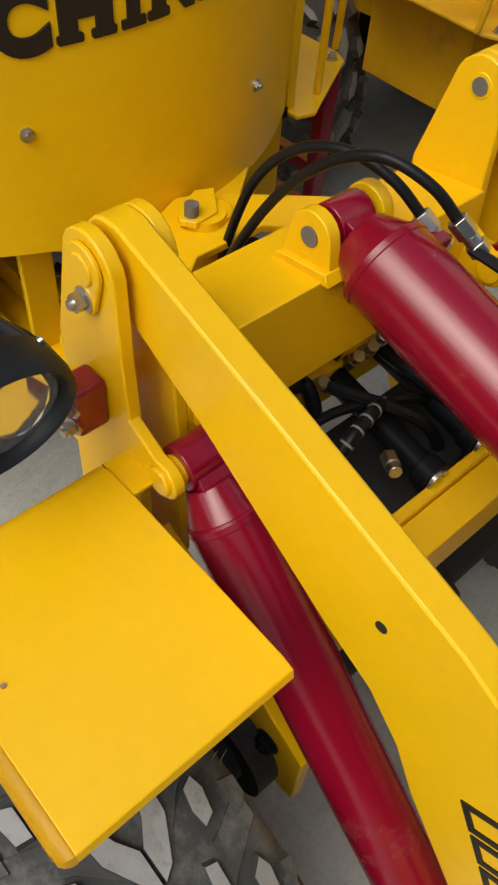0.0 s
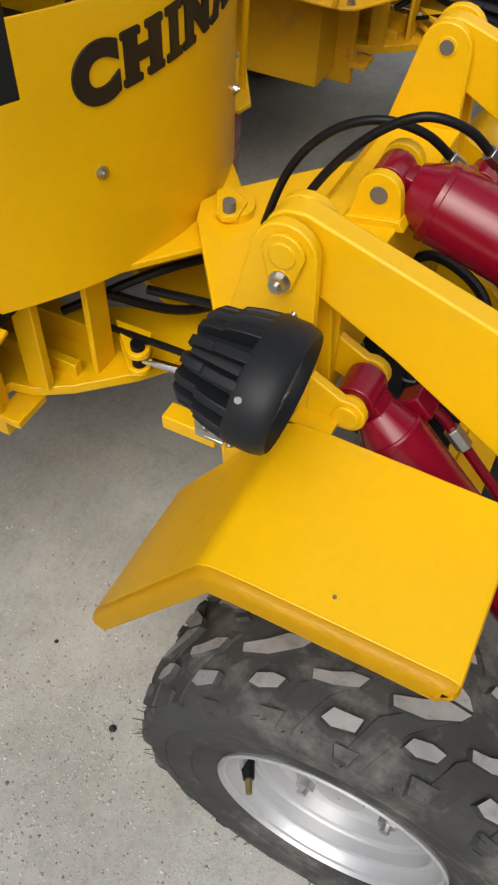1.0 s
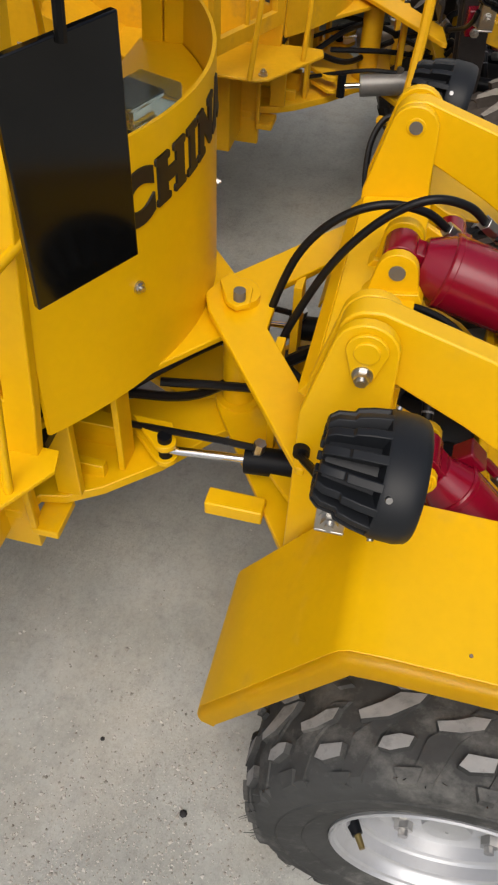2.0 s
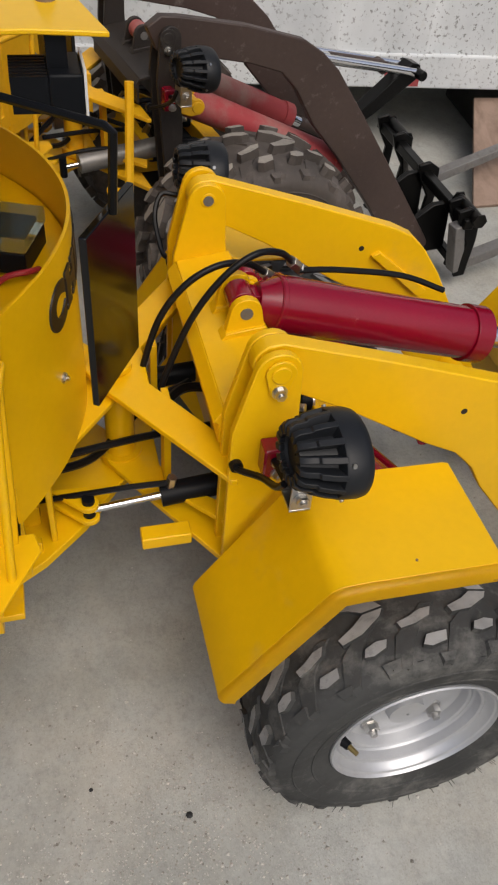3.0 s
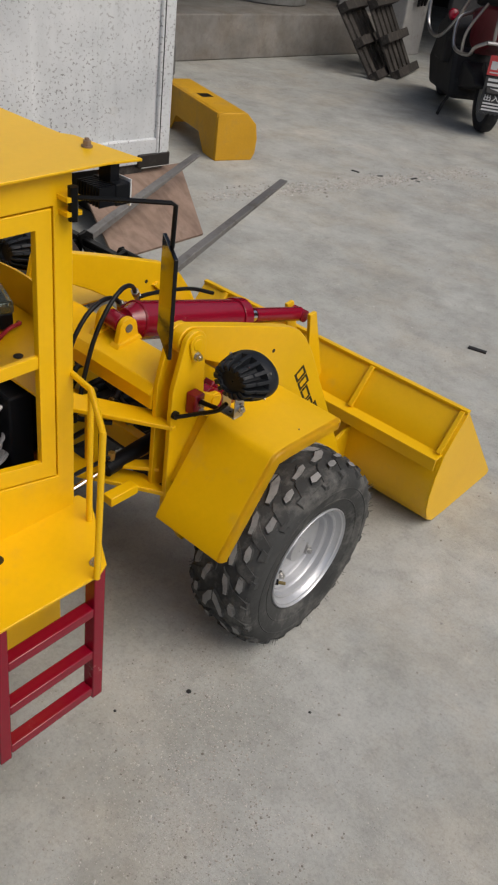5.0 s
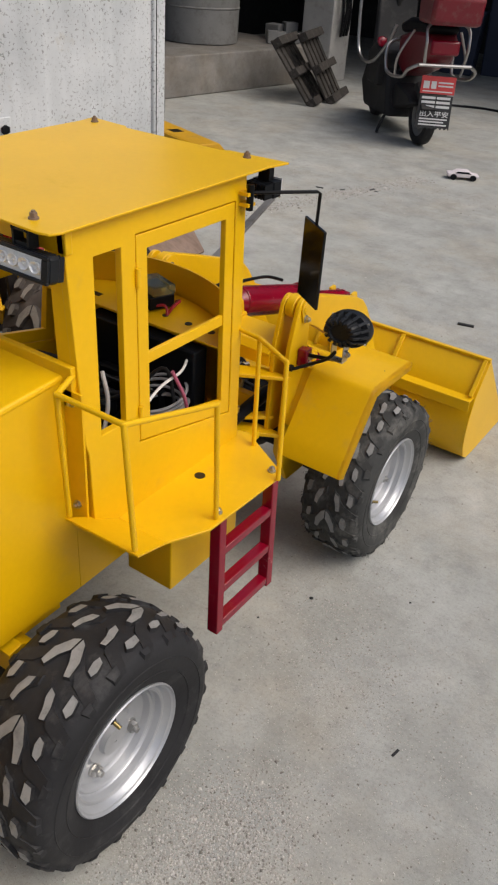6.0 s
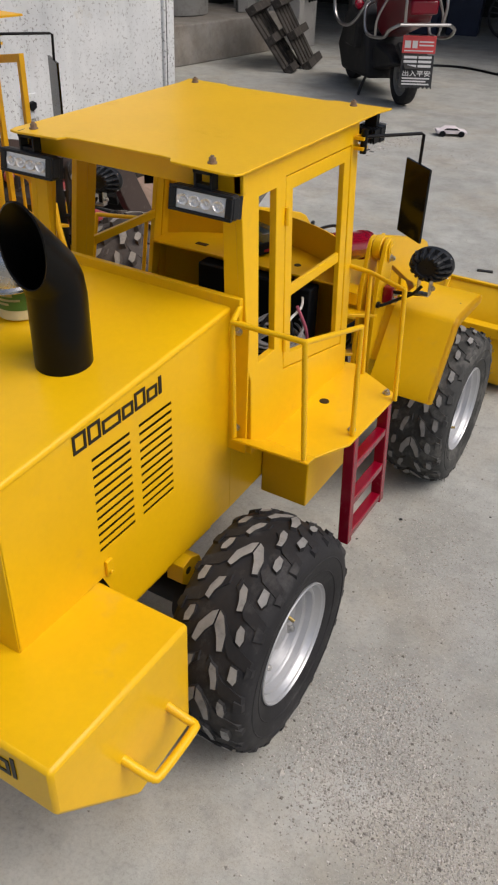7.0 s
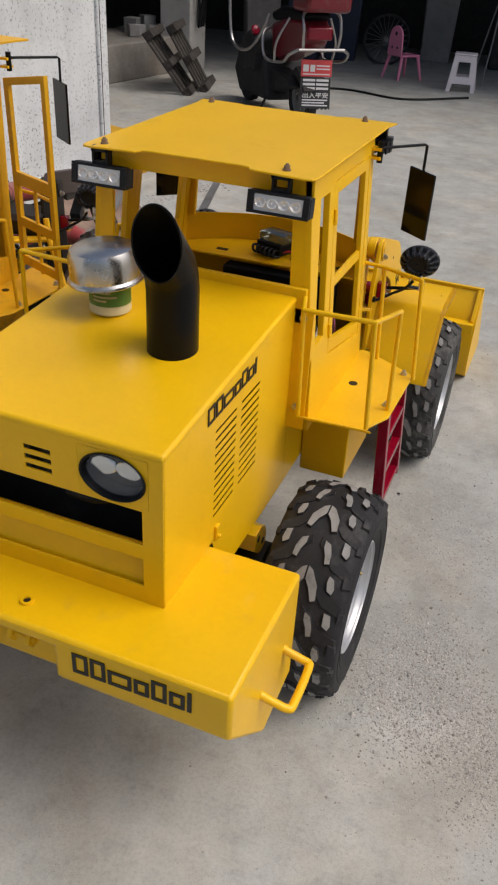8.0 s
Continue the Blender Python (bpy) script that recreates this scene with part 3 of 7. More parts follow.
def build_hood(root, st):
    slots = 12
    zs = [0.357]
    for k in range(slots):
        z = 0.526 + (0.697 - 0.526) * k / (slots - 1)
        zs += [z - 0.0031, z + 0.0031]
    zs += [1.0]
    us = [0.0, 0.182 / 0.562, 0.270 / 0.562, 0.292 / 0.562, 0.377 / 0.562, 1.0]

    def top(y):
        return 0.757 + (0.797 - 0.757) * (y + 0.432) / 0.562

    def low(y):
        return 0.470 if y < -0.25 else (0.357 if y > -0.20 else 0.470 - (y + 0.25) / 0.05 * 0.113)
    hood = None
    for sg in (1, -1):
        bm = shell()
        ys = sorted({-0.432 + 0.562 * u for u in us} | {-0.252, -0.20})
        holes = {(i, 1 + 2 * k) for k in range(slots) for i in range(len(ys) - 1) if any(a - 1e-4 <= ys[i] and ys[i + 1] <= b + 1e-4 for a, b in ((-0.2505, -0.1615), (-0.1405, -0.0545)))}

        def skin(y, v, d):
            z = low(y) if v == 0.357 else (top(y) - 0.004 if v == 1.0 else v)
            return (sg * (0.213 - d), y, z)
        pierced(bm, ys, zs, holes, skin, 0.0012)
        ob = part("hood" if hood is None else "hood_side", bm, st["paint"], root if hood is None else hood, "yellow slotted sheet-metal engine hood" if hood is None else "")
        hood = hood or ob
    bm = shell()
    prism(bm, [(-0.4345, top(-0.432) - 0.013), (-0.4345, top(-0.432) + 0.001)] + [(y, top(y) + 0.001) for y in (-0.2, 0.0, 0.1305)] + [(0.1305, top(0.13) - 0.013)], "x", -0.2138, 0.2138)
    lid = part("hood_top", bm, st["paint"], hood, bevel=0.006)
    lid.modifiers["edge"].segments = 4
    bm = shell()
    pierced(bm, [-0.213, -0.188, -0.177, -0.072, -0.024, 0.024, 0.072, 0.177, 0.188, 0.213], [0.470, 0.505, 0.560, 0.587, 0.651, 0.656, 0.671, 0.680, 0.688, 0.697, 0.705, 0.714, 0.7415, 0.7530],
            {(i, j) for i in range(2, 7) for j in (1, 3)} | {(4, j) for j in (6, 8, 10)} | {(i, j) for i in (1, 2, 6, 7) for j in range(5, 12)}, lambda x, z, d: (x, -0.434 + d, z), 0.004)
    # sheet with an oval cut-out round each headlight
    for sg in (1, -1):
        turns = sorted({round(2 * math.pi * k / 40, 6) for k in range(40)} | {round(q, 6) for q in (math.atan2(0.04275, 0.058), math.pi - math.atan2(0.04275, 0.058), math.pi + math.atan2(0.04275, 0.058), 2 * math.pi - math.atan2(0.04275, 0.058))})
        rings = []
        for deep in (0.0, 0.004):
            for square in (True, False):
                ring = []
                for q in turns:
                    c, d = math.cos(q), math.sin(q)
                    if square:
                        f = min(0.058 / max(abs(c), 1e-6), 0.04275 / max(abs(d), 1e-6))
                    else:
                        f = 1 / math.hypot(c / 0.0530, d / 0.0388)
                    ring.append(bm.verts.new((sg * 0.130 + f * c, -0.434 + deep, 0.69875 + f * d)))
                rings.append(ring)
        for p, q in ((0, 1), (2, 3), (1, 3)):
            for i in range(len(turns)):
                k = (i + 1) % len(turns)
                bm.faces.new((rings[p][i], rings[p][k], rings[q][k], rings[q][i]))
    part("hood_back", bm, st["paint"], hood, bevel=0.001)
    bm = shell()
    box(bm, -0.19, 0.19, -0.34, -0.32, 0.47, 0.72)
    # dark box added inside so the hood's slots read as shaded
    box(bm, -0.150, 0.150, -0.33, 0.12, 0.36, 0.70)
    rad = part("radiator", bm, dark_grey, root, "dark radiator and pipes behind the grille, with a filler that darkens the slots")
    bm = shell()
    prism(bm, [(-0.428, 0.490), (-0.424, 0.490), (-0.402, 0.566), (-0.406, 0.568)], "x", -0.205, 0.205)
    part("inner_sheet", bm, st["paint"], hood)
    for k in range(9):
        part("radiator_tube", rodded((-0.16 + 0.04 * k, -0.350, 0.60), (-0.16 + 0.04 * k, -0.350, 0.71), 0.009, seg=8), dark_grey, rad)
    bm = shell()
    tube(bm, smooth_line([(0.02, -0.385, 0.612), (0.09, -0.39, 0.622), (0.17, -0.36, 0.655)]), 0.012)
    part("coolant_hose", bm, hose_mat, rad)
    for sg in (1, -1):
        turn = Matrix.Translation((0.130 * sg, -0.434, 0.6995)) @ Matrix.Rotation(radians(90), 4, "X") @ Matrix.Diagonal((1.12, 0.82, 1, 1))
        bm = shell()
        lathe(bm, [(0.0490, 0.0006), (0.0500, 0.0018), (0.0495, 0.0030), (0.0470, 0.0026), (0.0455, 0.0006), (0.0430, -0.032), (0.002, -0.036), (0.002, -0.040), (0.0445, -0.038), (0.0465, 0.0006)], turn, 44, closed=True)
        lamp = part("rear_headlight", bm, black, root, "black oval headlight with clear ribbed reflector")
        for k in (-1, 1):
            bm = shell()
            t2 = turn @ Matrix.Translation((0.0185 * k, 0.011, -0.006)) @ Matrix.Rotation(radians(8 * k), 4, "Z") @ Matrix.Diagonal((0.98, 0.98, 1, 1))
            lathe(bm, [(0.0195, -0.0060), (0.0180, -0.0130), (0.0130, -0.0195), (0.0065, -0.0235), (0.0045, -0.0240), (0.0045, -0.0150), (0.0004, -0.0130)], t2, 18)
            part("reflector", crumple(bm, 0.0019, k + 5), chrome_facet, lamp, smooth=0)
        bm = shell()
        lathe(bm, [(0.0440, -0.0085), (0.0440, -0.0079), (0.0005, -0.0060), (0.0005, -0.0066)], turn, 28, closed=True)
        part("lens", bm, thin_clear, lamp).visible_shadow = False
    for sg in (1, -1):
        bm = shell()
        prism(bm, [(0.131, 0.357), (0.275, 0.362), (0.275, 0.50), (0.131, 0.565)], "x", sg * 0.210, sg * 0.213)
        part("hood_skirt", bm, st["paint"], hood)
    bm = brand_bars(0.204, 0.031, lambda u, v, d: (0.2135 + d, -0.285 + u, 0.7265 + v + 0.002 * u / 0.2))
    part("name_lettering", bm, lettering, hood, "black lettering")
    for sg in (1, -1):
        bm = shell()
        box(bm, min(sg * 0.213, sg * 0.219), max(sg * 0.213, sg * 0.219), -0.244, -0.230, 0.470, 0.500)
        rod(bm, (sg * 0.216, -0.237, 0.478), (sg * 0.224, -0.237, 0.478), 0.004, seg=8)
        part("hood_latch", bm, st["paint"], hood, bevel=0.001)


def build_exhaust(root, x=0.087):
    bm = shell()
    pts = [(x, -0.154, 0.768), (x, -0.154, 0.84), (x, -0.154, 0.886), (x, -0.158, 0.908), (x, -0.166, 0.925), (x, -0.209, 0.974)]
    tube(bm, pts, 0.0440, 32)
    for v in bm.verts[:][-32:]:
        v.co.z += v.co.y + 0.209
        v.co.y = -0.209
    bm.faces.ensure_lookup_table()
    bmesh.ops.delete(bm, geom=[bm.faces[-1]], context="FACES_ONLY")
    bmesh.ops.solidify(bm, geom=bm.faces[:], thickness=0.003)
    part("exhaust_pipe", bm, black_steel, root, "black angled steel exhaust stack")


def build_counterweight(root, st):
    ring = [(-0.556, 0.474), (-0.256, 0.468), (-0.256, 0.230), (-0.395, 0.214), (-0.4755, 0.299), (-0.556, 0.384), (-0.556, 0.448)]
    bm = shell()
    rows = [[bm.verts.new((x, y, z)) for y, z in ring] for x in (-0.382, -0.086, 0.086, 0.382)]
    deep = [bm.verts.new((x, -0.4755, 0.448)) for x in (-0.086, 0.086)]
    for a, b in ((0, 1), (2, 3)):
        for i in range(7):
            bm.faces.new((rows[a][i], rows[a][(i + 1) % 7], rows[b][(i + 1) % 7], rows[b][i]))
    for i in (0, 1, 2, 3, 6):
        bm.faces.new((rows[1][i], rows[1][(i + 1) % 7], rows[2][(i + 1) % 7], rows[2][i]))
    bm.faces.new((rows[1][4], deep[0], deep[1], rows[2][4]))
    bm.faces.new((deep[0], rows[1][6], rows[2][6], deep[1]))
    for r, d in ((rows[1], deep[0]), (rows[2], deep[1])):
        bm.faces.new((r[4], r[5], r[6], d))
    bm.faces.new(rows[0])
    bm.faces.new(rows[3][::-1])
    cw = part("counterweight", bm, st["paint"], root, "yellow welded steel counterweight", bevel=0.007)
    bm = shell()
    lathe(bm, [(0.011, 0.0), (0.011, 0.006), (0.0065, 0.006), (0.0065, 0.0)], Matrix.Translation((0.012, -0.512, 0.472)), 18, closed=True)
    part("pin_ring", bm, st["paint"], cw)
    bm = shell()
    rod(bm, (0.012, -0.512, 0.471), (0.012, -0.512, 0.4745), 0.0064)
    part("pin_hole", bm, lettering, cw)
    bm = shell()
    for x in (-0.012, 0.022):
        prism(bm, [(-0.476, 0.435), (-0.535, 0.432), (-0.545, 0.415), (-0.535, 0.400), (-0.476, 0.395)], "x", x, x + 0.008)
    rod(bm, (-0.016, -0.530, 0.416), (0.036, -0.530, 0.416), 0.006)
    part("tow_hitch", bm, st["paint"], cw, bevel=0.001)
    bm = brand_bars(0.200, 0.041, lambda u, v, d: (0.120 + u, -0.5565 - d, 0.411 + v + 0.006 * u / 0.2))
    part("name_lettering", bm, lettering, cw, "black lettering")
    for sg in (1, -1):
        bm = shell()
        pts = [(0.375, -0.315, 0.335), (0.412, -0.309, 0.3165), (0.424, -0.308, 0.312), (0.430, -0.318, 0.311), (0.431, -0.402, 0.309), (0.425, -0.413, 0.311), (0.413, -0.417, 0.316), (0.375, -0.424, 0.335)]
        pts = [(sg * x, y, z + 0.009) for x, y, z in pts]
        tube(bm, smooth_line(pts, 3), 0.0075, 10)
        part("grab_handle", bm, st["paint"], cw, "bent yellow round-bar handle")


def build_cab(root, st):
    cab = None
    for sg in (1, -1):
        bm = shell()
        pierced(bm, [0.130, 0.185, 0.244, 0.276, 0.542, 0.572], [0.505, 0.5805, 0.680, 0.970, 0.982, 1.024], {(1, 2), (3, 1), (3, 2), (3, 3)},
                lambda y, z, d: (sg * (cab_x(z) - d), lean(y, z), sill(y, z) if z > 0.51 else z), 0.014)
        ob = part("cab_frame" if cab is None else "cab_side", bm, st["paint"], root if cab is None else cab, "open yellow sheet-steel operator cab" if cab is None else "", bevel=0.0015)
        cab = cab or ob
        if sg not in st.get("shut", (1, -1)):
            continue
        bm = shell()
        pierced(bm, [0.2785, 0.304, 0.514, 0.5395], [0.5830, 0.610, 0.955, 0.9795], {(1, 1)}, lambda y, z, d: (sg * (cab_x(z) - 0.001 - d), lean(y, z), sill(y, z)), 0.012)
        prism(bm, [(0.289, 0.760), (0.502, 0.760), (0.503, 0.779), (0.290, 0.779)], "x", -0.004, 0.004)
        for v in bm.verts:
            if abs(v.co.x) < 0.01:
                v.co.x = sg * (cab_x(v.co.z) - 0.008 + v.co.x)
        door = part("cab_door", bm, st["paint"], root, "yellow door frame with a level brace", bevel=0.0012)
        for z in (0.665, 0.90):
            bm = shell()
            rod(bm, (sg * (cab_x(z) + 0.003), lean(0.277, z), z), (sg * (cab_x(z + 0.03) + 0.003), lean(0.277, z + 0.03), z + 0.03), 0.0045, seg=10)
            part("door_hinge", bm, st["paint"], door)
    for y0, y1, z0, z1 in ((0.130, 0.143, 0.985, 1.022), (0.558, 0.572, 0.985, 1.022), (0.120, 0.131, 0.745, 0.815)):
        w = 0.2195 if y0 > 0.5 else 0.2265 if z0 > 0.9 else 0.232
        bm = shell()
        box(bm, -w, w, y0, y1, z0, z1)
        part("cab_crossbar", bm, st["paint"], cab, bevel=0.0015)
    for sg in (1, -1):
        bm = shell()
        prism(bm, [(sg * 0.236, 0.80), (sg * 0.194, 0.80), (sg * 0.187, 0.99), (sg * 0.2215, 0.99)], "y", 0.1305, 0.1425)
        part("cab_pillar", bm, st["paint"], cab, bevel=0.0015)
        bm = shell()
        prism(bm, [(sg * 0.236, 0.78), (sg * 0.206, 0.78), (sg * 0.198, 0.99), (sg * 0.2215, 0.99)], "y", 0.548, 0.5595)
        for v in bm.verts:
            v.co.y = lean(v.co.y + 0.012, v.co.z)
        part("cab_pillar", bm, st["paint"], cab, bevel=0.0015)
    xs = [-0.236 + 0.472 * i / 28 for i in range(29)]
    bm = shell()
    pierced(bm, xs, [0.515, 0.60, 0.70, 0.782], set(), lambda x, z, d: (x, nose_y(x) - d, z), 0.004)
    nose = part("front_panel", bm, st["paint"], root, "bowed yellow sheet-metal nose panel")
    for x in (0.133, -0.118):
        bm = shell()
        hexbolt(bm, (x, nose_y(x) + 0.001, 0.634 if x > 0 else 0.607), (2 * 1.68 * x, 1, 0), 0.0048, 0.0035)
        part("panel_bolt", bm, steel, nose)
    for letter, x0, x1, feet in (("C", 0.1485, 0.1055, ()), ("H", 0.0995, 0.0575, ((-0.06, 0.42, 0), (0.58, 1.06, 0), (-0.06, 0.42, 1), (0.58, 1.06, 1))), ("I", 0.0455, 0.0345, ((-0.45, 1.45, 0), (-0.45, 1.45, 1))),
                                 ("N", 0.0230, -0.0190, ((-0.10, 0.38, 0), (-0.10, 0.30, 1), (0.62, 1.10, 1))), ("A", -0.0270, -0.0700, ((-0.08, 0.34, 0), (0.64, 1.08, 0)))):
        bm = letter_mesh(letter, x0, x1, feet)
        part("letter", bm, lettering, nose, "bold black serif letter")
    outline = [(x, nose_y(x) - 0.006) for x in xs] + [(0.236, 0.503), (-0.236, 0.493)]
    bm = shell()
    prism(bm, outline, "z", 0.712, 0.716)
    for v in bm.verts:
        v.co.z += (v.co.y - 0.6) * 0.05
    deck = part("dashboard", bm, st["paint"], root, "flat yellow sheet-metal dashboard")
    for x, y, r in ((0.122, 0.545, 0.008), (0.180, 0.544, 0.008), (0.062, 0.545, 0.007)):
        part("cable_hole", rodded((x, y, 0.712 + (y - 0.6) * 0.05), (x, y, 0.7166 + (y - 0.6) * 0.05), r, seg=14), lettering, deck)
    bm = shell()
    box(bm, -0.135, -0.105, 0.526, 0.540, 0.709, 0.7133)
    part("cable_slot", bm, lettering, deck)
    bm = shell()
    box(bm, -0.245, 0.245, 0.14, 0.545, 0.500, 0.512)
    part("cab_floor", bm, black_steel, cab)
    bm = shell()
    box(bm, -0.2095, 0.2095, 0.1325, 0.142, 0.36, 0.745)
    for sg in (1, -1):
        box(bm, sg * 0.2305 - 0.0205, sg * 0.2305 + 0.0205, 0.120, 0.1245, 0.51, 0.775)
    part("bulkhead", bm, st["paint"], cab)
    for z in (0.562, 0.757):
        for sg in (1, -1):
            bm = shell()
            hexbolt(bm, (sg * 0.231, 0.1195, z), (0, -1, 0), 0.0058, 0.006)
            part("bulkhead_bolt", bm, steel, cab)
    return cab


def build_roof(root, st):
    half = [(0.090, 0.634), (0.118, 0.636), (0.132, 0.648), (0.175, 0.655), (0.246, 0.672), (0.238, 0.62), (0.236, 0.114), (0.230, 0.098), (0.214, 0.092), (0.116, 0.090), (0.108, 0.104), (0.09, 0.106)]
    bm = shell()
    prism(bm, half + [(-x, y) for x, y in half[::-1]], "z", 1.0265, 1.0305)
    for v in bm.verts:
        v.co.z += (v.co.y - 0.1) * 0.012 - 0.10 * v.co.x * v.co.x
    roof = part("cab_roof", bm, st["paint"], root, "yellow sheet-metal cab roof with cut corners", bevel=0.001)
    for x, y in ((0.179, 0.632), (0.173, 0.124), (-0.205, 0.634), (-0.197, 0.122)):
        bm = shell()
        hexbolt(bm, (x, y, 1.031 + (y - 0.1) * 0.012 - 0.1 * x * x), (0, 0, 1), 0.0058, 0.008)
        part("roof_bolt", bm, rusty, roof)


def build_led_bar(root, x, y, z):
    """A four-lens lamp bar on a bracket."""
    bm = shell()
    prism(bm, [(-0.064, -0.020), (-0.058, -0.026), (0.058, -0.026), (0.064, -0.020), (0.064, 0.020), (0.058, 0.026), (-0.058, 0.026), (-0.064, 0.020)], "y", -0.014, 0.010)
    for z0, z1 in ((0.0185, 0.025), (-0.025, -0.0185)):
        box(bm, -0.063, 0.063, -0.022, -0.014, z0, z1)
    for x0, x1 in ((-0.063, -0.050), (0.050, 0.063)):
        box(bm, x0, x1, -0.022, -0.014, -0.0185, 0.0185)
    m = Matrix.Translation((x, y, z)) @ Matrix.Rotation(radians(-8), 4, "X") @ Matrix.Diagonal((0.94, 0.70, 0.80, 1))
    lamp = part("light_bar", bm, housing, root, "black finned lamp bar with four lenses", bevel=0.0012, turn=m)
    for k in range(14):
        bm = shell()
        box(bm, -0.058 + 0.009 * k, -0.054 + 0.009 * k, 0.0102, 0.024, -0.022, 0.022)
        part("cooling_fin", bm, housing, lamp, turn=m)
    bm = shell()
    box(bm, -0.0498, 0.0498, -0.0163, -0.0142, -0.0182, 0.0182)
    part("reflector_panel", bm, reflector, lamp, "bright silver panel behind the lenses", 0, m)
    for k in range(4):
        bm = shell()
        cx = -0.0360 + 0.0240 * k
        lathe(bm, [(0.0116, 0.0), (0.0116, 0.0052), (0.0106, 0.0056), (0.0082, 0.0024), (0.0050, 0.0010), (0.0036, 0.0012), (0.0030, 0.0036), (0.0004, 0.0042)], Matrix.Translation((cx, -0.0164, 0)) @ Matrix.Rotation(radians(90), 4, "X"), 12)
        part("lens", crumple(bm, 0.0009, k), reflector, lamp, turn=m, smooth=0)
    bm = shell()
    box(bm, x - 0.014, x + 0.014, y - 0.004, y + 0.010, z + 0.0195, z + 0.028)
    for s in (-1, 1):
        box(bm, x + s * 0.015 - 0.002, x + s * 0.015 + 0.002, y - 0.006, y + 0.012, z + 0.020, 1.026)
    box(bm, x - 0.0185, x + 0.0185, y - 0.006, y + 0.014, 1.016, 1.025)
    part("lamp_bracket", bm, housing, lamp)


def build_cube_lamp(root, x, y, z):
    size = Matrix.Translation((x, y, z)) @ Matrix.Diagonal((0.68, 0.9, 0.44, 1))
    bm = shell()
    box(bm, -0.036, 0.036, -0.006, 0.022, -0.034, 0.034)
    lamp = part("work_lamp", bm, black, root, "black finned work lamp under the roof", bevel=0.002, turn=size)
    for k in range(8):
        bm = shell()
        box(bm, -0.034 + 0.009 * k, -0.030 + 0.009 * k, -0.036, -0.0061, -0.030, 0.030)
        part("cooling_fin", bm, black, lamp, turn=size)
    bm = shell()
    box(bm, x - 0.024, x + 0.024, y + 0.020, y + 0.022, z - 0.018, z + 0.018)
    part("lens", bm, reflector, lamp)
    bm = shell()
    box(bm, x - 0.012, x + 0.012, y - 0.005, y + 0.010, z + 0.0140, 1.026)
    part("lamp_bracket", bm, black, lamp)


def build_mirror(root, sg=1):
    bm = shell()
    rod(bm, (sg * 0.240, 0.560, 0.965), (sg * 0.240, 0.560, 1.010), 0.0068)
    tube(bm, [(sg * 0.240, 0.560, 0.996), (sg * 0.319, 0.658, 0.996), (sg * 0.323, 0.663, 0.993), (sg * 0.324, 0.660, 0.935)], 0.0034, 8)
    arm = part("mirror_arm", bm, black_steel, root, "black bent-rod mirror arm with a plain black mirror")
    bm = shell()
    for z in (0.975, 0.994):
        box(bm, sg * 0.232 - 0.012, sg * 0.232 + 0.012, 0.548, 0.572, z - 0.003, z + 0.003)
    part("arm_bracket", bm, yellow, arm)
    bm = shell()
    a, b = Vector((sg * 0.291, 0.677, 0)), Vector((sg * 0.358, 0.635, 0))
    n = (b - a).cross(Vector((0, 0, 1))).normalized() * 0.003
    zs = ((0.942, 0.790), (0.936, 0.785))
    rows = [[bm.verts.new(p + s * n + Vector((0, 0, z))) for p, zz in ((a, zs[0]), (b, zs[1])) for z in zz] for s in (-1, 1)]
    for r in rows:
        bm.faces.new((r[0], r[1], r[3], r[2]))
    for i, j in ((0, 1), (1, 3), (3, 2), (2, 0)):
        bm.faces.new((rows[0][i], rows[0][j], rows[1][j], rows[1][i]))
    part("mirror_plate", bm, mirror_black, arm, bevel=0.001)


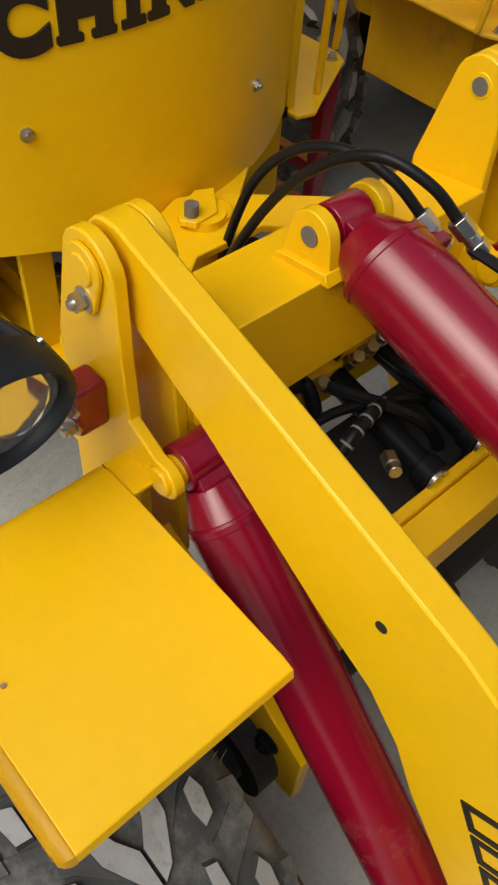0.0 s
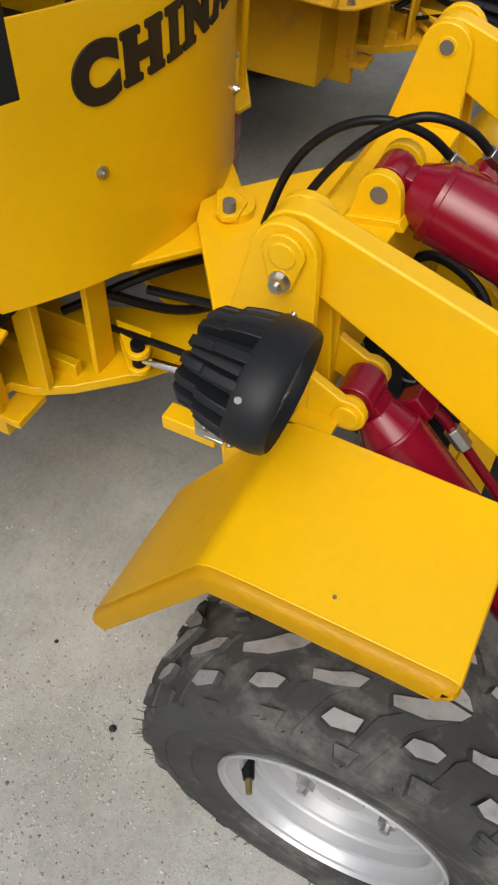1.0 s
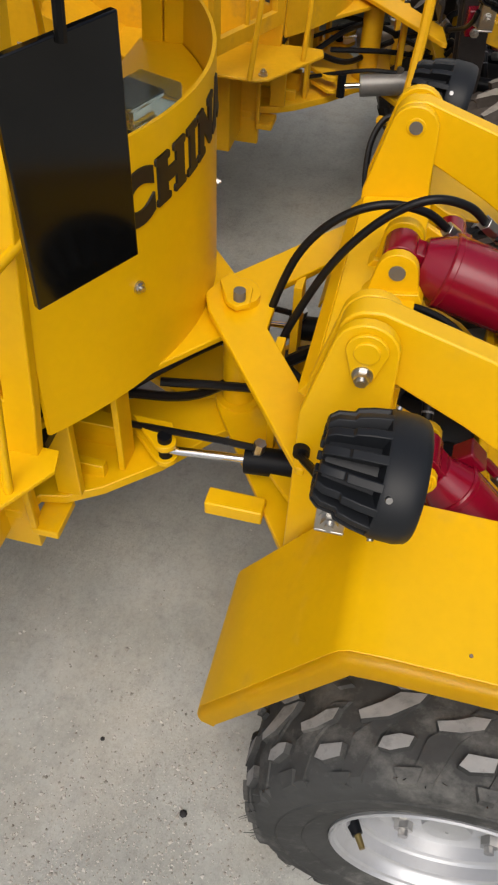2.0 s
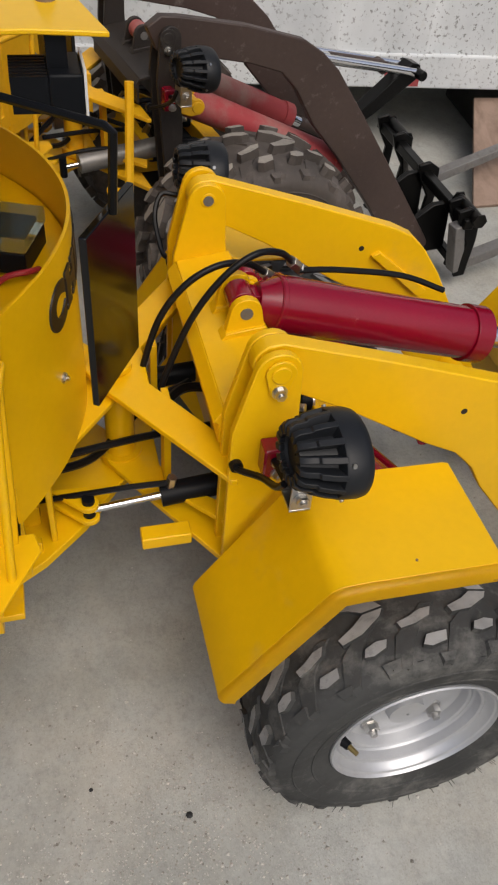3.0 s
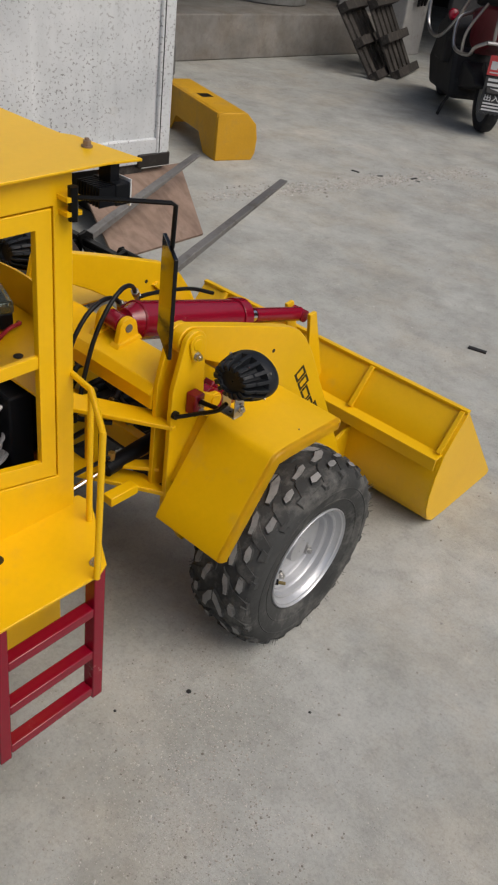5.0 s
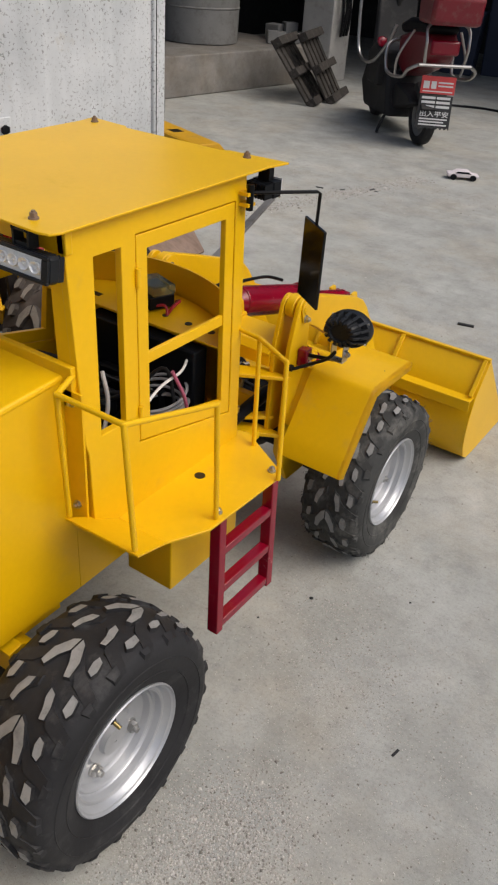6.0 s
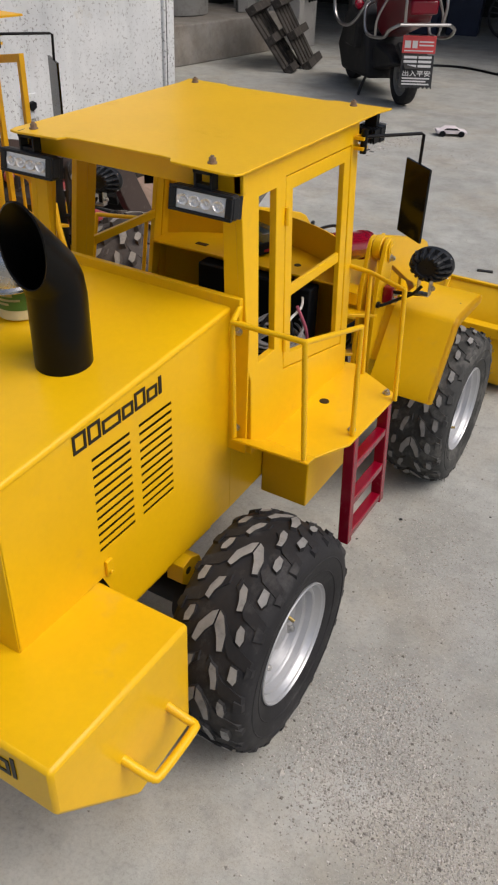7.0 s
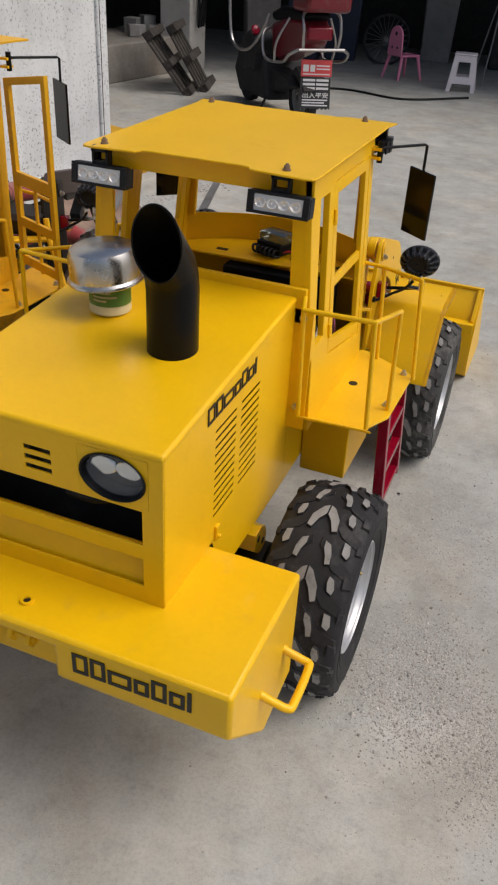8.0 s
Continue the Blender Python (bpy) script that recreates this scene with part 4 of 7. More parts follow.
def build_platform(root, st, sg=1, climb=True):
    """The step beside the cab, with its two hand rails and the ladder."""
    bm = shell()
    flat = [(0.246, 0.185), (0.246, 0.560), (0.272, 0.566), (0.398, 0.492), (0.408, 0.470), (0.402, 0.262), (0.365, 0.185)]
    prism(bm, [(sg * x, y) for x, y in flat], "z", 0.502, 0.507)
    lo = [(0.246, 0.1855, 0.507), (0.365, 0.1855, 0.507), (0.402, 0.076, 0.572), (0.246, 0.076, 0.567)]
    v = [[bm.verts.new((sg * x, y, z - d)) for x, y, z in lo] for d in (0, 0.005)]
    bm.faces.new(v[0])
    bm.faces.new(v[1][::-1])
    for i in range(4):
        bm.faces.new((v[0][i], v[0][(i + 1) % 4], v[1][(i + 1) % 4], v[1][i]))
    plat = part("platform", bm, st["paint"], root, "yellow step platform with a drilled hole", bevel=0.001)
    bm = shell()
    rod(bm, (sg * 0.289, 0.378, 0.5065), (sg * 0.289, 0.378, 0.5078), 0.0105, seg=20)
    part("drain_hole", bm, lettering, plat)
    for p in ((0.386, 0.480), (0.384, 0.309)):
        bm = shell()
        hexbolt(bm, (sg * p[0], p[1], 0.508), (0, 0, 1), 0.006, 0.007)
        part("platform_bolt", bm, steel, plat)
    for line, posts in (([(0.226, 0.135, 0.800), (0.242, 0.080, 0.792), (0.380, 0.074, 0.798), (0.389, 0.282, 0.744), (0.392, 0.292, 0.508)], [((0.242, 0.080, 0.792), (0.248, 0.084, 0.567)), ((0.380, 0.074, 0.798), (0.390, 0.082, 0.572))]),
                        ([(0.230, 0.556, 0.736), (0.290, 0.550, 0.734), (0.390, 0.488, 0.741), (0.412, 0.462, 0.508)], [((0.290, 0.550, 0.734), (0.306, 0.534, 0.507))])):
        bm = shell()
        for a, b in zip(line[:-1], line[1:]):
            rod(bm, (sg * a[0], a[1], a[2]), (sg * b[0], b[1], b[2]), 0.0049, seg=10)
        for p in line[1:-1]:
            lathe(bm, [(0.0004, -0.0051), (0.0039, -0.0031), (0.0050, 0.0), (0.0039, 0.0031), (0.0004, 0.0051)], Matrix.Translation((sg * p[0], p[1], p[2])), 8)
        rail = part("hand_rail", bm, st["paint"], root, "thin yellow round-bar hand rail")
        for a, b in posts:
            part("rail_post", rodded((sg * a[0], a[1], a[2]), (sg * b[0], b[1], b[2]), 0.0049, seg=10), st["paint"], rail)
    if not climb:
        return
    ladder = None
    for y0, y1 in ((0.312, 0.290), (0.483, 0.462)):
        bm = shell()
        lo = [bm.verts.new((sg * x, y, 0.243)) for x, y in ((0.393, y1 - 0.010), (0.417, y1 - 0.010), (0.417, y1 + 0.010), (0.393, y1 + 0.010))]
        hi = [bm.verts.new((sg * x, y, 0.502)) for x, y in ((0.372, y0 - 0.010), (0.396, y0 - 0.010), (0.396, y0 + 0.010), (0.372, y0 + 0.010))]
        bm.faces.new(lo)
        bm.faces.new(hi)
        for i in range(4):
            bm.faces.new((lo[i], lo[(i + 1) % 4], hi[(i + 1) % 4], hi[i]))
        ob = part("ladder" if ladder is None else "ladder_stile", bm, st["ladder"], root if ladder is None else ladder, "crimson square-tube boarding ladder" if ladder is None else "", bevel=0.002)
        ladder = ladder or ob
    for z in (0.258, 0.337, 0.422):
        f = (0.502 - z) / 0.259
        bm = shell()
        box(bm, -0.011, 0.011, 0.322 - 0.022 * f, 0.473 - 0.021 * f, z - 0.009, z + 0.009)
        part("rung", bm, st["ladder"], ladder, bevel=0.002, turn=Matrix.Translation((sg * (0.384 + 0.021 * f), 0, 0)))


def build_chassis(root, st):
    for sg in (1, -1):
        bm = shell()
        prism(bm, [(0.255, 0.322), (0.465, 0.322), (0.465, 0.500), (0.255, 0.500)], "x", sg * 0.2145, sg * 0.322)
        part("side_tank", bm, st["paint"], root, bevel=0.003)
    bm = shell()
    for sg in (1, -1):
        box(bm, sg * 0.10 - 0.012, sg * 0.10 + 0.012, -0.25, 0.56, 0.33, 0.40)
        prism(bm, [(sg * 0.20, 0.30), (sg * 0.235, 0.44), (sg * 0.235, 0.485), (sg * 0.206, 0.497), (sg * 0.200, 0.526), (sg * 0.176, 0.563), (sg * 0.123, 0.619), (sg * 0.06, 0.668), (sg * 0.03, 0.70), (0, 0.71), (0, 0.60), (sg * 0.10, 0.40)], "z", 0.352, 0.366)
        box(bm, min(sg * 0.188, sg * 0.240), max(sg * 0.188, sg * 0.240), 0.497, 0.530, 0.335, 0.3465)
        box(bm, min(sg * 0.232, sg * 0.240), max(sg * 0.232, sg * 0.240), 0.497, 0.505, 0.3466, 0.505)
        box(bm, sg * 0.190 - 0.006, sg * 0.190 + 0.006, 0.515, 0.545, 0.366, 0.511)
        prism(bm, [(sg * 0.236, 0.530), (sg * 0.17, 0.575), (sg * 0.028, 0.690), (0, 0.700), (0, 0.55)], "z", 0.511, 0.5195)
        box(bm, sg * 0.128 - 0.018, sg * 0.128 + 0.018, 0.572, 0.580, 0.366, 0.514)
        box(bm, sg * 0.225 - 0.008, sg * 0.225 + 0.008, 0.42, 0.50, 0.300, 0.500)
        prism(bm, [(0.44, 0.33), (0.56, 0.36), (0.56, 0.385), (0.44, 0.385)], "x", sg * 0.15, sg * 0.162)
    box(bm, -0.20, 0.20, 0.30, 0.312, 0.33, 0.50)
    frame_ob = part("rear_frame", bm, st["paint"], root, "yellow plate-steel rear frame", bevel=0.0015)
    for sg in (1, -1):
        bm = shell()
        for z in (0.383, 0.408):
            prism(bm, [(sg * 0.095, 0.575)] + [(sg * (0.125 + 0.014 * math.cos(a)), 0.625 + 0.014 * math.sin(a)) for a in [radians(-30 + 30 * k) for k in range(6)]] + [(sg * 0.095, 0.625)], "z", z - 0.004, z + 0.004)
        part("steering_lug", bm, st["paint"], frame_ob, bevel=0.001)
    bm = shell()
    rod(bm, (0, 0.683, 0.355), (0, 0.683, 0.545), 0.021, seg=20)
    rod(bm, (0, 0.683, 0.350), (0, 0.683, 0.385), 0.030, seg=20)
    part("hinge_shaft", bm, st["paint"], frame_ob)
    bm = shell()
    rod(bm, (-0.30, 0.0, 0.222), (0.30, 0.0, 0.222), 0.030, seg=20)
    lathe(bm, [(0.02, -0.07), (0.06, -0.05), (0.075, 0.0), (0.06, 0.05), (0.02, 0.07)], Matrix.Translation((0, 0, 0.235)) @ Matrix.Rotation(radians(90), 4, "X"), 20)
    for sg in (1, -1):
        rod(bm, (sg * 0.20, 0, 0.222), (sg * 0.235, 0, 0.222), 0.055, seg=24)
    part("rear_axle", bm, dark_grey, root, "dark steel axle with a central housing")
    for sg in (1, -1):
        bm = shell()
        prism(bm, [(-0.050, 0.298), (-0.030, 0.280), (-0.008, 0.272), (0.012, 0.282), (0.016, 0.305), (0.006, 0.330), (-0.020, 0.344), (-0.048, 0.338)], "x", sg * 0.188, sg * 0.2245)
        box(bm, sg * 0.175 - 0.014, sg * 0.175 + 0.014, -0.16, 0.10, 0.315, 0.335)
        mount = part("axle_mount", bm, st["paint"], root, bevel=0.001)
        for y, z in ((-0.032, 0.320), (-0.006, 0.298)):
            part("mount_hole", rodded((sg * 0.2240, y, z), (sg * 0.2252, y, z), 0.008), lettering, mount)
    bm = shell()
    box(bm, -0.13, 0.13, -0.20, 0.13, 0.255, 0.345)
    part("engine_sump", bm, dark_grey, root)


def build_cab_clutter(root):
    bm = shell()
    for k in range(7):
        r = 0.058 + 0.0045 * (k % 4)
        tube(bm, [(0.145 + r * math.cos(a) * 0.8, 0.42 + r * math.sin(a), 0.575 + 0.007 * k + 0.008 * math.sin(a + k)) for a in (2 * math.pi * i / 28 for i in range(28))], 0.0031, 6, closed=True)
    part("cable_coil", bm, grey_wire, root, "coil of grey cable in the cab")
    bm = shell()
    tube(bm, smooth_line([(0.215, 0.24, 0.60), (0.21, 0.31, 0.655), (0.20, 0.37, 0.672), (0.19, 0.44, 0.672), (0.16, 0.50, 0.675)]), 0.0028)
    tube(bm, smooth_line([(0.20, 0.20, 0.60), (0.17, 0.26, 0.665), (0.12, 0.30, 0.70)]), 0.004)
    part("white_wire", bm, white_wire, root)
    bm = shell()
    tube(bm, smooth_line([(0.20, 0.40, 0.69), (0.215, 0.42, 0.63), (0.21, 0.44, 0.56), (0.20, 0.45, 0.53)]), 0.0035)
    part("pink_wire", bm, pink_wire, root)
    for k in range(9):
        a = random.Random(k)
        bm = shell()
        tube(bm, smooth_line([(a.uniform(-0.1, 0.2), a.uniform(0.2, 0.35), 0.53), (a.uniform(-0.1, 0.2), a.uniform(0.3, 0.45), a.uniform(0.6, 0.68)), (a.uniform(-0.1, 0.22), a.uniform(0.42, 0.53), a.uniform(0.54, 0.60))]), 0.004)
        part("loose_wire", bm, hose_mat, root)
    bm = shell()
    box(bm, -0.18, 0.06, 0.18, 0.40, 0.512, 0.60)
    box(bm, -0.05, 0.12, 0.46, 0.60, 0.512, 0.60)
    # black slab added under the dash to paint its shaded cavity dark
    box(bm, -0.095, 0.190, 0.478, 0.520, 0.530, 0.694)
    box(bm, -0.17, 0.16, 0.150, 0.176, 0.640, 0.742)
    for k in range(3):
        rod(bm, (0.02 + 0.05 * k, 0.30, 0.60), (0.02 + 0.05 * k, 0.30, 0.64), 0.010)
    part("battery_box", bm, black, root, "dark battery boxes and a black slab added to darken the cab", bevel=0.004)
    turn = Matrix.Translation((0.006, 0.570, 0.7175)) @ Matrix.Rotation(radians(-20), 4, "Z") @ Matrix.Scale(1.04, 4)
    bm = shell()
    box(bm, -0.036, 0.036, -0.026, 0.030, 0.0, 0.026)
    fuse = part("fuse_box", bm, black, root, "black fuse box with a clear lid and wires", 0.002, turn)
    for k in range(6):
        bm = shell()
        tube(bm, smooth_line([(-0.030 + 0.012 * k, -0.020, 0.014), (-0.034 + 0.013 * k, -0.040, 0.016), (-0.026 + 0.012 * k, -0.046, 0.005), (-0.01 + 0.010 * k, -0.032, 0.003)], 5), 0.0031, 7)
        part("fuse_wire", bm, hose_mat, fuse, "", 0, turn)
    bm = shell()
    box(bm, -0.037, 0.037, -0.018, 0.032, 0.0262, 0.046)
    lid = part("fuse_lid", bm, smoky, fuse, "smoky clear lid", 0.003, turn)
    lid.visible_shadow = False
    bm = shell()
    tube(bm, smooth_line([(0.045, 0.60, 0.722), (0.062, 0.590, 0.730), (0.066, 0.566, 0.728), (0.062, 0.547, 0.712)]), 0.0036)
    tube(bm, smooth_line([(0.03, 0.545, 0.724), (0.052, 0.555, 0.728), (0.066, 0.548, 0.712)]), 0.003)
    part("red_wire", bm, red_wire, fuse)


# ---- front half ----
def build_front_frame(root, st, F):
    def p(name, bm, mat, parent, label="", bevel=0.0):
        return part(name, bm, mat, parent, label, bevel, F)
    fr = None
    for sg in (1, -1):
        for a, b in ((0.211, 0.222), (0.172, 0.1825) if sg > 0 and "tower" not in st else (0.163, 0.174)):
            bm = shell()
            outline = [(0.835, 0.36), (0.815, 0.60)] + arc(0.845, 0.681, 0.023, 160, 10, 8) + [(0.866, 0.62), (0.872, 0.50), (0.872, 0.36)] if "tower" in st else [(0.787, 0.36), (0.789, 0.60)] + arc(0.837, 0.681, 0.027, 160, 10, 8) + [(0.866, 0.62), (0.876, 0.50), (0.876, 0.36)]
            prism(bm, outline, "x", sg * a, sg * b)
            ob = p("front_frame" if fr is None else "tower_plate", bm, st.get("tower", st["paint"]), root if fr is None else fr, ("dusty brown plate-steel front frame with its shade painted in" if "tower" in st else "yellow plate-steel front frame") if fr is None else "", 0.0015)
            fr = fr or ob
        bm = shell()
        rod(bm, (sg * (0.1712 if sg > 0 and "tower" not in st else 0.1622), 0.838, 0.684), (sg * 0.2282, 0.838, 0.684), 0.0110, seg=24)
        prism(bm, arc(0.838, 0.684, 0.0175, 0, 180, 10) + arc(0.8375, 0.660, 0.0105, 180, 360, 8), "x", sg * 0.2225, sg * 0.2264)
        p("arm_pin", bm, st.get("tower", st["paint"]), fr, bevel=0.001)
        bm = shell()
        hexbolt(bm, (sg * 0.2264, 0.8375, 0.661), (sg, 0, 0), 0.0066, 0.009)
        p("pin_bolt", bm, steel, fr)
        if sg < 0:
            p("pin_end", rodded((-0.1700, 0.838, 0.684), (-0.1608, 0.838, 0.684), 0.0075, seg=18), grey_steel, fr)
        bm = shell()
        prism(bm, [(0.86, 0.20), (1.075, 0.20), (1.075, 0.295), (1.03, 0.325), (0.95, 0.395), (0.877, 0.43), (0.877, 0.3605), (0.80, 0.3605), (0.80, 0.31)], "x", sg * 0.196, sg * 0.210)
        p("side_plate", bm, st["paint"], fr, bevel=0.0015)
        bm = shell()
        hexbolt(bm, (sg * 0.2105, 1.035, 0.273), (sg, 0, 0), 0.010, 0.008)
        p("frame_bolt", bm, black, fr)
    # cross beam with the ears of the tilt ram
    bm = shell()
    prism(bm, [(0.792, 0.592), (0.872, 0.604), (0.872, 0.50), (0.864, 0.50), (0.864, 0.596), (0.792, 0.584)], "x", -0.163, 0.1718)
    prism(bm, [(0.778, 0.575), (0.7918, 0.592), (0.7918, 0.540), (0.786, 0.540), (0.786, 0.570)], "x", -0.1625, 0.1715)
    p("cross_beam", bm, st.get("tower", st["paint"]), fr, bevel=0.0015)
    for x in (0.024, -0.036):
        bm = shell()
        prism(bm, [(0.820, 0.592)] + arc(0.849, 0.630, 0.021, 170, 5, 8) + [(0.875, 0.602)], "x", x, x + 0.012)
        prism(bm, [(0.815, 0.594), (0.880, 0.602), (0.874, 0.612), (0.822, 0.604)], "x", x - 0.006, x + 0.018)
        p("ram_ear", bm, st.get("tower", st["paint"]), fr, bevel=0.001)
    bm = shell()
    rod(bm, (-0.037, 0.849, 0.630), (0.0375, 0.849, 0.630), 0.0085)
    p("ram_pin", bm, grey_steel, fr)
    # A-shaped coupling plates
    for z0, z1, tip in ((0.528, 0.537, 0.0), (0.372, 0.382, 0.012)):
        bm = shell()
        half = [(0.0, 0.640 + tip), (0.030, 0.652 + tip), (0.225, 0.792), (0.190, 0.800), (0.160, 0.790), (0.045, 0.712 + tip), (0.0, 0.735 + tip)]
        prism(bm, half[:3] + [(0.225, 0.80), (0.150, 0.80), (0.040, 0.722 + tip), (-0.040, 0.722 + tip), (-0.150, 0.80), (-0.225, 0.80), (-0.225, 0.792), (-0.030, 0.652 + tip)], "z", z0, z1)
        for v in bm.verts:
            v.co.z -= max(0, v.co.y - 0.70) * 0.10
        p("coupling_plate", bm, st["paint"], fr, bevel=0.0015)
    bm = shell()
    rod(bm, (-0.012, 0.680, 0.522), (-0.012, 0.680, 0.541), 0.020, seg=28)
    prism(bm, [(-0.030, 0.662), (-0.012, 0.654), (0.024, 0.672), (0.030, 0.684), (0.020, 0.697), (-0.008, 0.694)], "z", 0.541, 0.548)
    p("hinge_boss", bm, st["paint"], fr, bevel=0.001)
    bm = shell()
    rod(bm, (0.016, 0.684, 0.548), (0.016, 0.684, 0.560), 0.0070, seg=14)
    p("hinge_bolt", bm, grey_steel, fr)
    bm = shell()
    box(bm, 0.045, 0.075, 0.735, 0.745, 0.374, 0.53)
    p("coupling_strut", bm, st["paint"], fr, bevel=0.001)
    bm = shell()
    prism(bm, [(0.10, 0.74), (0.118, 0.735), (0.19, 0.80), (0.16, 0.81)], "z", 0.40, 0.408)
    p("coupling_brace", bm, st["paint"], fr, bevel=0.001)
    bm = shell()
    box(bm, -0.075, -0.045, 0.735, 0.745, 0.374, 0.53)
    p("coupling_strut", bm, st["paint"], fr, bevel=0.001)
    if st["lettered"]:
        bm = shell()
        box(bm, 0.157, 0.182, 0.688, 0.755, 0.366, 0.386)
        p("step_block", bm, st["paint"], fr, bevel=0.002)
    # steering rams
    for sg in (1, -1):
        bm = shell()
        rod(bm, (sg * 0.125, 0.625, 0.396), (sg * 0.123, 0.735, 0.407), 0.0052)
        ram = p("steering_ram", bm, chrome, root, "black steering ram with a bright rod")
        bm = shell()
        rod(bm, (sg * 0.125, 0.625, 0.375), (sg * 0.125, 0.625, 0.420), 0.0085)
        p("rod_pin", bm, black, ram)
        bm = shell()
        start, wide = (0.662, 0.022) if "barrel" in st else (0.722, 0.0165)
        rod(bm, (sg * 0.1232, start, 0.4055 + (start - 0.722) * 0.1), (sg * 0.121, 0.86, 0.419), wide, seg=20)
        p("ram_barrel", bm, st.get("barrel", black), ram)
        bm = shell()
        tube(bm, smooth_line([(sg * 0.10, 0.56, 0.40), (sg * 0.115, 0.62, 0.418), (sg * 0.124, 0.68, 0.430), (sg * 0.123, 0.735, 0.428)]), 0.0042)
        p("ram_hose", bm, hose_mat, ram)
        bm = shell()
        rod(bm, (sg * 0.123, 0.735, 0.420), (sg * 0.123, 0.738, 0.438), 0.0072, seg=6)
        p("ram_fitting", bm, steel, ram)
    # front floor, axle and valve gear between the arms
    bm = shell()
    box(bm, -0.196, 0.196, 0.996, 1.032, 0.340, 0.396)
    box(bm, -0.196, 0.196, 0.984, 0.9955, 0.350, 0.404)
    p("floor_rail", bm, st["paint"], fr, bevel=0.002)
    bm = shell()
    rod(bm, (-0.30, 1.0, 0.222), (0.30, 1.0, 0.222), 0.032, seg=20)
    lathe(bm, [(0.02, -0.07), (0.06, -0.05), (0.075, 0.0), (0.06, 0.05), (0.02, 0.07)], Matrix.Translation((0, 1.0, 0.23)) @ Matrix.Rotation(radians(90), 4, "X"), 20)
    for sg in (1, -1):
        rod(bm, (sg * 0.20, 1.0, 0.222), (sg * 0.235, 1.0, 0.222), 0.055, seg=24)
    p("front_axle", bm, dark_grey, root, "dark steel axle with a central housing")


def build_valves(root, F):
    bm = shell()
    box(bm, -0.16, 0.12, 0.815, 0.838, 0.385, 0.428)
    valve = part("valve_block", bm, yellow, root, "yellow hydraulic manifold with black valves and pipes", 0.002, F)
    for x in (-0.120, -0.050, 0.100):
        bm = shell()
        rod(bm, (x, 0.832, 0.412), (x + 0.014, 0.970, 0.405), 0.0135, seg=18)
        rod(bm, (x + 0.0138, 0.966, 0.4055), (x + 0.0152, 0.984, 0.4045), 0.0175, seg=18)
        spool = part("valve_spool", bm, black, valve, "", 0.001, F)
        bm = shell()
        lathe(bm, [(0.0135, 0.0), (0.0135, 0.004), (0.0095, 0.004), (0.0095, 0.0)], Matrix.Translation((x + 0.0153, 0.9845, 0.4044)) @ Matrix.Rotation(radians(-90), 4, "X"), 20, closed=True)
        part("spool_ring", bm, steel, spool, "", 0, F)
    bm = shell()
    lathe(bm, [(0.002, -0.02), (0.046, -0.02), (0.050, -0.014), (0.050, 0.014), (0.046, 0.02), (0.030, 0.024), (0.002, 0.024)], Matrix.Translation((0.045, 0.955, 0.345)) @ Matrix.Rotation(radians(24), 4, "Y") @ Matrix.Rotation(radians(20), 4, "X"), 32)
    part("pump_body", bm, black, valve, "", 0.001, F)
    bm = shell()
    box(bm, -0.15, 0.02, 0.86, 0.985, 0.33, 0.372)
    part("gear_case", bm, dark_grey, valve, "", 0.006, F)
    for pts, r in (([(0.010, 0.835, 0.435), (0.008, 0.846, 0.447), (0.008, 0.862, 0.425), (0.020, 0.873, 0.398), (0.04, 0.88, 0.35)], 0.0075),
                   ([(0.034, 0.836, 0.43), (0.036, 0.85, 0.444), (0.034, 0.868, 0.42), (0.05, 0.89, 0.37)], 0.0065),
                   ([(-0.012, 0.856, 0.440), (-0.025, 0.875, 0.436), (-0.05, 0.915, 0.432), (-0.075, 0.94, 0.41), (-0.10, 0.95, 0.36)], 0.0065),
                   ([(0.10, 0.90, 0.40), (0.02, 0.875, 0.425), (-0.06, 0.900, 0.425), (-0.13, 0.93, 0.40), (-0.16, 0.96, 0.36)], 0.0055),
                   ([(-0.10, 0.85, 0.43), (-0.09, 0.89, 0.44), (-0.11, 0.94, 0.42), (-0.16, 0.97, 0.38)], 0.0065),
                   ([(-0.13, 0.84, 0.43), (-0.15, 0.88, 0.45), (-0.13, 0.95, 0.43), (-0.08, 0.99, 0.37)], 0.0065),
                   ([(0.02, 0.73, 0.46), (-0.04, 0.78, 0.45), (-0.06, 0.83, 0.43)], 0.0075), ([(0.06, 0.60, 0.44), (0.03, 0.72, 0.43), (0.0, 0.83, 0.41)], 0.0055),
                   ([(-0.05, 0.60, 0.47), (-0.02, 0.70, 0.46), (0.05, 0.80, 0.44)], 0.0055), ([(0.12, 0.52, 0.42), (0.05, 0.62, 0.47), (-0.06, 0.70, 0.46)], 0.0055), ([(0.10, 0.56, 0.45), (0.04, 0.64, 0.41), (-0.04, 0.72, 0.42), (-0.08, 0.80, 0.43)], 0.006)):
        bm = shell()
        tube(bm, smooth_line(pts), r)
        part("hose", bm, hose_mat, valve, "", 0, F)
    line = smooth_line([(0.055, 0.93, 0.36), (0.038, 0.918, 0.415), (0.018, 0.916, 0.437), (-0.004, 0.912, 0.442), (-0.03, 0.905, 0.438), (-0.058, 0.899, 0.425)], 6)
    bm = shell()
    tube(bm, line, 0.0072, 10)
    wrap = part("wrapped_hose", bm, hose_mat, valve, "black hose wound with pale spiral wrap", 0, F)
    for k in range(3, len(line) - 2, 4):
        bm = shell()
        d = (line[k + 1] - line[k - 1]).normalized()
        rod(bm, line[k] - d * 0.0012, line[k] + d * 0.0012, 0.0077, seg=12)
